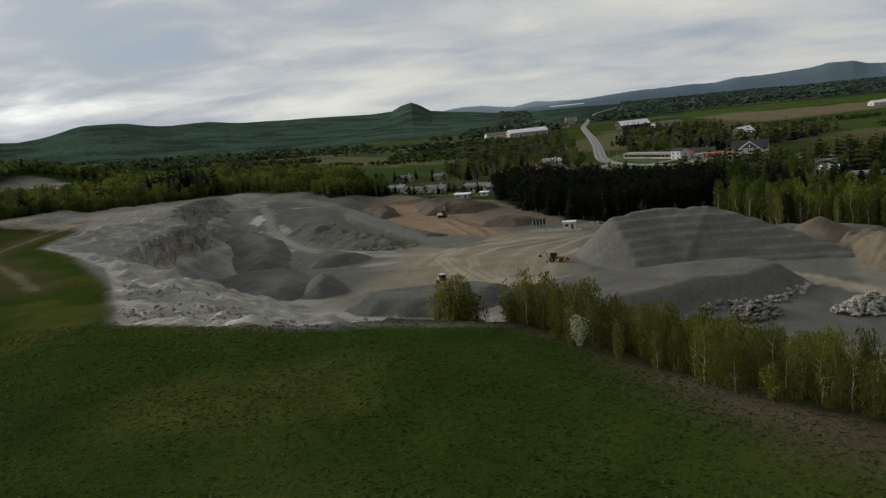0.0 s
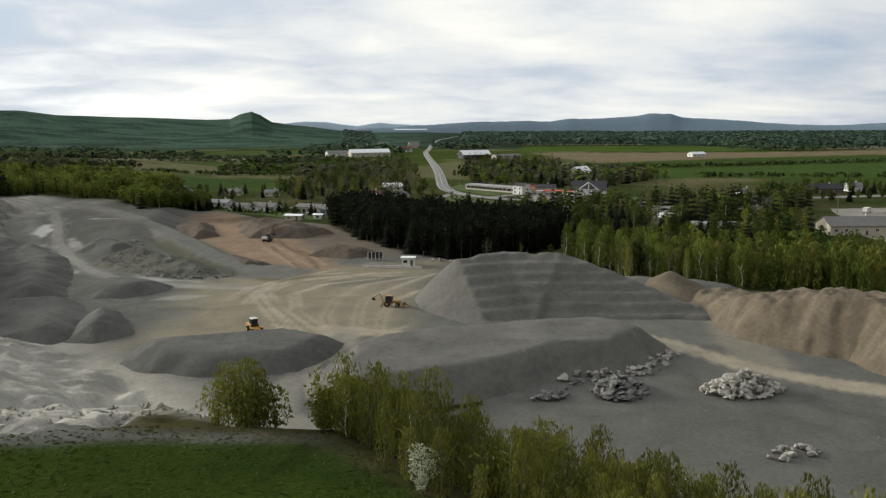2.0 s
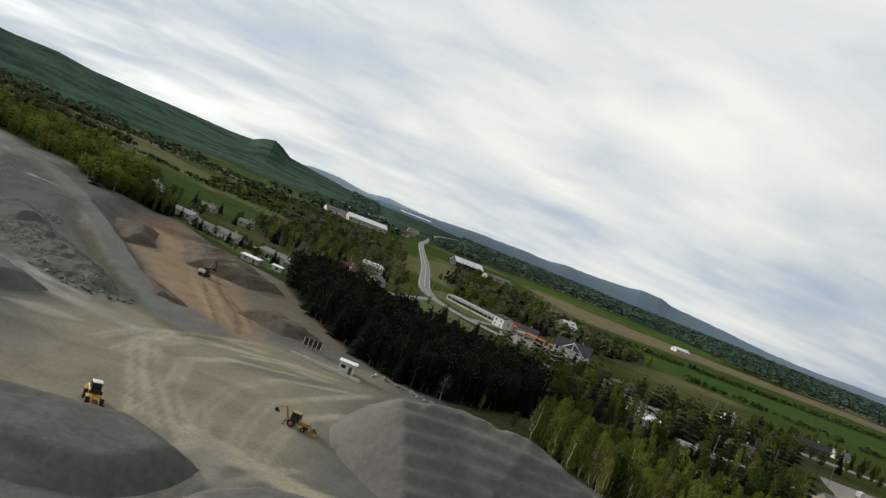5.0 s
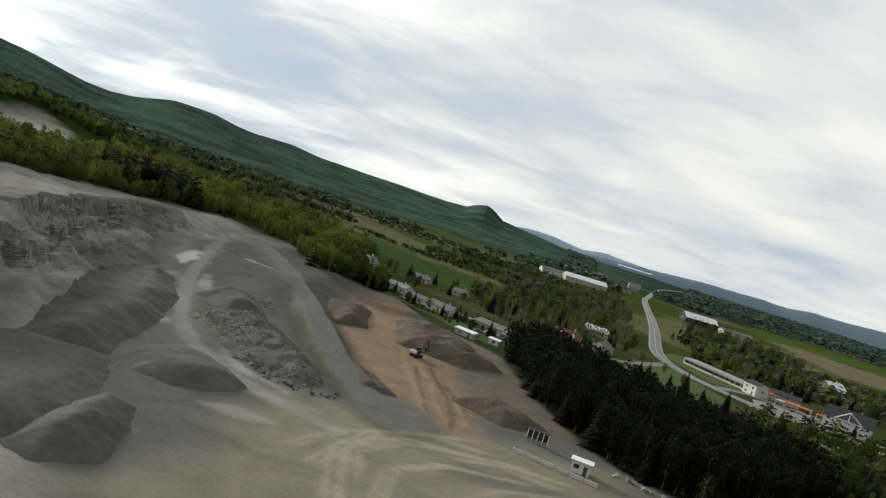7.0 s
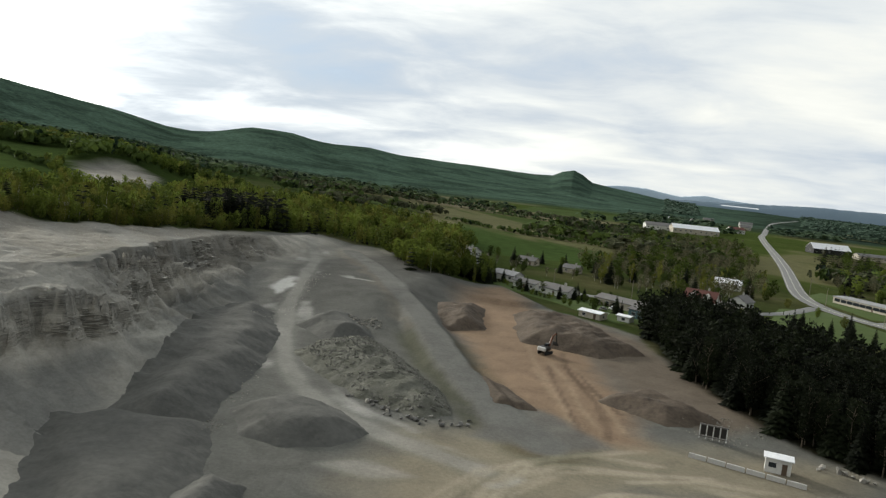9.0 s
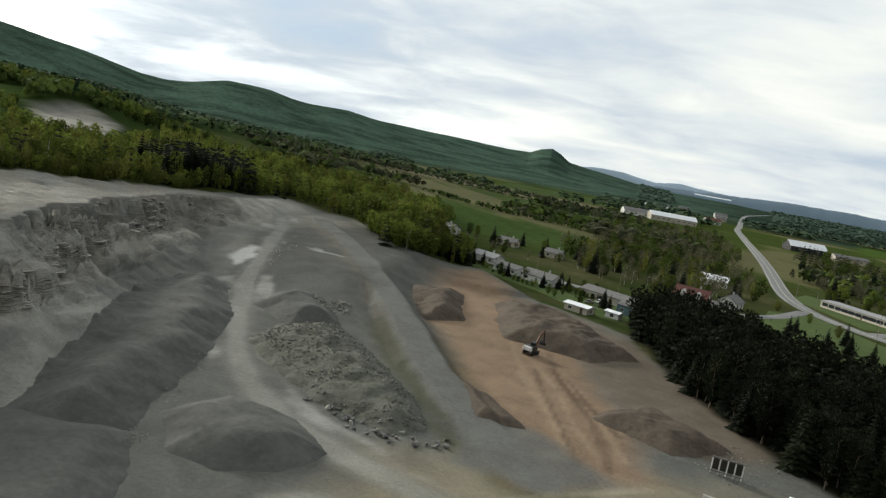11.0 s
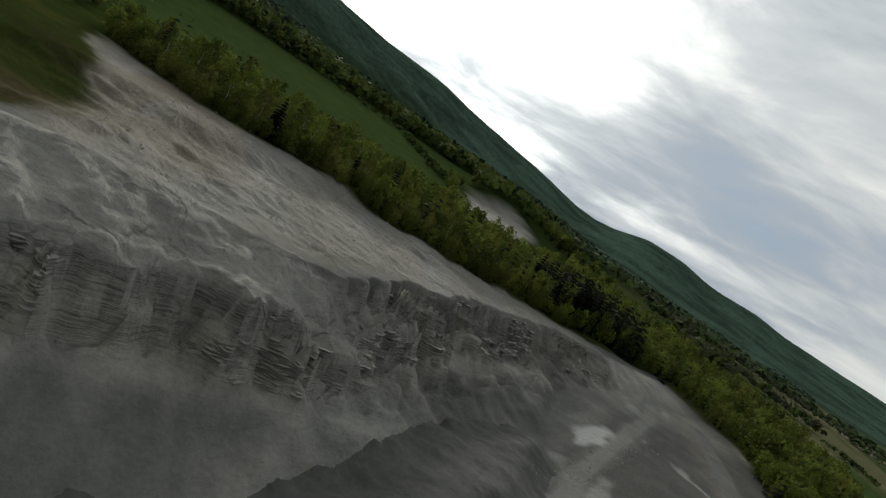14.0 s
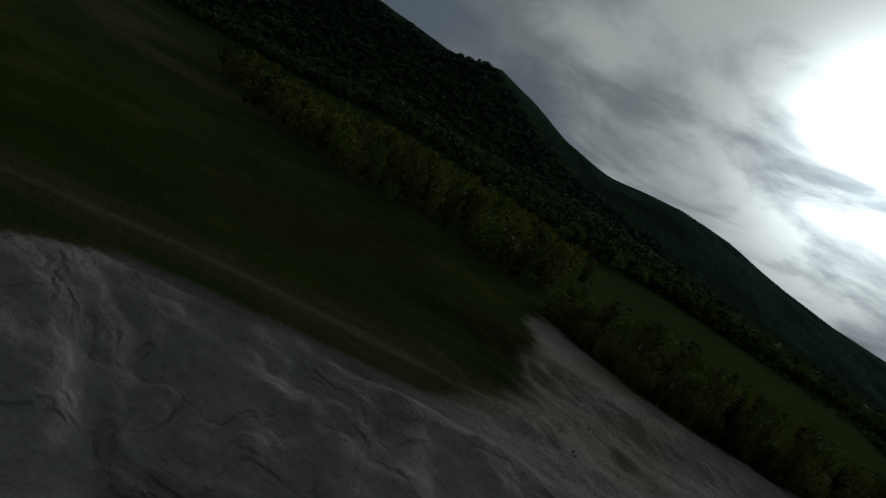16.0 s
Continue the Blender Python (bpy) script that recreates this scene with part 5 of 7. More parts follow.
blossom = broadleaf("blossom_shrub", 130, 4.2, 2.8, 1100, 0.12, 0.08, M_BLOSSOM, M_BARK, "shrub in white blossom among young trees", "")
birch = [broadleaf("birch_tree", 140 + k, 11.0, 3.6, 800, 0.34, 0.05, M_LEAF if k % 2 else M_LEAF_Y, M_BIRCH, "tall slim birch with light green leaves", "birches of the wood", 9, 0.6) for k in range(5)]
poplar = [broadleaf("poplar_tree", 150 + k, 11.0, 3.0 + 0.4 * k, 720, 0.36, 0.04, M_LEAF if k else M_LEAF_Y, M_BIRCH, "tall slender poplar in fresh green leaf", "poplars of the wood", 0, 0.7) for k in range(3)]
broad = [broadleaf("broadleaf_tree", 160 + k, 10.0, 7.0, 900, 0.39, 0.12, M_LEAF if k != 1 else M_LEAF_Y, M_BARK, "round leafy tree in fresh green", "leafy trees", 10) for k in range(4)]
dim = [broadleaf("broadleaf_tree", 170 + k, 10.0, 7.0, 900, 0.39, 0.08, M_LEAF_D, M_BARK, "round leafy tree in deep green", "leafy trees", 10) for k in range(3)]
bare = [broadleaf("budding_tree", 180 + k, 9.0, 5.0, 520, 0.24, 0.2, M_LEAF_B, M_BIRCH, "grey-brown tree just coming into bud", "budding trees", 9) for k in range(2)]
spruce = [conifer("spruce_tree", 200 + k, 13.5, 7.4, "dark spruce in a dense stand", "spruces") for k in range(4)]
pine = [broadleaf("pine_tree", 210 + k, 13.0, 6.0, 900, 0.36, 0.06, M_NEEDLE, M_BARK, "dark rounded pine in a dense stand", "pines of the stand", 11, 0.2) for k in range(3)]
yews = [broadleaf("yard_bush", 220 + k, 2.4, 2.4, 220, 0.2, 0.0, M_LEAF if k else M_NEEDLE, M_BARK, "clipped round bush beside a house", "bushes by the houses", 5) for k in range(2)]

# the bank under the flight: a row of young trees down the slope
bank = [(6, 107), (7.5, 102), (13, 92), (18, 83), (23, 75), (30, 66), (38, 58), (52, 33), (66, 8), (78, 14), (64, 38), (46, 62), (36, 80), (26, 96), (12, 117)]
plant(slim + shrub[:1], scatter(bank, 2.1, 1), 0.7, 1.2, 2, [0.18] * 5 + [0.1], 210)
plant(slim, scatter([(12, 111), (26, 94), (36, 79), (46, 62), (64, 38), (92, 46), (78, 74), (60, 90), (42, 101), (24, 109)], 3.6, 3), 1.0, 1.45, 4, None, 60)
plant(shrub, np.array([(-2.5, 108.0), (-0.5, 106.5), (1.5, 106.0), (0.5, 109.0), (3.0, 108.0), (8.5, 104.5), (10.5, 102.5), (12.0, 105.0), (14.0, 102.0)]), 0.85, 1.15, 5)
plant(slim, np.array([(-1.5, 107.5), (0.2, 107.8), (1.8, 107.2), (0.8, 106.2), (9.5, 103.0), (11.4, 103.8), (12.6, 101.0), (10.4, 101.6), (13.6, 103.2)]), 1.0, 1.25, 55)
plant([blossom], np.array([(14.6, 88.2)]), 1.0, 1.01, 6)
# the wood on the far side of the pit
plant(birch + dim, scatter([(98, 268), (106, 246), (122, 230), (144, 212), (164, 186), (168, 140), (206, 140), (214, 200), (204, 240), (176, 268), (136, 292), (112, 290)], 5.2, 7), 0.7, 1.05, 8, [0.15] * 5 + [0.25 / 3] * 3, 130)
plant(poplar, scatter([(97, 266), (105, 244), (121, 228), (143, 210), (160, 186), (164, 140), (176, 140), (172, 190), (154, 220), (132, 240), (116, 256), (106, 274)], 3.4, 99), 0.7, 1.15, 101, None, 60)
plant(spruce, np.array([(206, 232), (210, 226), (214, 234), (200, 224), (196, 236), (212, 218), (150, 268), (156, 262)]), 0.7, 0.9, 9)
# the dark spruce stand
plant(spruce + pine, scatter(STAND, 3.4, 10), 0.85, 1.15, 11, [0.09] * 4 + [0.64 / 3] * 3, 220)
plant(birch[:2] + bare, np.array([(112, 300), (118, 306), (124, 312), (104, 284), (96, 278), (88, 286), (75, 284)]), 0.6, 0.9, 12)
# woods behind the cliff
edge = [(-215, 284), (-186, 291), (-174, 299), (-172, 316), (-168, 342), (-155, 370), (-150, 398), (-143, 440), (-140, 496), (-120, 524), (-84, 500), (-66, 440), (-50, 446), (-32, 472), (-40, 505), (-70, 540), (-155, 560), (-176, 470), (-190, 372), (-214, 350), (-246, 330)]
plant(broad + birch[:3] + poplar + spruce[:2], scatter(edge, 5.0, 13), 0.6, 1.05, 14, [0.08] * 4 + [0.08] * 3 + [0.10] * 3 + [0.07] * 2, 115)
plant(spruce, scatter([(-170, 440), (-151, 430), (-146, 455), (-144, 500), (-172, 520), (-186, 478)], 4.6, 15), 0.95, 1.5, 16, None, 45)
plant(spruce, scatter([(-44, 462), (-34, 470), (-30, 484), (-42, 490), (-52, 470)], 3.6, 17), 0.5, 0.72, 18)
plant(green + shrub, scatter([(-207, 281), (-183, 287), (-171, 296), (-169, 314), (-165, 339), (-152, 368), (-147, 396), (-141, 438), (-147, 440), (-158, 376), (-174, 346), (-179, 318), (-182, 302), (-207, 294)], 3.6, 19), 0.8, 1.45, 20)
# tall bright trees where the ramp leaves the pit
plant(broad + birch[:2], scatter([(-96, 500), (-78, 470), (-62, 440), (-48, 446), (-42, 470), (-56, 505), (-90, 540)], 5.0, 97), 1.1, 1.5, 98, None, 40)
# village trees
plant(dim + poplar[:1] + bare + spruce[:3] + birch[:2], scatter([(118, 310), (180, 290), (230, 300), (235, 350), (290, 395), (330, 440), (240, 440), (200, 430), (170, 440), (130, 420), (112, 390), (122, 350)], 6.0, 21, 0.45, 0.95), 0.65, 1.15, 22, [0.1] * 4 + [0.1] * 2 + [0.1] * 3 + [0.05] * 2, 90)
plant(spruce, np.array([(104, 452), (110, 446), (98, 470), (114, 462), (106, 436), (116, 440), (90, 452), (126, 438), (122, 428), (132, 432), (200, 480), (150, 440), (158, 436)]), 0.5, 0.85, 23)
plant(broad, np.array([(92, 545), (98, 538), (46, 500), (52, 508), (112, 500), (116, 476), (104, 520), (72, 462)]), 0.7, 1.05, 24)
plant(bare + birch[:1] + bare + dim[:2] + spruce[:1], scatter([(20, 500), (70, 510), (110, 560), (114, 640), (40, 680), (0, 620)], 6.6, 25, 0.45, 0.8), 0.7, 1.15, 26, [0.16, 0.16, 0.12, 0.16, 0.16, 0.1, 0.1, 0.04], 60)
plant(bare + spruce[:2] + broad[:1], scatter([(150, 600), (200, 560), (250, 570), (330, 600), (330, 700), (260, 760), (180, 720)], 9.5, 27, 0.45, 0.9), 0.7, 1.2, 28, None, 30)
plant(dim + spruce[:1], scatter([(290, 420), (380, 410), (420, 460), (420, 520), (330, 500)], 10.0, 29, 0.45, 0.8), 0.6, 0.95, 30)
plant(bare + dim[:1] + bare, scatter([(24, 690), (112, 660), (134, 740), (150, 860), (170, 1000), (110, 1010), (60, 900), (40, 790)], 8.0, 81, 0.45, 0.75), 0.7, 1.2, 82, None, 0)
plant(bare + dim[:1] + spruce[:1], scatter([(196, 770), (250, 760), (300, 780), (330, 900), (250, 1010), (215, 900)], 10.0, 83, 0.45, 0.85), 0.7, 1.2, 84, None, 0)
plant(dim + spruce[1:3], scatter([(-40, 506), (-30, 470), (-6, 448), (20, 414), (44, 422), (44, 448), (20, 474), (-10, 486), (-30, 520)], 7.5, 85, 0.45, 0.6), 0.4, 0.75, 86)
plant(spruce[:2] + dim, np.array([(118, 282), (126, 286), (134, 296), (142, 288), (150, 300), (160, 292), (124, 300), (170, 284), (178, 300), (146, 310), (166, 312), (186, 290)]), 0.8, 1.25, 87)
plant(dim + bare + spruce[:1], scatter([(-60, 556), (-40, 520), (10, 530), (30, 560), (10, 590), (-40, 596)], 9.0, 95, 0.45, 0.4), 0.5, 0.85, 96, None, 30)
plant(spruce[:2] + dim[:1], np.array([(-34, 480), (-24, 484), (-20, 470), (-10, 466), (-12, 478), (4, 458), (8, 472), (14, 466), (-36, 500), (36, 462), (42, 456), (-44, 512)]), 0.32, 0.55, 34)
plant(yews, np.array([(5 + 2.1 * k, 461 - 1.6 * k) for k in range(8)] + [(-14 + 1.9 * k, 458 - 1.5 * k) for k in range(5)]), 0.8, 1.1, 35)
plant(yews, scatter([(-36, 486), (-24, 462), (4, 452), (14, 462), (-8, 474), (-26, 490)], 3.8, 31, 0.45, 0.5), 0.6, 1.1, 32)
plant(yews, np.array([(8, 458), (11, 456), (14, 454), (17, 452), (20, 462), (28, 440), (16, 426), (40, 440), (66, 470), (52, 466)]), 0.7, 1.0, 33)


def join_rest(name, kinds, label, thinned=True):
    """The crowns of the trees that nobody counts, as one wood."""
    v, f, base, mats, slots, tones = [], [], 0, [], [], []
    rng = np.random.default_rng(len(name))
    for k in kinds:
        for c in k.children:
            if not c.name.startswith("crown") or k not in REST:
                continue
            me = c.data
            co = np.empty(len(me.vertices) * 3)
            me.vertices.foreach_get("co", co)
            co = co.reshape(-1, 3)
            faces = [tuple(q.vertices) for q in me.polygons]
            if thinned and len(faces[0]) == 4:  # fewer, larger clumps deeper in the wood
                quads = co.reshape(-1, 4, 3)[::4]
                mid = quads.mean(1, keepdims=True)
                co = (mid + (quads - mid) * 1.7).reshape(-1, 3)
                faces = faces[:len(quads)]
            if me.materials[0] not in mats:
                mats.append(me.materials[0])
            for m in REST[k]:
                a = np.array(m)
                v.append(co @ a[:3, :3].T + a[:3, 3])
                f += [tuple(i + base for i in q) for q in faces]
                slots += [mats.index(me.materials[0])] * len(faces)
                tones.append(np.full(len(co), rng.uniform(0, 1)))
                base += len(co)
    if not v:
        return
    me = bpy.data.meshes.new(name)
    me.from_pydata(np.concatenate(v).tolist(), [], f)
    for m in mats:
        me.materials.append(m)
    me.polygons.foreach_set("material_index", np.array(slots, np.int32))
    me.attributes.new("tone", "FLOAT", "POINT").data.foreach_set("value", np.concatenate(tones).astype(np.float32))
    tagged(new(name, me), label, "woods", kind="stuff")


deep = conifer("spruce_tree", 209, 13.5, 7.6, "dark spruce in a dense stand", "spruces", 7)
deep.matrix_basis = pose(70, 340, gz(70, 340))
REST[deep] = [m for k in spruce for m in REST.pop(k, [])]
join_rest("spruce_wood", [deep], "dark spruces deeper in the stand")
# the wood across the plateau field
plant(broad + birch + green, scatter([(-340, 185), (-276, 213), (-263, 230), (-248, 252), (-226, 270), (-228, 288), (-244, 300), (-330, 326), (-400, 380), (-480, 320), (-420, 170)], 8.2, 37), 0.95, 1.45, 38, None, 0)
# the deep wood between the cliff and the hills
plant(broad + birch[:3] + spruce[:2], scatter([(-248, 320), (-250, 360), (-258, 420), (-246, 470), (-238, 540), (-268, 610), (-290, 690), (-120, 720), (-66, 640), (-62, 556), (-155, 556), (-174, 470), (-190, 372), (-214, 350)], 7.0, 35), 0.65, 1.2, 36, [0.16] * 4 + [0.08] * 3 + [0.06] * 2, 0)
plant(broad + dim + birch[:2] + spruce[:2], scatter([(-640, 470), (-540, 640), (-440, 716), (-300, 705), (-268, 730), (-330, 790), (-470, 800), (-720, 560)], 9.0, 91), 0.8, 1.3, 92, None, 0)
plant(green + broad, scatter([(-258, 520), (-300, 526), (-372, 600), (-366, 612), (-304, 536), (-262, 532)], 5.0, 93), 0.5, 0.8, 94, None, 0)
join_rest("alder_thicket", slim + shrub, "thicket of slender young trees down the bank", False)
join_rest("pine_wood", pine, "dark pines deeper in the stand")
join_rest("leafy_wood", broad + dim + birch + poplar + bare + green, "leafy trees deeper in the woods")


# ---- far woods, too many to count ----
def canopy(name, r0, r1, a0, a1, gap, top, label, seed, keep=None, conifers=0.25, clumps=9):
    """A closed wood seen from afar: each tree is a handful of leafy clumps set round its crown."""
    rng = np.random.default_rng(seed)
    n = int(math.pi * (r1 * r1 - r0 * r0) * (a1 - a0) / 360 / gap ** 2)
    r = np.sqrt(rng.uniform(r0 * r0, r1 * r1, n))
    a = np.radians(rng.uniform(a0, a1, n))
    x, y = np.sin(a) * r, np.cos(a) * r
    ok = np.ones(n, bool)
    for poly, _ in FIELDS:
        ok &= ~inside(x, y, poly)
    ok &= ~inside(x, y, [(240, 1900), (470, 1900), (1120, 4600), (560, 4600)])
    ok &= ~inside(x, y, [(-290, 520), (-255, 545), (-285, 620), (-318, 668), (-362, 672), (-376, 628)])
    if keep is not None:
        ok &= keep(x, y)
    clump_wood(name, x[ok], y[ok], gap, top, label, seed, conifers, clumps)


def clump_wood(name, x, y, gap, top, label, seed, conifers=0.25, clumps=9, bud=0.0):
    rng = np.random.default_rng(seed)
    n = len(x)
    z = ground_height(x, y)
    big = rng.uniform(0.65, 1.15, n)
    fir = rng.uniform(size=n) < conifers + 0.4 * waves(x, y, 170, 3, seed + 9)
    tone = np.clip(rng.uniform(0, 1, n) ** 1.3 + 0.35 * waves(x, y, 120, 3, seed + 10), 0, 1.2)
    u = rng.normal(size=(n, clumps, 3))
    u[..., 2] = np.abs(u[..., 2]) * 0.8 + 0.1
    u /= np.linalg.norm(u, axis=2)[..., None]
    wide = (gap * 0.62 * big * np.where(fir, 0.6, 1.0))[:, None, None]
    tall = (top * big)[:, None]
    up = u[..., 2:]
    t = rng.uniform(0.1, 1.0, (n, clumps, 1))
    flat = u[..., :2] / np.maximum(np.linalg.norm(u[..., :2], axis=2)[..., None], 1e-3)
    side = np.where(fir[:, None, None], flat * (1 - t) * wide, u[..., :2] * wide)
    lift = np.where(fir[:, None, None], 0.15 + 0.95 * t, 0.35 + 0.6 * up)[..., 0] * tall
    mid = np.concatenate([side, lift[..., None]], 2) + np.stack([x, y, z], 1)[:, None]
    nrm = u + 0.35 * rng.normal(size=u.shape) + np.array([0, 0, 1.5]) * step(900, 1500, np.hypot(x, y))[:, None, None]
    nrm /= np.linalg.norm(nrm, axis=2)[..., None]
    e1 = np.cross(nrm, rng.normal(size=u.shape))
    e1 /= np.linalg.norm(e1, axis=2)[..., None]
    e2 = np.cross(nrm, e1)
    size = wide * rng.uniform(0.45, 0.75, (n, clumps, 1))
    v = np.stack([mid - e1 * size, mid - e2 * size * 0.8, mid + e1 * size, mid + e2 * size * 0.8], 2).reshape(-1, 3)
    f = np.arange(len(v)).reshape(-1, 4)
    # distance haze put into the foliage colour: paler, bluer, less varied far off
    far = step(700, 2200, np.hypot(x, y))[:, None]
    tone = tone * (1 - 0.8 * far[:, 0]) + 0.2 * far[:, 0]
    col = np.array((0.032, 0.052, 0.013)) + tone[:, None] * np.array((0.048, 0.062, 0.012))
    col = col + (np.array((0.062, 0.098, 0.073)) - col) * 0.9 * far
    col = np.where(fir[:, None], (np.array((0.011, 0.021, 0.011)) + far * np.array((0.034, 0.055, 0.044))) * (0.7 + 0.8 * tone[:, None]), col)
    budding = rng.uniform(size=n) < bud
    col = np.where(budding[:, None], np.array((0.064, 0.070, 0.038)) * (0.75 + 0.6 * tone[:, None]), col)
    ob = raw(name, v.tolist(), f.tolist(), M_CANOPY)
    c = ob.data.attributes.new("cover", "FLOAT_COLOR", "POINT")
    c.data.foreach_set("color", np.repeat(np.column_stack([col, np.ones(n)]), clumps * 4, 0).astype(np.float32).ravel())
    tagged(ob, label, "woods", kind="stuff")


def hill_cover(x, y):
    az = np.degrees(np.arctan2(x, y))
    return (waves(x, y, 160, 3, 9) > step(-34, -10, az) * 0.9 - 0.75) & ~inside(x, y, [(-200, 640), (-120, 560), (0, 600), (60, 1500), (-160, 1500)]) & (np.hypot(x, y) > np.where(az > -27, 1170, 740))


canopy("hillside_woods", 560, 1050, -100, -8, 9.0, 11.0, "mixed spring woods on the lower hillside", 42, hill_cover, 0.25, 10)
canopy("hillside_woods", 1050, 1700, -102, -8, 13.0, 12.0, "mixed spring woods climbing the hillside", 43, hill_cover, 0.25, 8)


def clumps_in(name, areas, top, label, seed, conifers=0.2, bud=0.0):
    """Copses, hedges and belts of trees: polygons with a spacing and a density."""
    pts = np.vstack([scatter(q, g, seed + i, 0.5, ch) for i, (q, g, ch) in enumerate(areas)])
    gap = float(np.mean([g for _, g, _ in areas]))
    clump_wood(name, pts[:, 0], pts[:, 1], gap * 1.1, top, label, seed, conifers, 10, bud)


clumps_in("valley_woods", [
    ([(20, 745), (110, 730), (118, 850), (40, 880)], 7.0, 1.0), ([(-40, 1010), (70, 960), (96, 1060), (-20, 1090)], 7.5, 0.9),
    ([(-60, 850), (60, 800), (70, 830), (-50, 885)], 6.0, 0.95), ([(-270, 820), (-230, 800), (-200, 840), (-250, 870)], 6.5, 1.0),
    ([(-330, 900), (-150, 880), (-140, 900), (-330, 925)], 7.0, 0.9), ([(160, 720), (220, 760), (320, 740), (330, 640), (300, 600), (240, 570), (190, 600)], 8.0, 0.8),
    ([(-380, 1010), (-180, 1150), (-20, 1130), (-20, 1160), (-190, 1190), (-400, 1060)], 8.0, 0.95)], 9.0, "copses and belts of bare and budding trees between the fields", 145, 0.10, 0.6)
clumps_in("valley_woods", [
    ([(410, 1750), (500, 1700), (900, 1580), (900, 1640), (480, 1800)], 13.0, 0.9), ([(-20, 1280), (200, 1260), (230, 1340), (-10, 1330)], 12.0, 0.6),
    ([(320, 1500), (420, 1480), (440, 1720), (350, 1740)], 13.0, 0.5), ([(60, 1420), (220, 1430), (240, 1720), (80, 1760)], 15.0, 0.5), ([(-300, 1300), (-120, 1260), (-100, 1290), (-280, 1340)], 12.0, 0.9)], 11.0, "far belts of dark trees along the fields", 158, 0.4)
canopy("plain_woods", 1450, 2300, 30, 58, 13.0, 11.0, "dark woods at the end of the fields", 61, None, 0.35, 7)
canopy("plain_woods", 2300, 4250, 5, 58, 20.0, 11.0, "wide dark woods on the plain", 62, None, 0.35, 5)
clumps_in("hedgerow", [
    ([(-470, 642), (-462, 630), (-352, 580), (-352, 590), (-420, 618)], 4.6, 0.9), ([(-610, 560), (-600, 548), (-470, 640), (-474, 650)], 5.0, 0.6),
    ([(330, 775), (720, 806), (1500, 775), (1500, 785), (720, 820), (330, 790)], 5.0, 0.85), ([(360, 640), (620, 552), (1100, 600), (1100, 606), (620, 560), (370, 648)], 4.4, 0.6),
    ([(-130, 845), (40, 762), (60, 768), (-120, 855)], 4.6, 0.5), ([(-170, 1135), (60, 1064), (64, 1074), (-170, 1147)], 5.0, 0.5)], 4.0, "low scrubby hedgerow between the fields", 179, 0.1)


# ---- houses ----
def house(x, y, turn, L, W, hw, hr, m_wall, m_roof, label):
    ob = thing("house", label, "house", pose(x, y, gz(x, y) - 0.1, 0, 0, turn))
    # walls with their gables, hollow under the roof
    v = [(-L / 2, -W / 2, 0), (L / 2, -W / 2, 0), (L / 2, W / 2, 0), (-L / 2, W / 2, 0), (-L / 2, -W / 2, hw), (L / 2, -W / 2, hw), (L / 2, W / 2, hw), (-L / 2, W / 2, hw), (-L / 2, 0, hw + hr), (L / 2, 0, hw + hr)]
    raw("wall", v, [(0, 1, 5, 4), (2, 3, 7, 6), (1, 2, 6, 9, 5), (3, 0, 4, 8, 7), (3, 2, 1, 0)], m_wall, ob)
    # two roof slopes with overhang and thickness
    run = math.hypot(W / 2, hr)
    bm = B()
    for s in (-1, 1):
        a = math.atan2(hr, W / 2)
        o = 0.5
        m = Matrix.Translation((0, s * W / 4, hw + hr / 2)) @ Matrix.Rotation(-s * a, 4, "X") @ Matrix.Translation((0, s * o / 2, 0.12))
        box(bm, (0, 0, 0), (L + 2 * o, run + o, 0.2), m)
    roof = part("roof", bm, m_roof, ob)
    small = L < 6
    if hr > 1.5 and not small and y < 700:
        bm = B()
        box(bm, (L * 0.2, 0.3, hw + hr + 0.4), (0.7, 0.7, 1.6))
        part("chimney", bm, M_CONCRETE, roof)
    # windows and doors on the long sides and the gables
    big = 1.6 if y > 800 else 1.0
    n = max(1, int(L / (4.0 * big)))
    storeys = 2 if hw > 4.6 and y < 700 else 1
    for s in (-1, 1):
        for st in range(storeys):
            for k in range(n):
                px = (k + 0.5) * L / n - L / 2
                zc = 1.6 + 2.5 * st if storeys == 2 else hw * 0.55
                if s < 0 and st == 0 and k == n // 2 and not small:
                    bm = B()
                    box(bm, (px, s * (W / 2 + 0.03), 1.05), (1.0 * big, 0.1, 2.1))
                    part("door", bm, M_BROWN, ob)
                    continue
                bm = B()
                box(bm, (px, s * (W / 2 + 0.02), zc), (1.5 * big, 0.08, 1.2 * big))
                win = part("window", bm, M_WHITE if m_wall is not M_WHITE else M_CONCRETE, ob)
                bm = B()
                for q in (-1, 1):
                    box(bm, (px + q * 0.34 * big, s * (W / 2 + 0.045), zc), (0.6 * big, 0.08, 1.0 * big))
                part("pane", bm, M_GLASS, win)
    for s in (-1, 1):
        if small:
            continue
        bm = B()
        box(bm, (s * (L / 2 + 0.02), 0.0, hw * 0.55), (0.08, 1.4 * big, 1.2 * big))
        win = part("window", bm, M_CONCRETE, ob)
        bm = B()
        box(bm, (s * (L / 2 + 0.045), 0.0, hw * 0.55), (0.08, 1.2 * big, 1.0 * big))
        part("pane", bm, M_GLASS, win)
    return ob


MADE = [house(*h) for h in HOUSES]
long_house = MADE[15]
for k in range(12):
    for s in (-1, 1):
        bm = B()
        box(bm, (-23 + k * 4.2, s * 6.06, 2.1), (3.6, 0.1, 1.7))
        part("window_band", bm, M_GLASS, long_house, "wide dark window")
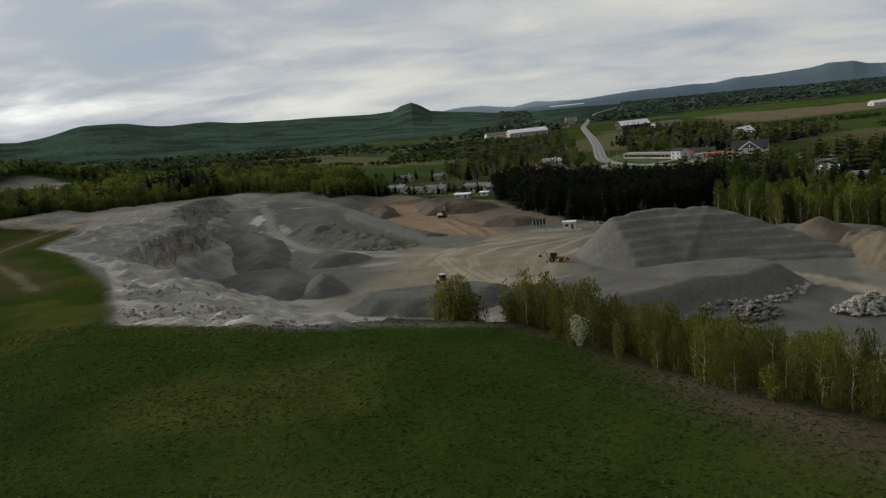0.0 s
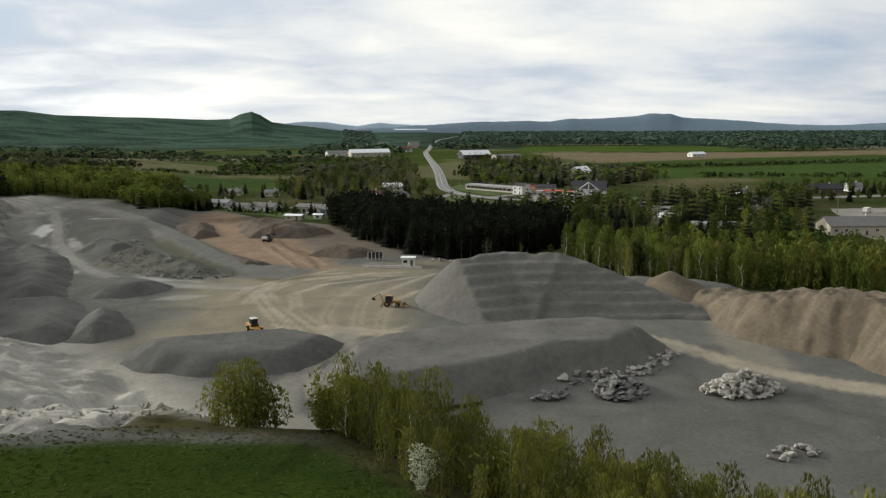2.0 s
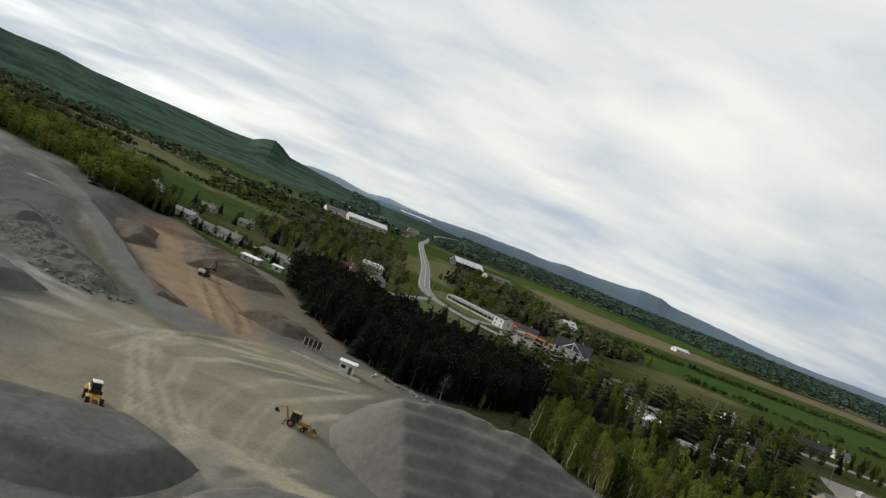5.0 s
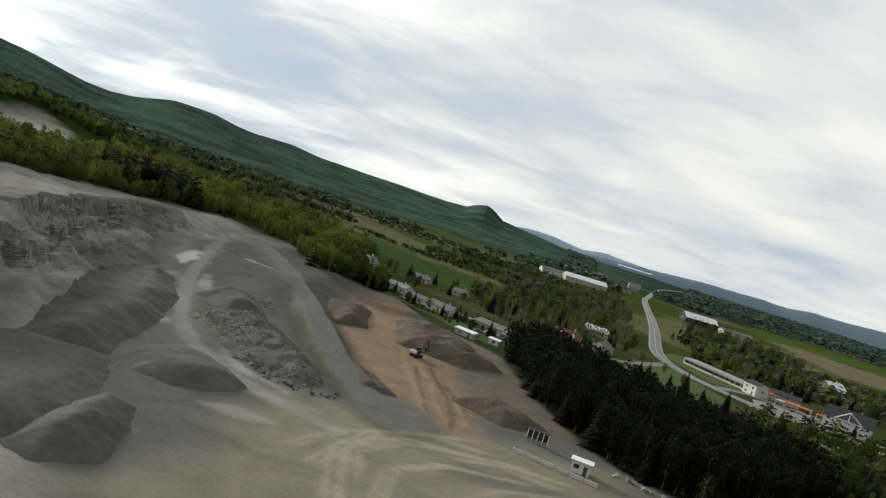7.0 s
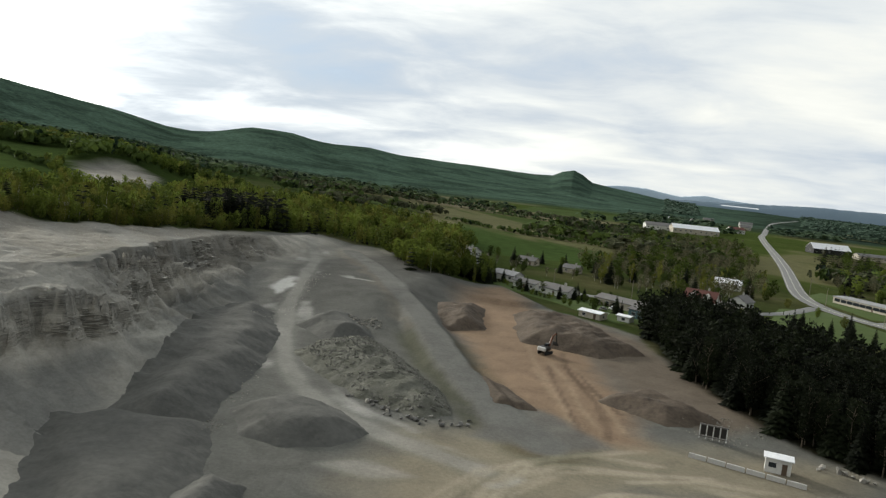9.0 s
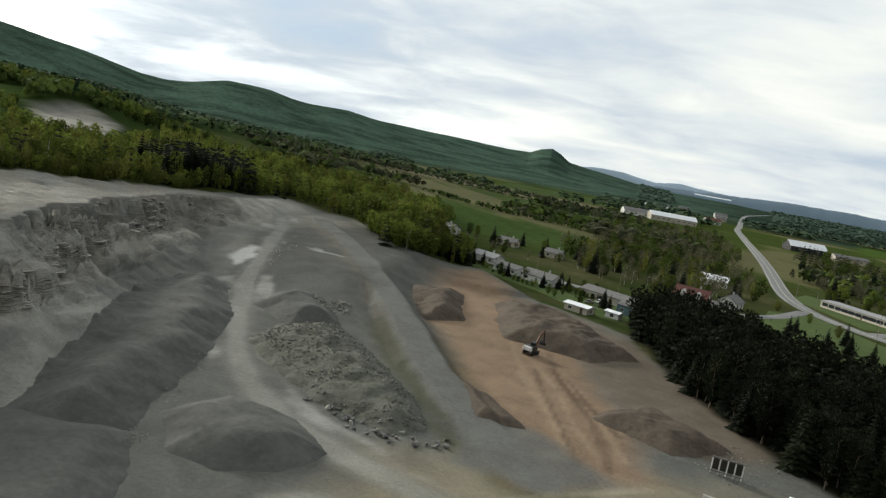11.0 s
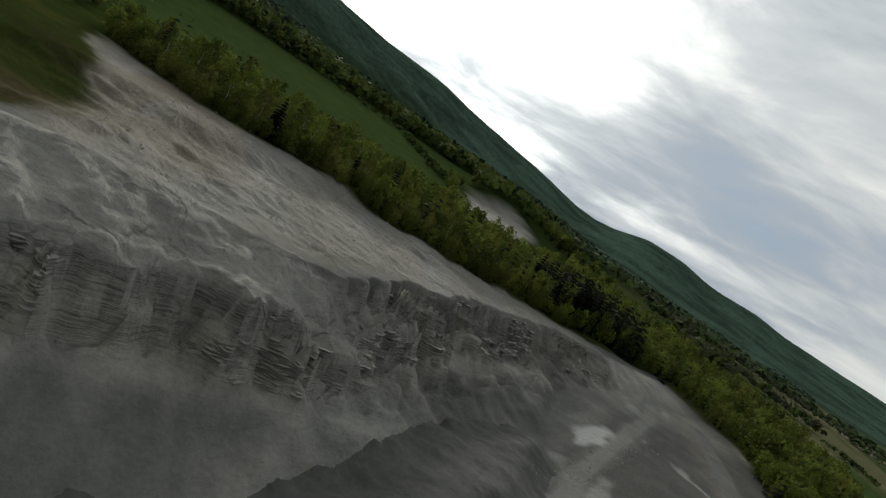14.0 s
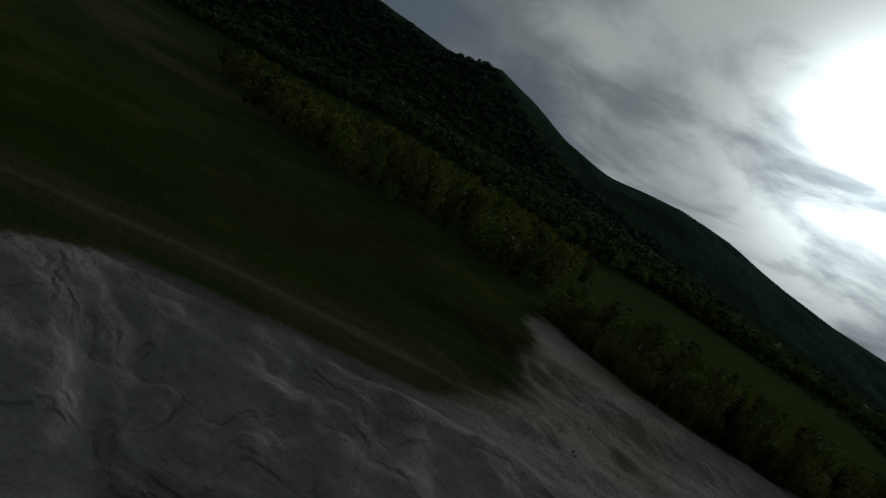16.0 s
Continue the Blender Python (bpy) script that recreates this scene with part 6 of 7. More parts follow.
# the red-roofed house has a porch and a gabled dormer
red = MADE[10]
bm = B()
box(bm, (0, -6.2, 2.7), (13.5, 2.6, 0.18))
part("porch_roof", bm, M_GREY_ROOF, red)
for k in range(6):
    bm = B()
    tube(bm, (-6.3 + k * 2.5, -7.2, 0), (-6.3 + k * 2.5, -7.2, 2.7), 0.1)
    part("porch_post", bm, M_WHITE, red)
for s in (-3, 3):
    raw("dormer", [(s - 1.4, -5.1, 5.6), (s + 1.4, -5.1, 5.6), (s + 1.4, -5.1, 7.0), (s, -5.1, 8.4), (s - 1.4, -5.1, 7.0), (s - 1.4, -1.5, 5.6), (s + 1.4, -1.5, 5.6), (s + 1.4, -1.5, 7.0), (s, -1.5, 8.4), (s - 1.4, -1.5, 7.0)],
        [(0, 1, 2, 3, 4), (1, 6, 7, 2), (2, 7, 8, 3), (3, 8, 9, 4), (4, 9, 5, 0)], M_WHITE, red)
# the large dark-roofed house has a white timbered gable
gable = MADE[18]
for a, b in (((-6, -7.3, 0), (-6, -7.3, 5.2)), ((6, -7.3, 0), (6, -7.3, 5.2)), ((-6.5, -7.3, 4.8), (0, -7.3, 9.6)), ((6.5, -7.3, 4.8), (0, -7.3, 9.6)), ((0, -7.3, 0), (0, -7.3, 9.4)), ((-6, -7.3, 4.9), (6, -7.3, 4.9))):
    bm = B()
    tube(bm, a, b, 0.28, n=4)
    part("gable_beam", bm, M_WHITE, gable)


# ---- forecourt: red awning, sign and playframe ----
def awning(x, y, turn, L, W, h, m_top, label):
    ob = thing("awning", label, "awning", pose(x, y, gz(x, y), 0, 0, turn))
    bm = B()
    box(bm, (0, 0, h), (L, W, 0.5), bevel=0.1)
    part("canopy", bm, m_top, ob)
    for sx in (-1, 1):
        for sy in (-1, 1):
            bm = B()
            tube(bm, (sx * (L / 2 - 0.4), sy * (W / 2 - 0.4), 0), (sx * (L / 2 - 0.4), sy * (W / 2 - 0.4), h), 0.12)
            part("post", bm, M_WHITE, ob)
    return ob


awning(184, 508, -28, 13, 5, 3.4, M_ORANGE, "orange-red canopy on white posts over the forecourt")
awning(194, 502, -28, 6, 4, 3.0, M_ORANGE, "small orange-red canopy beside the forecourt")
awning(176, 512, -28, 5, 4, 3.0, M_WHITE, "white canopy beside the orange one")
sign = thing("roadside_sign", "red and white roadside sign on a post", "sign", pose(171, 513, 0, 0, 0, -20))
bm = B()
tube(bm, (0, 0, 0), (0, 0, 6), 0.15)
part("post", bm, M_STEEL, sign)
bm = B()
box(bm, (0, 0, 5.4), (3.2, 0.3, 2.6), bevel=0.05)
part("panel", bm, M_ORANGE, sign)
bm = B()
box(bm, (0, -0.17, 5.0), (2.2, 0.06, 0.7))
part("lettering_bar", bm, M_WHITE, sign)


# ---- machines ----
def wheel(parent, x, y, r, w, m_rim):
    bm = B()
    tube(bm, (x, y - w / 2, r), (x, y + w / 2, r), r * 1.03, n=20)
    bmesh.ops.bevel(bm, geom=[e for e in bm.edges if e.calc_face_angle(0) > 0.8], offset=0.1 * r, segments=2, affect="EDGES")
    tyre = part("wheel", bm, M_RUBBER, parent, "black rubber tyre")
    bm = B()
    tube(bm, (x, y - w / 2 - 0.03, r), (x, y + w / 2 + 0.03, r), r * 0.52, n=14)
    tube(bm, (x, y - w / 2 - 0.06, r), (x, y + w / 2 + 0.06, r), r * 0.2, n=10)
    part("rim", bm, m_rim, tyre)


def cab(parent, x, z, L, W, H, m_roof):
    bm = B()
    for sx in (-1, 1):
        for sy in (-1, 1):
            tube(bm, (x + sx * L / 2, sy * W / 2, z), (x + sx * L * 0.44, sy * W * 0.46, z + H), 0.07, n=6)
    box(bm, (x, 0, z + H * 0.16), (L, W, H * 0.32), bevel=0.05)
    c = part("cab", bm, M_DARK_STEEL, parent, "dark cab frame")
    bm = B()
    box(bm, (x, 0, z + H + 0.06), (L * 1.05, W * 1.05, 0.16), bevel=0.05)
    part("cab_roof", bm, m_roof, c)
    bm = B()
    box(bm, (x, 0, z + H * 0.64), (L * 0.9, W * 0.92, H * 0.62))
    part("cab_window", bm, M_GLASS, c)


def bucket(parent, x, z, W, s, name="bucket", m=None):
    v, f = [], []
    prof = [(0.0, 0.9), (-0.15, 0.45), (-0.05, 0.08), (0.35, 0.0), (1.05, 0.02)]
    for y in (-W / 2, W / 2):
        v += [(x + px * s, y, z + pz * s) for px, pz in prof]
        v += [(x + px * s + (0.06 if px < 0.3 else 0.0), y * 0.98, z + pz * s + 0.06) for px, pz in prof]
    n = len(prof)
    for k in range(n - 1):
        f += [(k, k + 1, 2 * n + k + 1, 2 * n + k), (n + k, 3 * n + k, 3 * n + k + 1, n + k + 1)]
    f += [tuple(range(n)), tuple(range(3 * n - 1, 2 * n - 1, -1)), (0, n, 3 * n, 2 * n), (n - 1, 3 * n - 1, 4 * n - 1, 2 * n - 1)]
    return raw(name, v, f, m or M_DARK_STEEL, parent, "scraped steel bucket")


def wheel_loader(x, y, turn):
    ob = thing("wheel_loader", "yellow wheel loader standing on the pit floor", "wheel loader", pose(x, y, gz(x, y), 0, 0, turn))
    bm = B()
    box(bm, (-1.9, 0, 1.55), (3.0, 1.7, 1.1), bevel=0.12)
    box(bm, (-3.2, 0, 1.3), (0.7, 2.2, 0.9), bevel=0.1)
    part("engine_body", bm, M_YELLOW, ob)
    bm = B()
    box(bm, (-3.42, 0, 1.65), (0.3, 1.3, 0.9))
    part("radiator_grille", bm, M_DARK_STEEL, ob)
    bm = B()
    box(bm, (1.3, 0, 1.15), (2.0, 1.1, 0.8), bevel=0.08)
    box(bm, (0.1, 0, 1.05), (1.0, 0.6, 0.6))
    part("front_frame", bm, M_YELLOW, ob)
    cab(ob, -0.55, 1.75, 1.5, 1.5, 1.65, M_WHITE)
    for sx in (-1.75, 1.55):
        for sy in (-1.1, 1.1):
            wheel(ob, sx, sy, 0.82, 0.62, M_YELLOW)
            bm = B()
            box(bm, (sx, sy, 1.76), (1.5, 0.66, 0.08), bevel=0.03)
            part("mudguard", bm, M_YELLOW, ob)
    for sy in (-0.55, 0.55):
        bm = B()
        tube(bm, (1.2, sy, 1.8), (2.6, sy, 1.35), 0.16, 0.14, 6)
        tube(bm, (2.6, sy, 1.35), (3.6, sy, 0.55), 0.14, 0.12, 6)
        part("lift_arm", bm, M_YELLOW, ob)
        bm = B()
        tube(bm, (1.4, sy * 0.5, 1.0), (2.7, sy * 0.5, 1.3), 0.07)
        part("hydraulic_ram", bm, M_STEEL, ob)
    bucket(ob, 3.6, 0.1, 2.8, 1.25)
    bm = B()
    tube(bm, (-2.3, 0.5, 2.0), (-2.3, 0.5, 2.9), 0.07)
    part("exhaust", bm, M_DARK_STEEL, ob)
    return ob


def backhoe(x, y, turn):
    ob = thing("backhoe_loader", "ochre backhoe loader with its rear arm folded up", "backhoe loader", pose(x, y, gz(x, y), 0, 0, turn))
    bm = B()
    box(bm, (1.1, 0, 1.25), (2.6, 1.0, 0.8), bevel=0.1)
    box(bm, (-0.6, 0, 0.95), (2.4, 1.3, 0.6), bevel=0.06)
    part("engine_body", bm, M_OCHRE, ob)
    cab(ob, -0.5, 1.2, 1.7, 1.6, 1.6, M_OCHRE)
    for sy in (-0.95, 0.95):
        wheel(ob, -0.9, sy, 0.75, 0.48, M_OCHRE)
        wheel(ob, 1.75, sy, 0.5, 0.34, M_OCHRE)
        bm = B()
        tube(bm, (0.6, sy * 0.75, 1.5), (2.5, sy * 0.75, 1.2), 0.12, n=6)
        tube(bm, (2.5, sy * 0.75, 1.2), (3.3, sy * 0.75, 0.5), 0.12, n=6)
        part("lift_arm", bm, M_OCHRE, ob)
        bm = B()
        tube(bm, (-2.1, sy * 0.9, 1.1), (-2.3, sy * 1.3, 0.1), 0.1)
        box(bm, (-2.3, sy * 1.3, 0.07), (0.5, 0.4, 0.08))
        part("stabiliser", bm, M_DARK_STEEL, ob)
    bucket(ob, 3.3, 0.05, 2.3, 1.1, m=M_OCHRE)
    bm = B()
    tube(bm, (-2.0, 0, 0.9), (-3.0, 0, 3.2), 0.2, 0.17, 6)
    part("boom", bm, M_OCHRE, ob)
    bm = B()
    tube(bm, (-3.0, 0, 3.2), (-4.6, 0, 2.3), 0.16, 0.12, 6)
    part("dipper", bm, M_OCHRE, ob)
    bm = B()
    tube(bm, (-2.3, 0, 2.2), (-3.4, 0, 3.3), 0.07)
    part("hydraulic_ram", bm, M_STEEL, ob)
    bucket(ob, -4.9, 1.5, 0.7, 0.8, "digging_bucket")
    return ob


def excavator(x, y, turn):
    ob = thing("excavator", "white and black crawler excavator with its arm raised", "excavator", pose(x, y, gz(x, y), 0, 0, turn))
    for sy in (-1.15, 1.15):
        bm = B()
        box(bm, (0, sy, 0.48), (4.2, 0.62, 0.9), bevel=0.3)
        for k in range(14):
            box(bm, (-1.95 + k * 0.3, sy, 0.95), (0.18, 0.64, 0.07))
        part("crawler_track", bm, M_RUBBER, ob)
    bm = B()
    tube(bm, (0, 0, 0.8), (0, 0, 1.15), 0.75, n=16)
    part("turntable", bm, M_DARK_STEEL, ob)
    bm = B()
    box(bm, (-0.7, 0, 1.75), (2.9, 2.6, 1.1), bevel=0.12)
    part("engine_body", bm, M_DARK_STEEL, ob)
    bm = B()
    box(bm, (-2.1, 0, 1.75), (0.7, 2.65, 1.15), bevel=0.2)
    part("counterweight", bm, M_WHITE, ob, "white counterweight")
    cab(ob, 0.75, 1.2, 1.6, 1.0, 1.75, M_DARK_STEEL)
    bm = B()
    tube(bm, (0.9, -0.4, 1.8), (2.6, -0.4, 5.0), 0.3, 0.28, 6)
    tube(bm, (2.6, -0.4, 5.0), (4.4, -0.4, 5.6), 0.28, 0.22, 6)
    part("boom", bm, M_RUST, ob, "rust-brown boom")
    bm = B()
    tube(bm, (4.3, -0.4, 6.0), (5.1, -0.4, 3.0), 0.24, 0.16, 6)
    part("dipper", bm, M_DARK_STEEL, ob)
    for sy in (-0.7, -0.1):
        bm = B()
        tube(bm, (1.5, sy, 1.7), (2.5, sy, 3.9), 0.09)
        part("hydraulic_ram", bm, M_STEEL, ob)
    bucket(ob, 4.9, 1.9, 1.3, 1.2, "digging_bucket")
    return ob


wheel_loader(-2.3, 204.6, -72)
backhoe(31.8, 223, -22)
excavator(-1.0, 347.5, 62)


def car(x, y, turn, m_body, label, truck=False):
    ob = thing("truck" if truck else "car", label, "truck" if truck else "car", pose(x, y, gz(x, y) + 0.08, 0, 0, turn))
    bm = B()
    if truck:
        box(bm, (-1.2, 0, 1.9), (5.0, 2.3, 2.2), bevel=0.06)
        part("box_body", bm, m_body, ob)
        bm = B()
        box(bm, (2.3, 0, 1.4), (1.7, 2.2, 2.0), bevel=0.2)
        part("cab", bm, M_WHITE, ob)
        bm = B()
        box(bm, (3.1, 0, 1.85), (0.15, 1.9, 0.8))
        part("windscreen", bm, M_GLASS, ob)
        axles, r = (-2.6, 2.2), 0.48
    else:
        box(bm, (0, 0, 0.62), (4.3, 1.75, 0.6), bevel=0.15)
        part("body", bm, m_body, ob)
        bm = B()
        box(bm, (-0.2, 0, 1.15), (2.3, 1.5, 0.55), bevel=0.2)
        part("glasshouse", bm, M_GLASS, ob)
        bm = B()
        box(bm, (-0.25, 0, 1.44), (1.7, 1.35, 0.06), bevel=0.02)
        part("roof", bm, m_body, ob)
        axles, r = (-1.3, 1.3), 0.32
    for sx in axles:
        for sy in (-0.85, 0.85):
            bm = B()
            tube(bm, (sx, sy - 0.12, r), (sx, sy + 0.12, r), r, n=12)
            part("wheel", bm, M_RUBBER, ob)


for cx, cy, ct, cm, cl, tr in ((303, 366, 30, M_WHITE, "white truck parked on the gravel lot", True), (312, 362, 40, M_DARK_STEEL, "dark car parked beside the truck", False), (318, 322, 10, M_WHITE, "white box truck at the lot's edge", True), (330, 330, 15, M_ORANGE, "red trailer body on the lot", True),
                           (308, 332, -20, M_YELLOW, "yellow vehicle among stored machines", False), (322, 338, 60, M_STEEL, "grey vehicle on the lot", False), (210, 474, 10, M_WHITE, "white car at the roadside", False), (214, 470, 5, M_STEEL, "silver car at the roadside", False),
                           (-24, 488, 60, M_WHITE, "white van-like car by the bungalow", False), (20, 445, 55, M_WHITE, "white car beside the long house", False), (16, 440, 60, M_STEEL, "silver car beside the long house", False), (40, 432, 10, M_WHITE, "white car behind the garage", False),
                           (200, 484, -20, M_DARK_STEEL, "dark car beside the gabled house", False), (150, 476, 60, M_WHITE, "white car on the village road", False), (296, 1500, 75, M_WHITE, "white car far up the road", False)):
    car(cx, cy, ct, cm, cl, tr)


# ---- site hut, screen and barriers ----
hut = thing("site_hut", "small white site hut with a flat overhanging roof", "hut", pose(46.2, 280, gz(46.2, 280), 0, 0, -12))
bm = B()
box(bm, (0, 0, 1.35), (4.4, 2.8, 2.7))
part("wall", bm, M_WHITE, hut)
bm = B()
box(bm, (0, 0, 2.8), (5.2, 3.6, 0.18), bevel=0.04)
part("roof", bm, M_WHITE_ROOF, hut)
bm = B()
box(bm, (-1.0, -1.42, 1.5), (1.3, 0.08, 0.9))
part("window", bm, M_GLASS, hut)
bm = B()
box(bm, (1.1, -1.42, 1.0), (0.9, 0.08, 2.0))
part("door", bm, M_BROWN, hut)
screen = thing("screening_frame", "dark steel screening frame with pale posts", "machine", pose(36.6, 292.5, gz(36.6, 292.5), 0, 0, -10))
for k in range(5):
    bm = B()
    box(bm, (-2.6 + k * 1.3, 0, 1.5), (0.2, 0.25, 3.0), bevel=0.03)
    part("post", bm, M_WHITE, screen)
for k in range(4):
    bm = B()
    box(bm, (-1.95 + k * 1.3, 0.1, 1.75), (1.0, 0.2, 2.0), bevel=0.03)
    part("panel", bm, M_DARK_STEEL, screen)
for z in (0.5, 2.95):
    bm = B()
    box(bm, (0, 0, z), (5.6, 0.3, 0.2), bevel=0.03)
    part("rail", bm, M_STEEL, screen)
for k in range(6):
    t = k / 5
    bx, by = 32 + 16 * t, 279.5 - 6 * t
    ob = thing("concrete_barrier", "long pale concrete barrier block at the pit's edge", "barrier", pose(bx, by, gz(bx, by), 0, 0, -20.5), "barrier blocks")
    raw("block", [(-1.6, -0.35, 0), (1.6, -0.35, 0), (1.6, 0.35, 0), (-1.6, 0.35, 0), (-1.55, -0.18, 0.8), (1.55, -0.18, 0.8), (1.55, 0.18, 0.8), (-1.55, 0.18, 0.8)], [(0, 1, 5, 4), (1, 2, 6, 5), (2, 3, 7, 6), (3, 0, 4, 7), (4, 5, 6, 7)], M_CONCRETE, ob)
pole = thing("steel_beam", "long dark steel beam lying on the gravel", "beam", pose(29.4, 148.4, gz(29.4, 148.4), 0, 0, 11))
bm = B()
box(bm, (0, 0, 0.08), (14, 0.7, 0.14))
box(bm, (0, 0, 0.4), (14, 0.16, 0.5))
part("web", bm, M_DARK_STEEL, pole)
bm = B()
box(bm, (0, 0, 0.7), (14, 0.7, 0.14))
part("flange", bm, M_DARK_STEEL, pole)


# ---- boulders ----
def boulder_mesh(seed, flat=0.8):
    """A broken rock: flat faces meeting in hard edges."""
    rng = np.random.default_rng(seed)
    bm = B()
    p = rng.normal(size=(13, 3))
    p /= np.linalg.norm(p, axis=1)[:, None] * 2
    for q in p * rng.uniform(0.8, 1.1, (13, 1)):
        bm.verts.new((q[0] * 1.1, q[1] * 0.95, q[2] * flat))
    hull = bmesh.ops.convex_hull(bm, input=bm.verts)
    bmesh.ops.delete(bm, geom=[v for v in hull["geom_interior"] if isinstance(v, bmesh.types.BMVert)], context="VERTS")
    me = bpy.data.meshes.new("boulder")
    bm.to_mesh(me)
    bm.free()
    return me


def boulders(spots, material, lo, hi, label, group, seed, counted=1000):
    """Loose rocks, each its own piece, heaped where a height is given; past the counted ones they fill up the heap."""
    rng = np.random.default_rng(seed)
    meshes = [boulder_mesh(seed * 10 + k, 0.55 if material is M_DARK_ROCK else 0.8) for k in range(5)]
    for me in meshes:
        me.materials.append(material)
    g = ground_height(np.array([s[0] for s in spots]), np.array([s[1] for s in spots]))
    v, f = [], []
    for i, ((x, y, up), z) in enumerate(zip(spots, g)):
        s = rng.uniform(lo, hi)
        me = meshes[rng.integers(5)]
        m = pose(x, y, z + 0.28 * s + up, rng.uniform(-25, 25), rng.uniform(-25, 25), rng.uniform(0, 360)) @ Matrix.Diagonal((s * rng.uniform(0.8, 1.4), s, s * rng.uniform(0.8, 1.1), 1))
        if i < counted:
            ob = new("boulder", me)
            ob.matrix_basis = m
            tagged(ob, label, "boulder", group)
        else:
            f += [tuple(k + len(v) for k in q.vertices) for q in me.polygons]
            v += [m @ q.co for q in me.vertices]
    if v:
        tagged(raw("boulder_rubble", v, f, material), label + ", packed between the larger ones", "boulders", kind="stuff")


def heap_spots(cx, cy, ax, ay, turn, n, top, seed):
    rng = np.random.default_rng(seed)
    out = []
    for _ in range(n):
        r, a = math.sqrt(rng.uniform()), rng.uniform(0, 6.283)
        u, w = r * math.cos(a), r * math.sin(a)
        c, s = math.cos(radians(turn)), math.sin(radians(turn))
        out.append((cx + u * ax * c - w * ay * s, cy + u * ax * s + w * ay * c, max(0.0, top * (1 - r) * rng.uniform(0.6, 1))))
    return out


def row_spots(line, gap, wide, seed):
    rng = np.random.default_rng(seed)
    out = []
    for a, b in zip(line, line[1:]):
        n = max(1, int(math.dist(a, b) / gap))
        out += [(a[0] + (b[0] - a[0]) * k / n + rng.normal() * wide, a[1] + (b[1] - a[1]) * k / n + rng.normal() * wide, 0.0) for k in range(n)]
    return out


boulders(heap_spots(82.5, 145.5, 7.6, 4.4, 0, 250, 3.8, 1), M_WHITE_ROCK, 0.6, 1.6, "pale boulder in a loose heap on the gravel", "pale boulder heap", 1, 80)
boulders(heap_spots(61.5, 150, 5.6, 4.6, 40, 190, 2.8, 2), M_DARK_ROCK, 0.6, 1.7, "dark grey rock in a rubble heap", "dark rock heap", 2, 60)
boulders(heap_spots(48.5, 150, 3.8, 1.4, 0, 34, 0.7, 3), M_DARK_ROCK, 0.8, 1.7, "dark grey rock in a small heap", "small dark rock heap", 3)
boulders(row_spots([(60, 159), (68, 159), (74, 161.5), (78, 165), (83, 169)], 0.6, 1.0, 4), M_WHITE_ROCK, 0.7, 1.7, "pale boulder in a line beside the stockpile", "boulders by the stockpile", 4)
boulders([(54.0, 157.8, 0.0), (57.4, 159.4, 0.0)], M_WHITE_ROCK, 2.0, 2.4, "large pale boulder lying alone", "boulders by the stockpile", 5)
boulders(row_spots([(55, 285), (60, 283), (66, 279), (72, 276)], 1.3, 0.6, 6), M_WHITE_ROCK, 0.9, 1.6, "pale boulder in a row below the spruces", "boulders below the spruces", 6)
boulders(heap_spots(74, 121, 4.5, 2.5, 0, 30, 0.5, 7), M_WHITE_ROCK, 0.6, 1.2, "pale rock in a scattered pile", "scattered pale rocks", 7)
boulders(row_spots([(54, 156.5), (60, 156.5), (66, 157), (73, 159.5)], 0.42, 1.1, 14), M_DARK_ROCK, 0.6, 1.5, "flat dark slab beside the stockpile", "slabs by the stockpile", 14)
boulders(row_spots([(-36, 283), (-28, 277), (-18, 273), (-11, 277)], 0.75, 1.0, 8), M_DARK_ROCK, 0.7, 1.4, "grey stone at the foot of the rubble", "stones at the rubble's foot", 8)
boulders(row_spots([(-32, 280), (-22, 274), (-14, 275)], 1.4, 1.0, 9), M_WHITE_ROCK, 0.6, 1.2, "pale stone at the foot of the rubble", "stones at the rubble's foot", 9)


# ---- loose stones and clods, past counting ----
def stones(name, polys, material, lo, hi, label, seed):
    rng = np.random.default_rng(seed)
    pts = []
    for poly, n in polys:
        px, py = zip(*poly)
        x, y = rng.uniform(min(px), max(px), n * 3), rng.uniform(min(py), max(py), n * 3)
        ok = inside(x, y, poly) & (waves(x, y, 5, 3, seed) > -0.15)
        pts.append(np.column_stack([x[ok], y[ok]])[:n])
    pts = np.vstack(pts)
    ground = bpy.context.evaluated_depsgraph_get()
    z = []
    for x, y in pts:
        hit, place, *_ = scene.ray_cast(ground, (x, y, 60), (0, 0, -1))
        z.append(place.z if hit else 0.0)
    k = len(pts)
    base = np.array([(1, 0, 0), (-1, 0, 0), (0, 1, 0), (0, -1, 0), (0, 0, 0.8), (0, 0, -0.6)], float) * 0.5
    v = base[None] * (1 + 0.35 * rng.normal(size=(k, 6, 1))) + 0.12 * rng.normal(size=(k, 6, 3))
    s = rng.uniform(lo, hi, k) ** 1.5 / hi ** 0.5
    v = v * s[:, None, None] + np.column_stack([pts, np.array(z) + 0.12 * s])[:, None, :]
    f = np.array([(0, 2, 4), (2, 1, 4), (1, 3, 4), (3, 0, 4), (2, 0, 5), (1, 2, 5), (3, 1, 5), (0, 3, 5)])
    f = (np.arange(k)[:, None, None] * 6 + f[None]).reshape(-1, 3)
    me = bpy.data.meshes.new(name)
    me.from_pydata(v.reshape(-1, 3).tolist(), [], f.tolist())
    me.materials.append(material)
    tagged(new(name, me), label, "stones", kind="stuff")


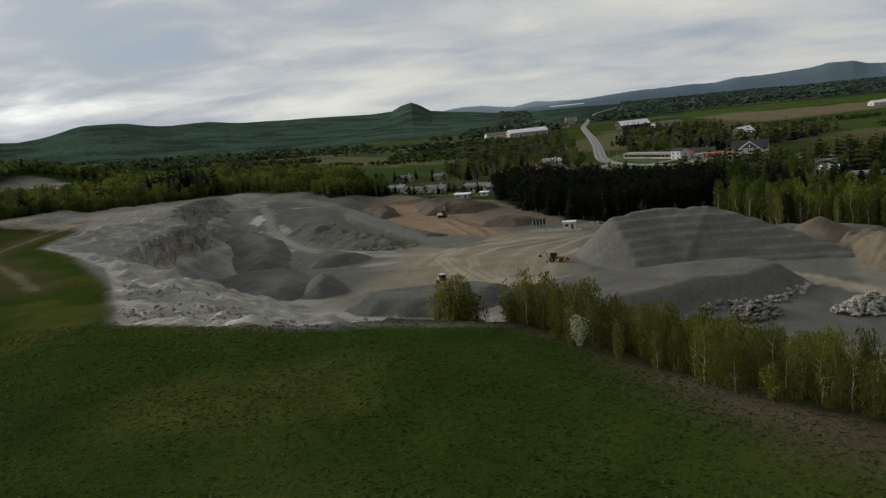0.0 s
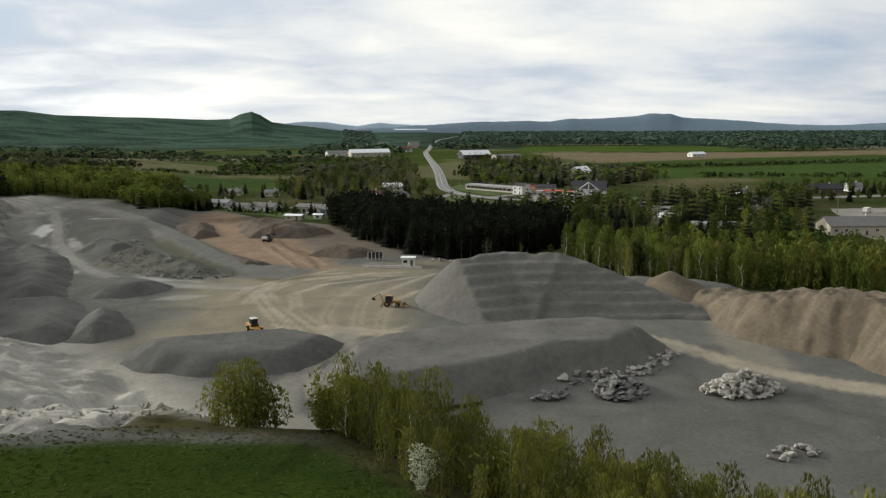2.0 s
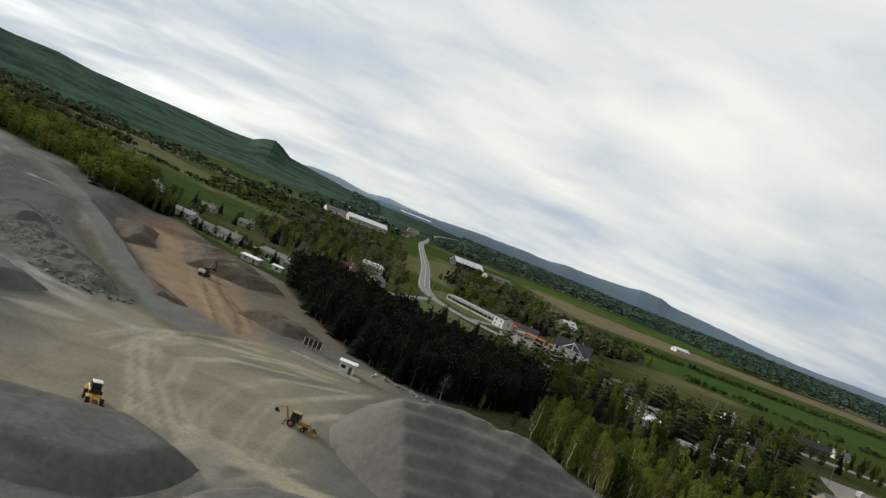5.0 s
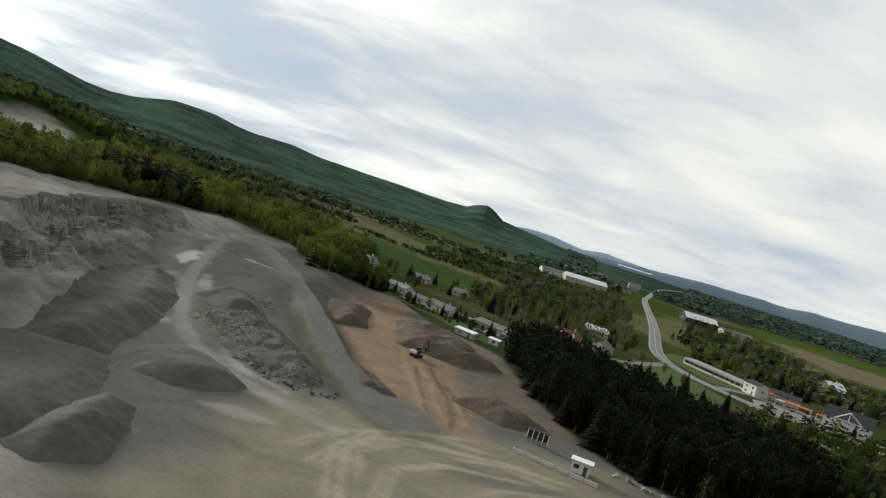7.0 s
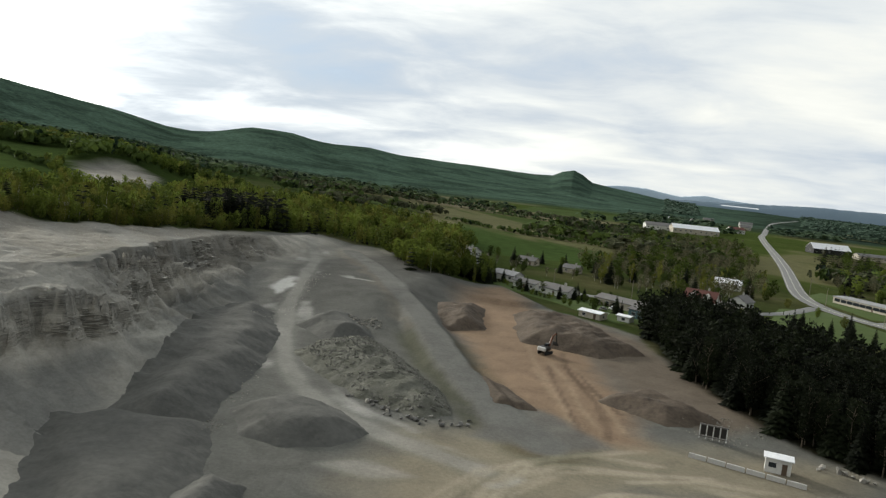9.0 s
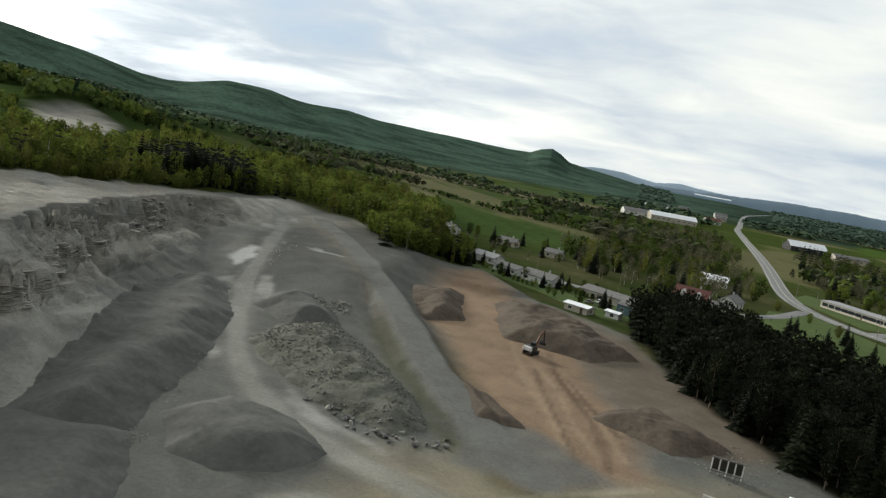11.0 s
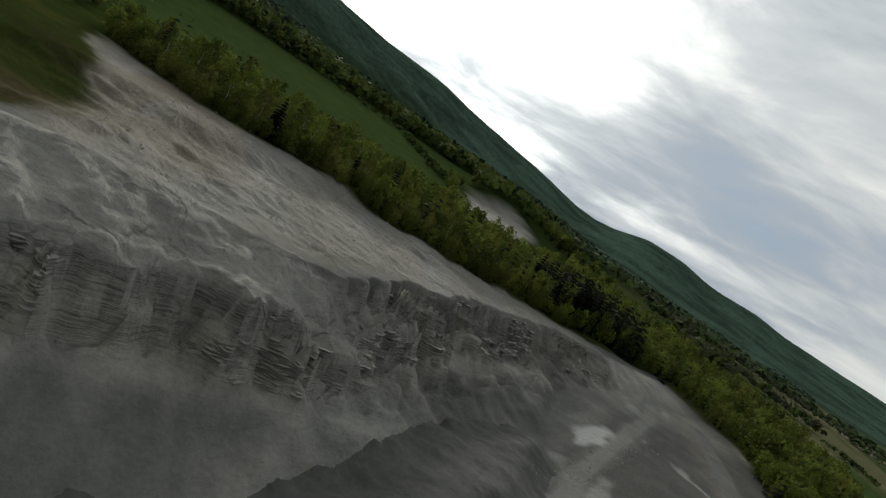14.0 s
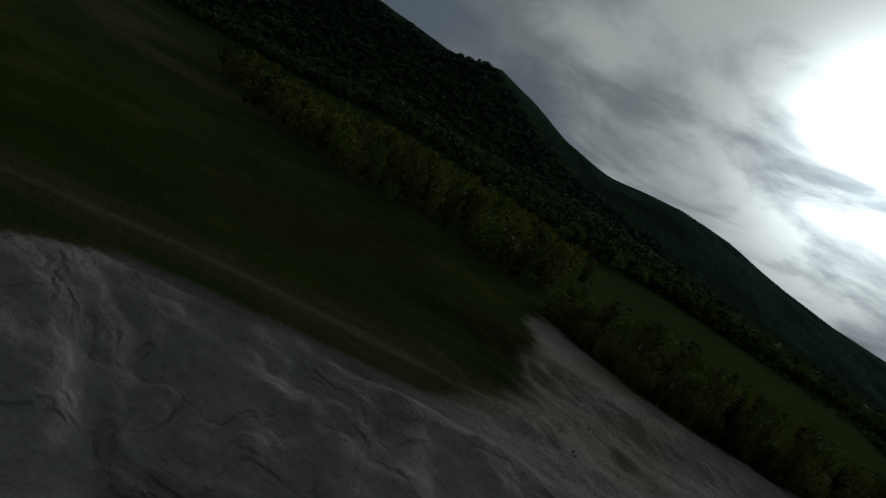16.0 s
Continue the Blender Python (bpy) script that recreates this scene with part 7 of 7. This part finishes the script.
M_STONE = surface("broken_stone", (0.085, 0.083, 0.074), (0.215, 0.21, 0.19), 1.5, 5.0, 0.95, 0.3, 0.03, space="world")
M_CLOD = surface("sand_clod", (0.16, 0.152, 0.13), (0.28, 0.27, 0.24), 1.0, 5.0, 0.95, 0.3, 0.03, space="world")
stones("rubble_stones", [([(-58, 324), (-47, 332), (-36, 319), (-22, 298), (-15, 281), (-24, 277), (-36, 284), (-48, 297), (-59, 310)], 1900)], M_STONE, 0.2, 0.7, "broken grey stones strewn over the rubble", 5)
stones("sand_clods", [([(-4, 112), (-20, 108), (-54, 120), (-66, 150), (-52, 158), (-30, 132), (-6, 130)], 800), ([(-60, 346), (-52, 352), (-46, 346), (-54, 340)], 150)], M_CLOD, 0.25, 1.0, "crumbled pale clods of sand on the slopes", 6)
stones("gravel_crumbs", [([(-53, 248), (-50, 252), (-55, 272), (-62, 296), (-65, 294), (-58, 270)], 200), ([(88, 110), (100, 104), (106, 116), (90, 124)], 200), ([(36, 284), (30, 300), (44, 312), (50, 300)], 200)], M_CLOD, 0.15, 0.5, "scattered pale crumbs of stone along the piles", 7)


# ---- power line ----
POLES = [(118, 318), (160, 322), (200, 334), (242, 352), (290, 372)]
POLES2 = [(132, 590), (128, 545), (140, 500), (178, 468), (226, 458), (280, 456), (340, 455)]
POLES3 = [(-40, 498), (-6, 476), (28, 468), (64, 470)]
for line in (POLES, POLES2, POLES3):
    tops = []
    for x, y in line:
        z = gz(x, y)
        ob = thing("utility_pole", "grey wooden utility pole with a crossarm", "utility pole", pose(x, y, z, 0, 0, 70), "utility poles")
        bm = B()
        tube(bm, (0, 0, -0.5), (0, 0, 10.5), 0.16, 0.11, 8)
        part("pole", bm, M_WOOD, ob)
        bm = B()
        box(bm, (0, 0, 9.9), (2.4, 0.12, 0.14))
        part("crossarm", bm, M_WOOD, ob)
        for s in (-1.0, 0.0, 1.0):
            bm = B()
            tube(bm, (s, 0, 9.95), (s, 0, 10.25), 0.06)
            part("insulator", bm, M_GLASS, ob)
        tops.append(Vector((x, y, z + 10.25)))
    for a, b in zip(tops, tops[1:]):
        pts = [a.lerp(b, k / 10) - Vector((0, 0, 4 * 0.9 * (k / 10) * (1 - k / 10))) for k in range(11)]
        side = (b - a).cross(Vector((0, 0, 1))).normalized() * 0.035
        v = [p + s for p in pts for s in (side, Vector((0, 0, 0.05)), -side)]
        f = [(3 * k + j, 3 * k + (j + 1) % 3, 3 * k + 3 + (j + 1) % 3, 3 * k + 3 + j) for k in range(10) for j in range(3)]
        tagged(raw("overhead_wire", v, f, M_DARK_STEEL), "sagging overhead wire between two poles", "wire")

stones("sand_clods", [([(-104, 252), (-120, 250), (-160, 272), (-190, 300), (-180, 328), (-150, 350), (-140, 420), (-133, 420), (-120, 335), (-108, 290)], 900), ([(-84, 330), (-92, 400), (-86, 405), (-78, 340)], 200)], M_LEDGE, 0.12, 0.42, "crumbled clods of grey sand on the bare terrace", 15)


# ---- ledges of layered sand in the cliff ----
def sand_ledges():
    """Thin broken plates that stand out of the upper face, stacked in clusters."""
    rng = np.random.default_rng(77)
    v, f = [], []
    line = [q for q in LIP if 222 <= q[1] <= 441]
    runs = [0.0]
    for a, b in zip(line, line[1:]):
        runs.append(runs[-1] + math.dist(a[:2], b[:2]))
    s = np.arange(0, runs[-1], 0.8)
    px, py = np.interp(s, runs, [q[0] for q in line]), np.interp(s, runs, [q[1] for q in line])
    tx, ty = np.gradient(px), np.gradient(py)
    ln = np.hypot(tx, ty)
    nx, ny = ty / ln, -tx / ln
    out = np.arange(-8, 40, 0.25)
    field = ground_height((px[:, None] + nx[:, None] * out).ravel(), (py[:, None] + ny[:, None] * out).ravel()).reshape(len(s), -1)
    field = np.minimum.accumulate(field, axis=1)
    top = np.interp(s, runs, [q[2] for q in line])
    for level in np.arange(5.0, 20.0, 0.33):
        at = np.array([out[min(len(out) - 1, int(np.searchsorted(-row, -level)))] for row in field])
        share = level / top
        mask = (waves(s, s * 0 + level * 2.2, 9, 3, 61) > 0.2) & (share > 0.42 + 0.12 * waves(s, s * 0, 18, 3, 67)) & (share < 0.96 - 0.22 * step(300, 268, py)) & (waves(s, s * 0 + level * 9.0, 3.5, 2, 63) > -0.35)
        i = 0
        while i < len(s):
            if not mask[i]:
                i += 1
                continue
            j = i
            while j < len(s) and mask[j] and j - i < 5 + level % 7:
                j += 1
            if j - i >= 3:
                base = len(v)
                thick = rng.uniform(0.10, 0.26)
                for k in range(i, j):
                    end = min(1.0, 0.35 + 0.5 * min(k - i, j - 1 - k))
                    o = at[k] + (rng.uniform(0.15, 0.6)) * end
                    z = level + 0.05 * rng.normal()
                    for depth, dz in ((-1.8, 0.06), (o - at[k], 0.0), (o - at[k] - 0.12, -thick), (-1.8, -thick - 0.05)):
                        q = at[k] + depth
                        v.append((px[k] + nx[k] * q, py[k] + ny[k] * q, z + dz))
                for k in range(j - i - 1):
                    c = base + k * 4
                    f += [(c + m, c + m + 1, c + m + 5, c + m + 4) for m in range(3)]
                f += [(base, base + 1, base + 2, base + 3), (base + (j - i - 1) * 4 + 3, base + (j - i - 1) * 4 + 2, base + (j - i - 1) * 4 + 1, base + (j - i - 1) * 4)]
            i = j + int(rng.integers(1, 3))
    tagged(raw("sand_ledges", v, f, M_LEDGE), "thin broken ledges of layered grey sand in the cliff", "sand ledges", kind="stuff")


sand_ledges()


# ---- grass on the plateau ----
def grass_tufts():
    """Short tufts that roughen the meadow below the flight."""
    rng = np.random.default_rng(88)
    n = 46000
    x, y = rng.uniform(-70, 34, n), rng.uniform(18, 116, n)
    ok = inside(x, y, PLATEAU)
    x, y = x[ok], y[ok]
    n = len(x)
    z = ground_height(x, y)
    a, w, h = rng.uniform(0, 6.283, n), rng.uniform(0.12, 0.3, n), rng.uniform(0.02, 0.09, n) * (1 + 0.6 * waves(x, y, 7, 3, 303))
    dx, dy = np.cos(a) * w, np.sin(a) * w
    ox, oy = rng.normal(size=n) * 0.12, rng.normal(size=n) * 0.12
    v = np.stack([np.stack([x - dx, y - dy, z - 0.03], 1), np.stack([x + dx, y + dy, z - 0.03], 1), np.stack([x + dx * 0.5 + ox, y + dy * 0.5 + oy, z + h], 1), np.stack([x - dx * 0.6 + ox, y - dy * 0.6 + oy, z + h * 0.85], 1)], 1).reshape(-1, 3)
    tagged(raw("grass_tufts", v.tolist(), np.arange(4 * n).reshape(-1, 4).tolist(), M_TUFT), "short uneven tufts of green meadow grass", "grass", kind="stuff")


grass_tufts()
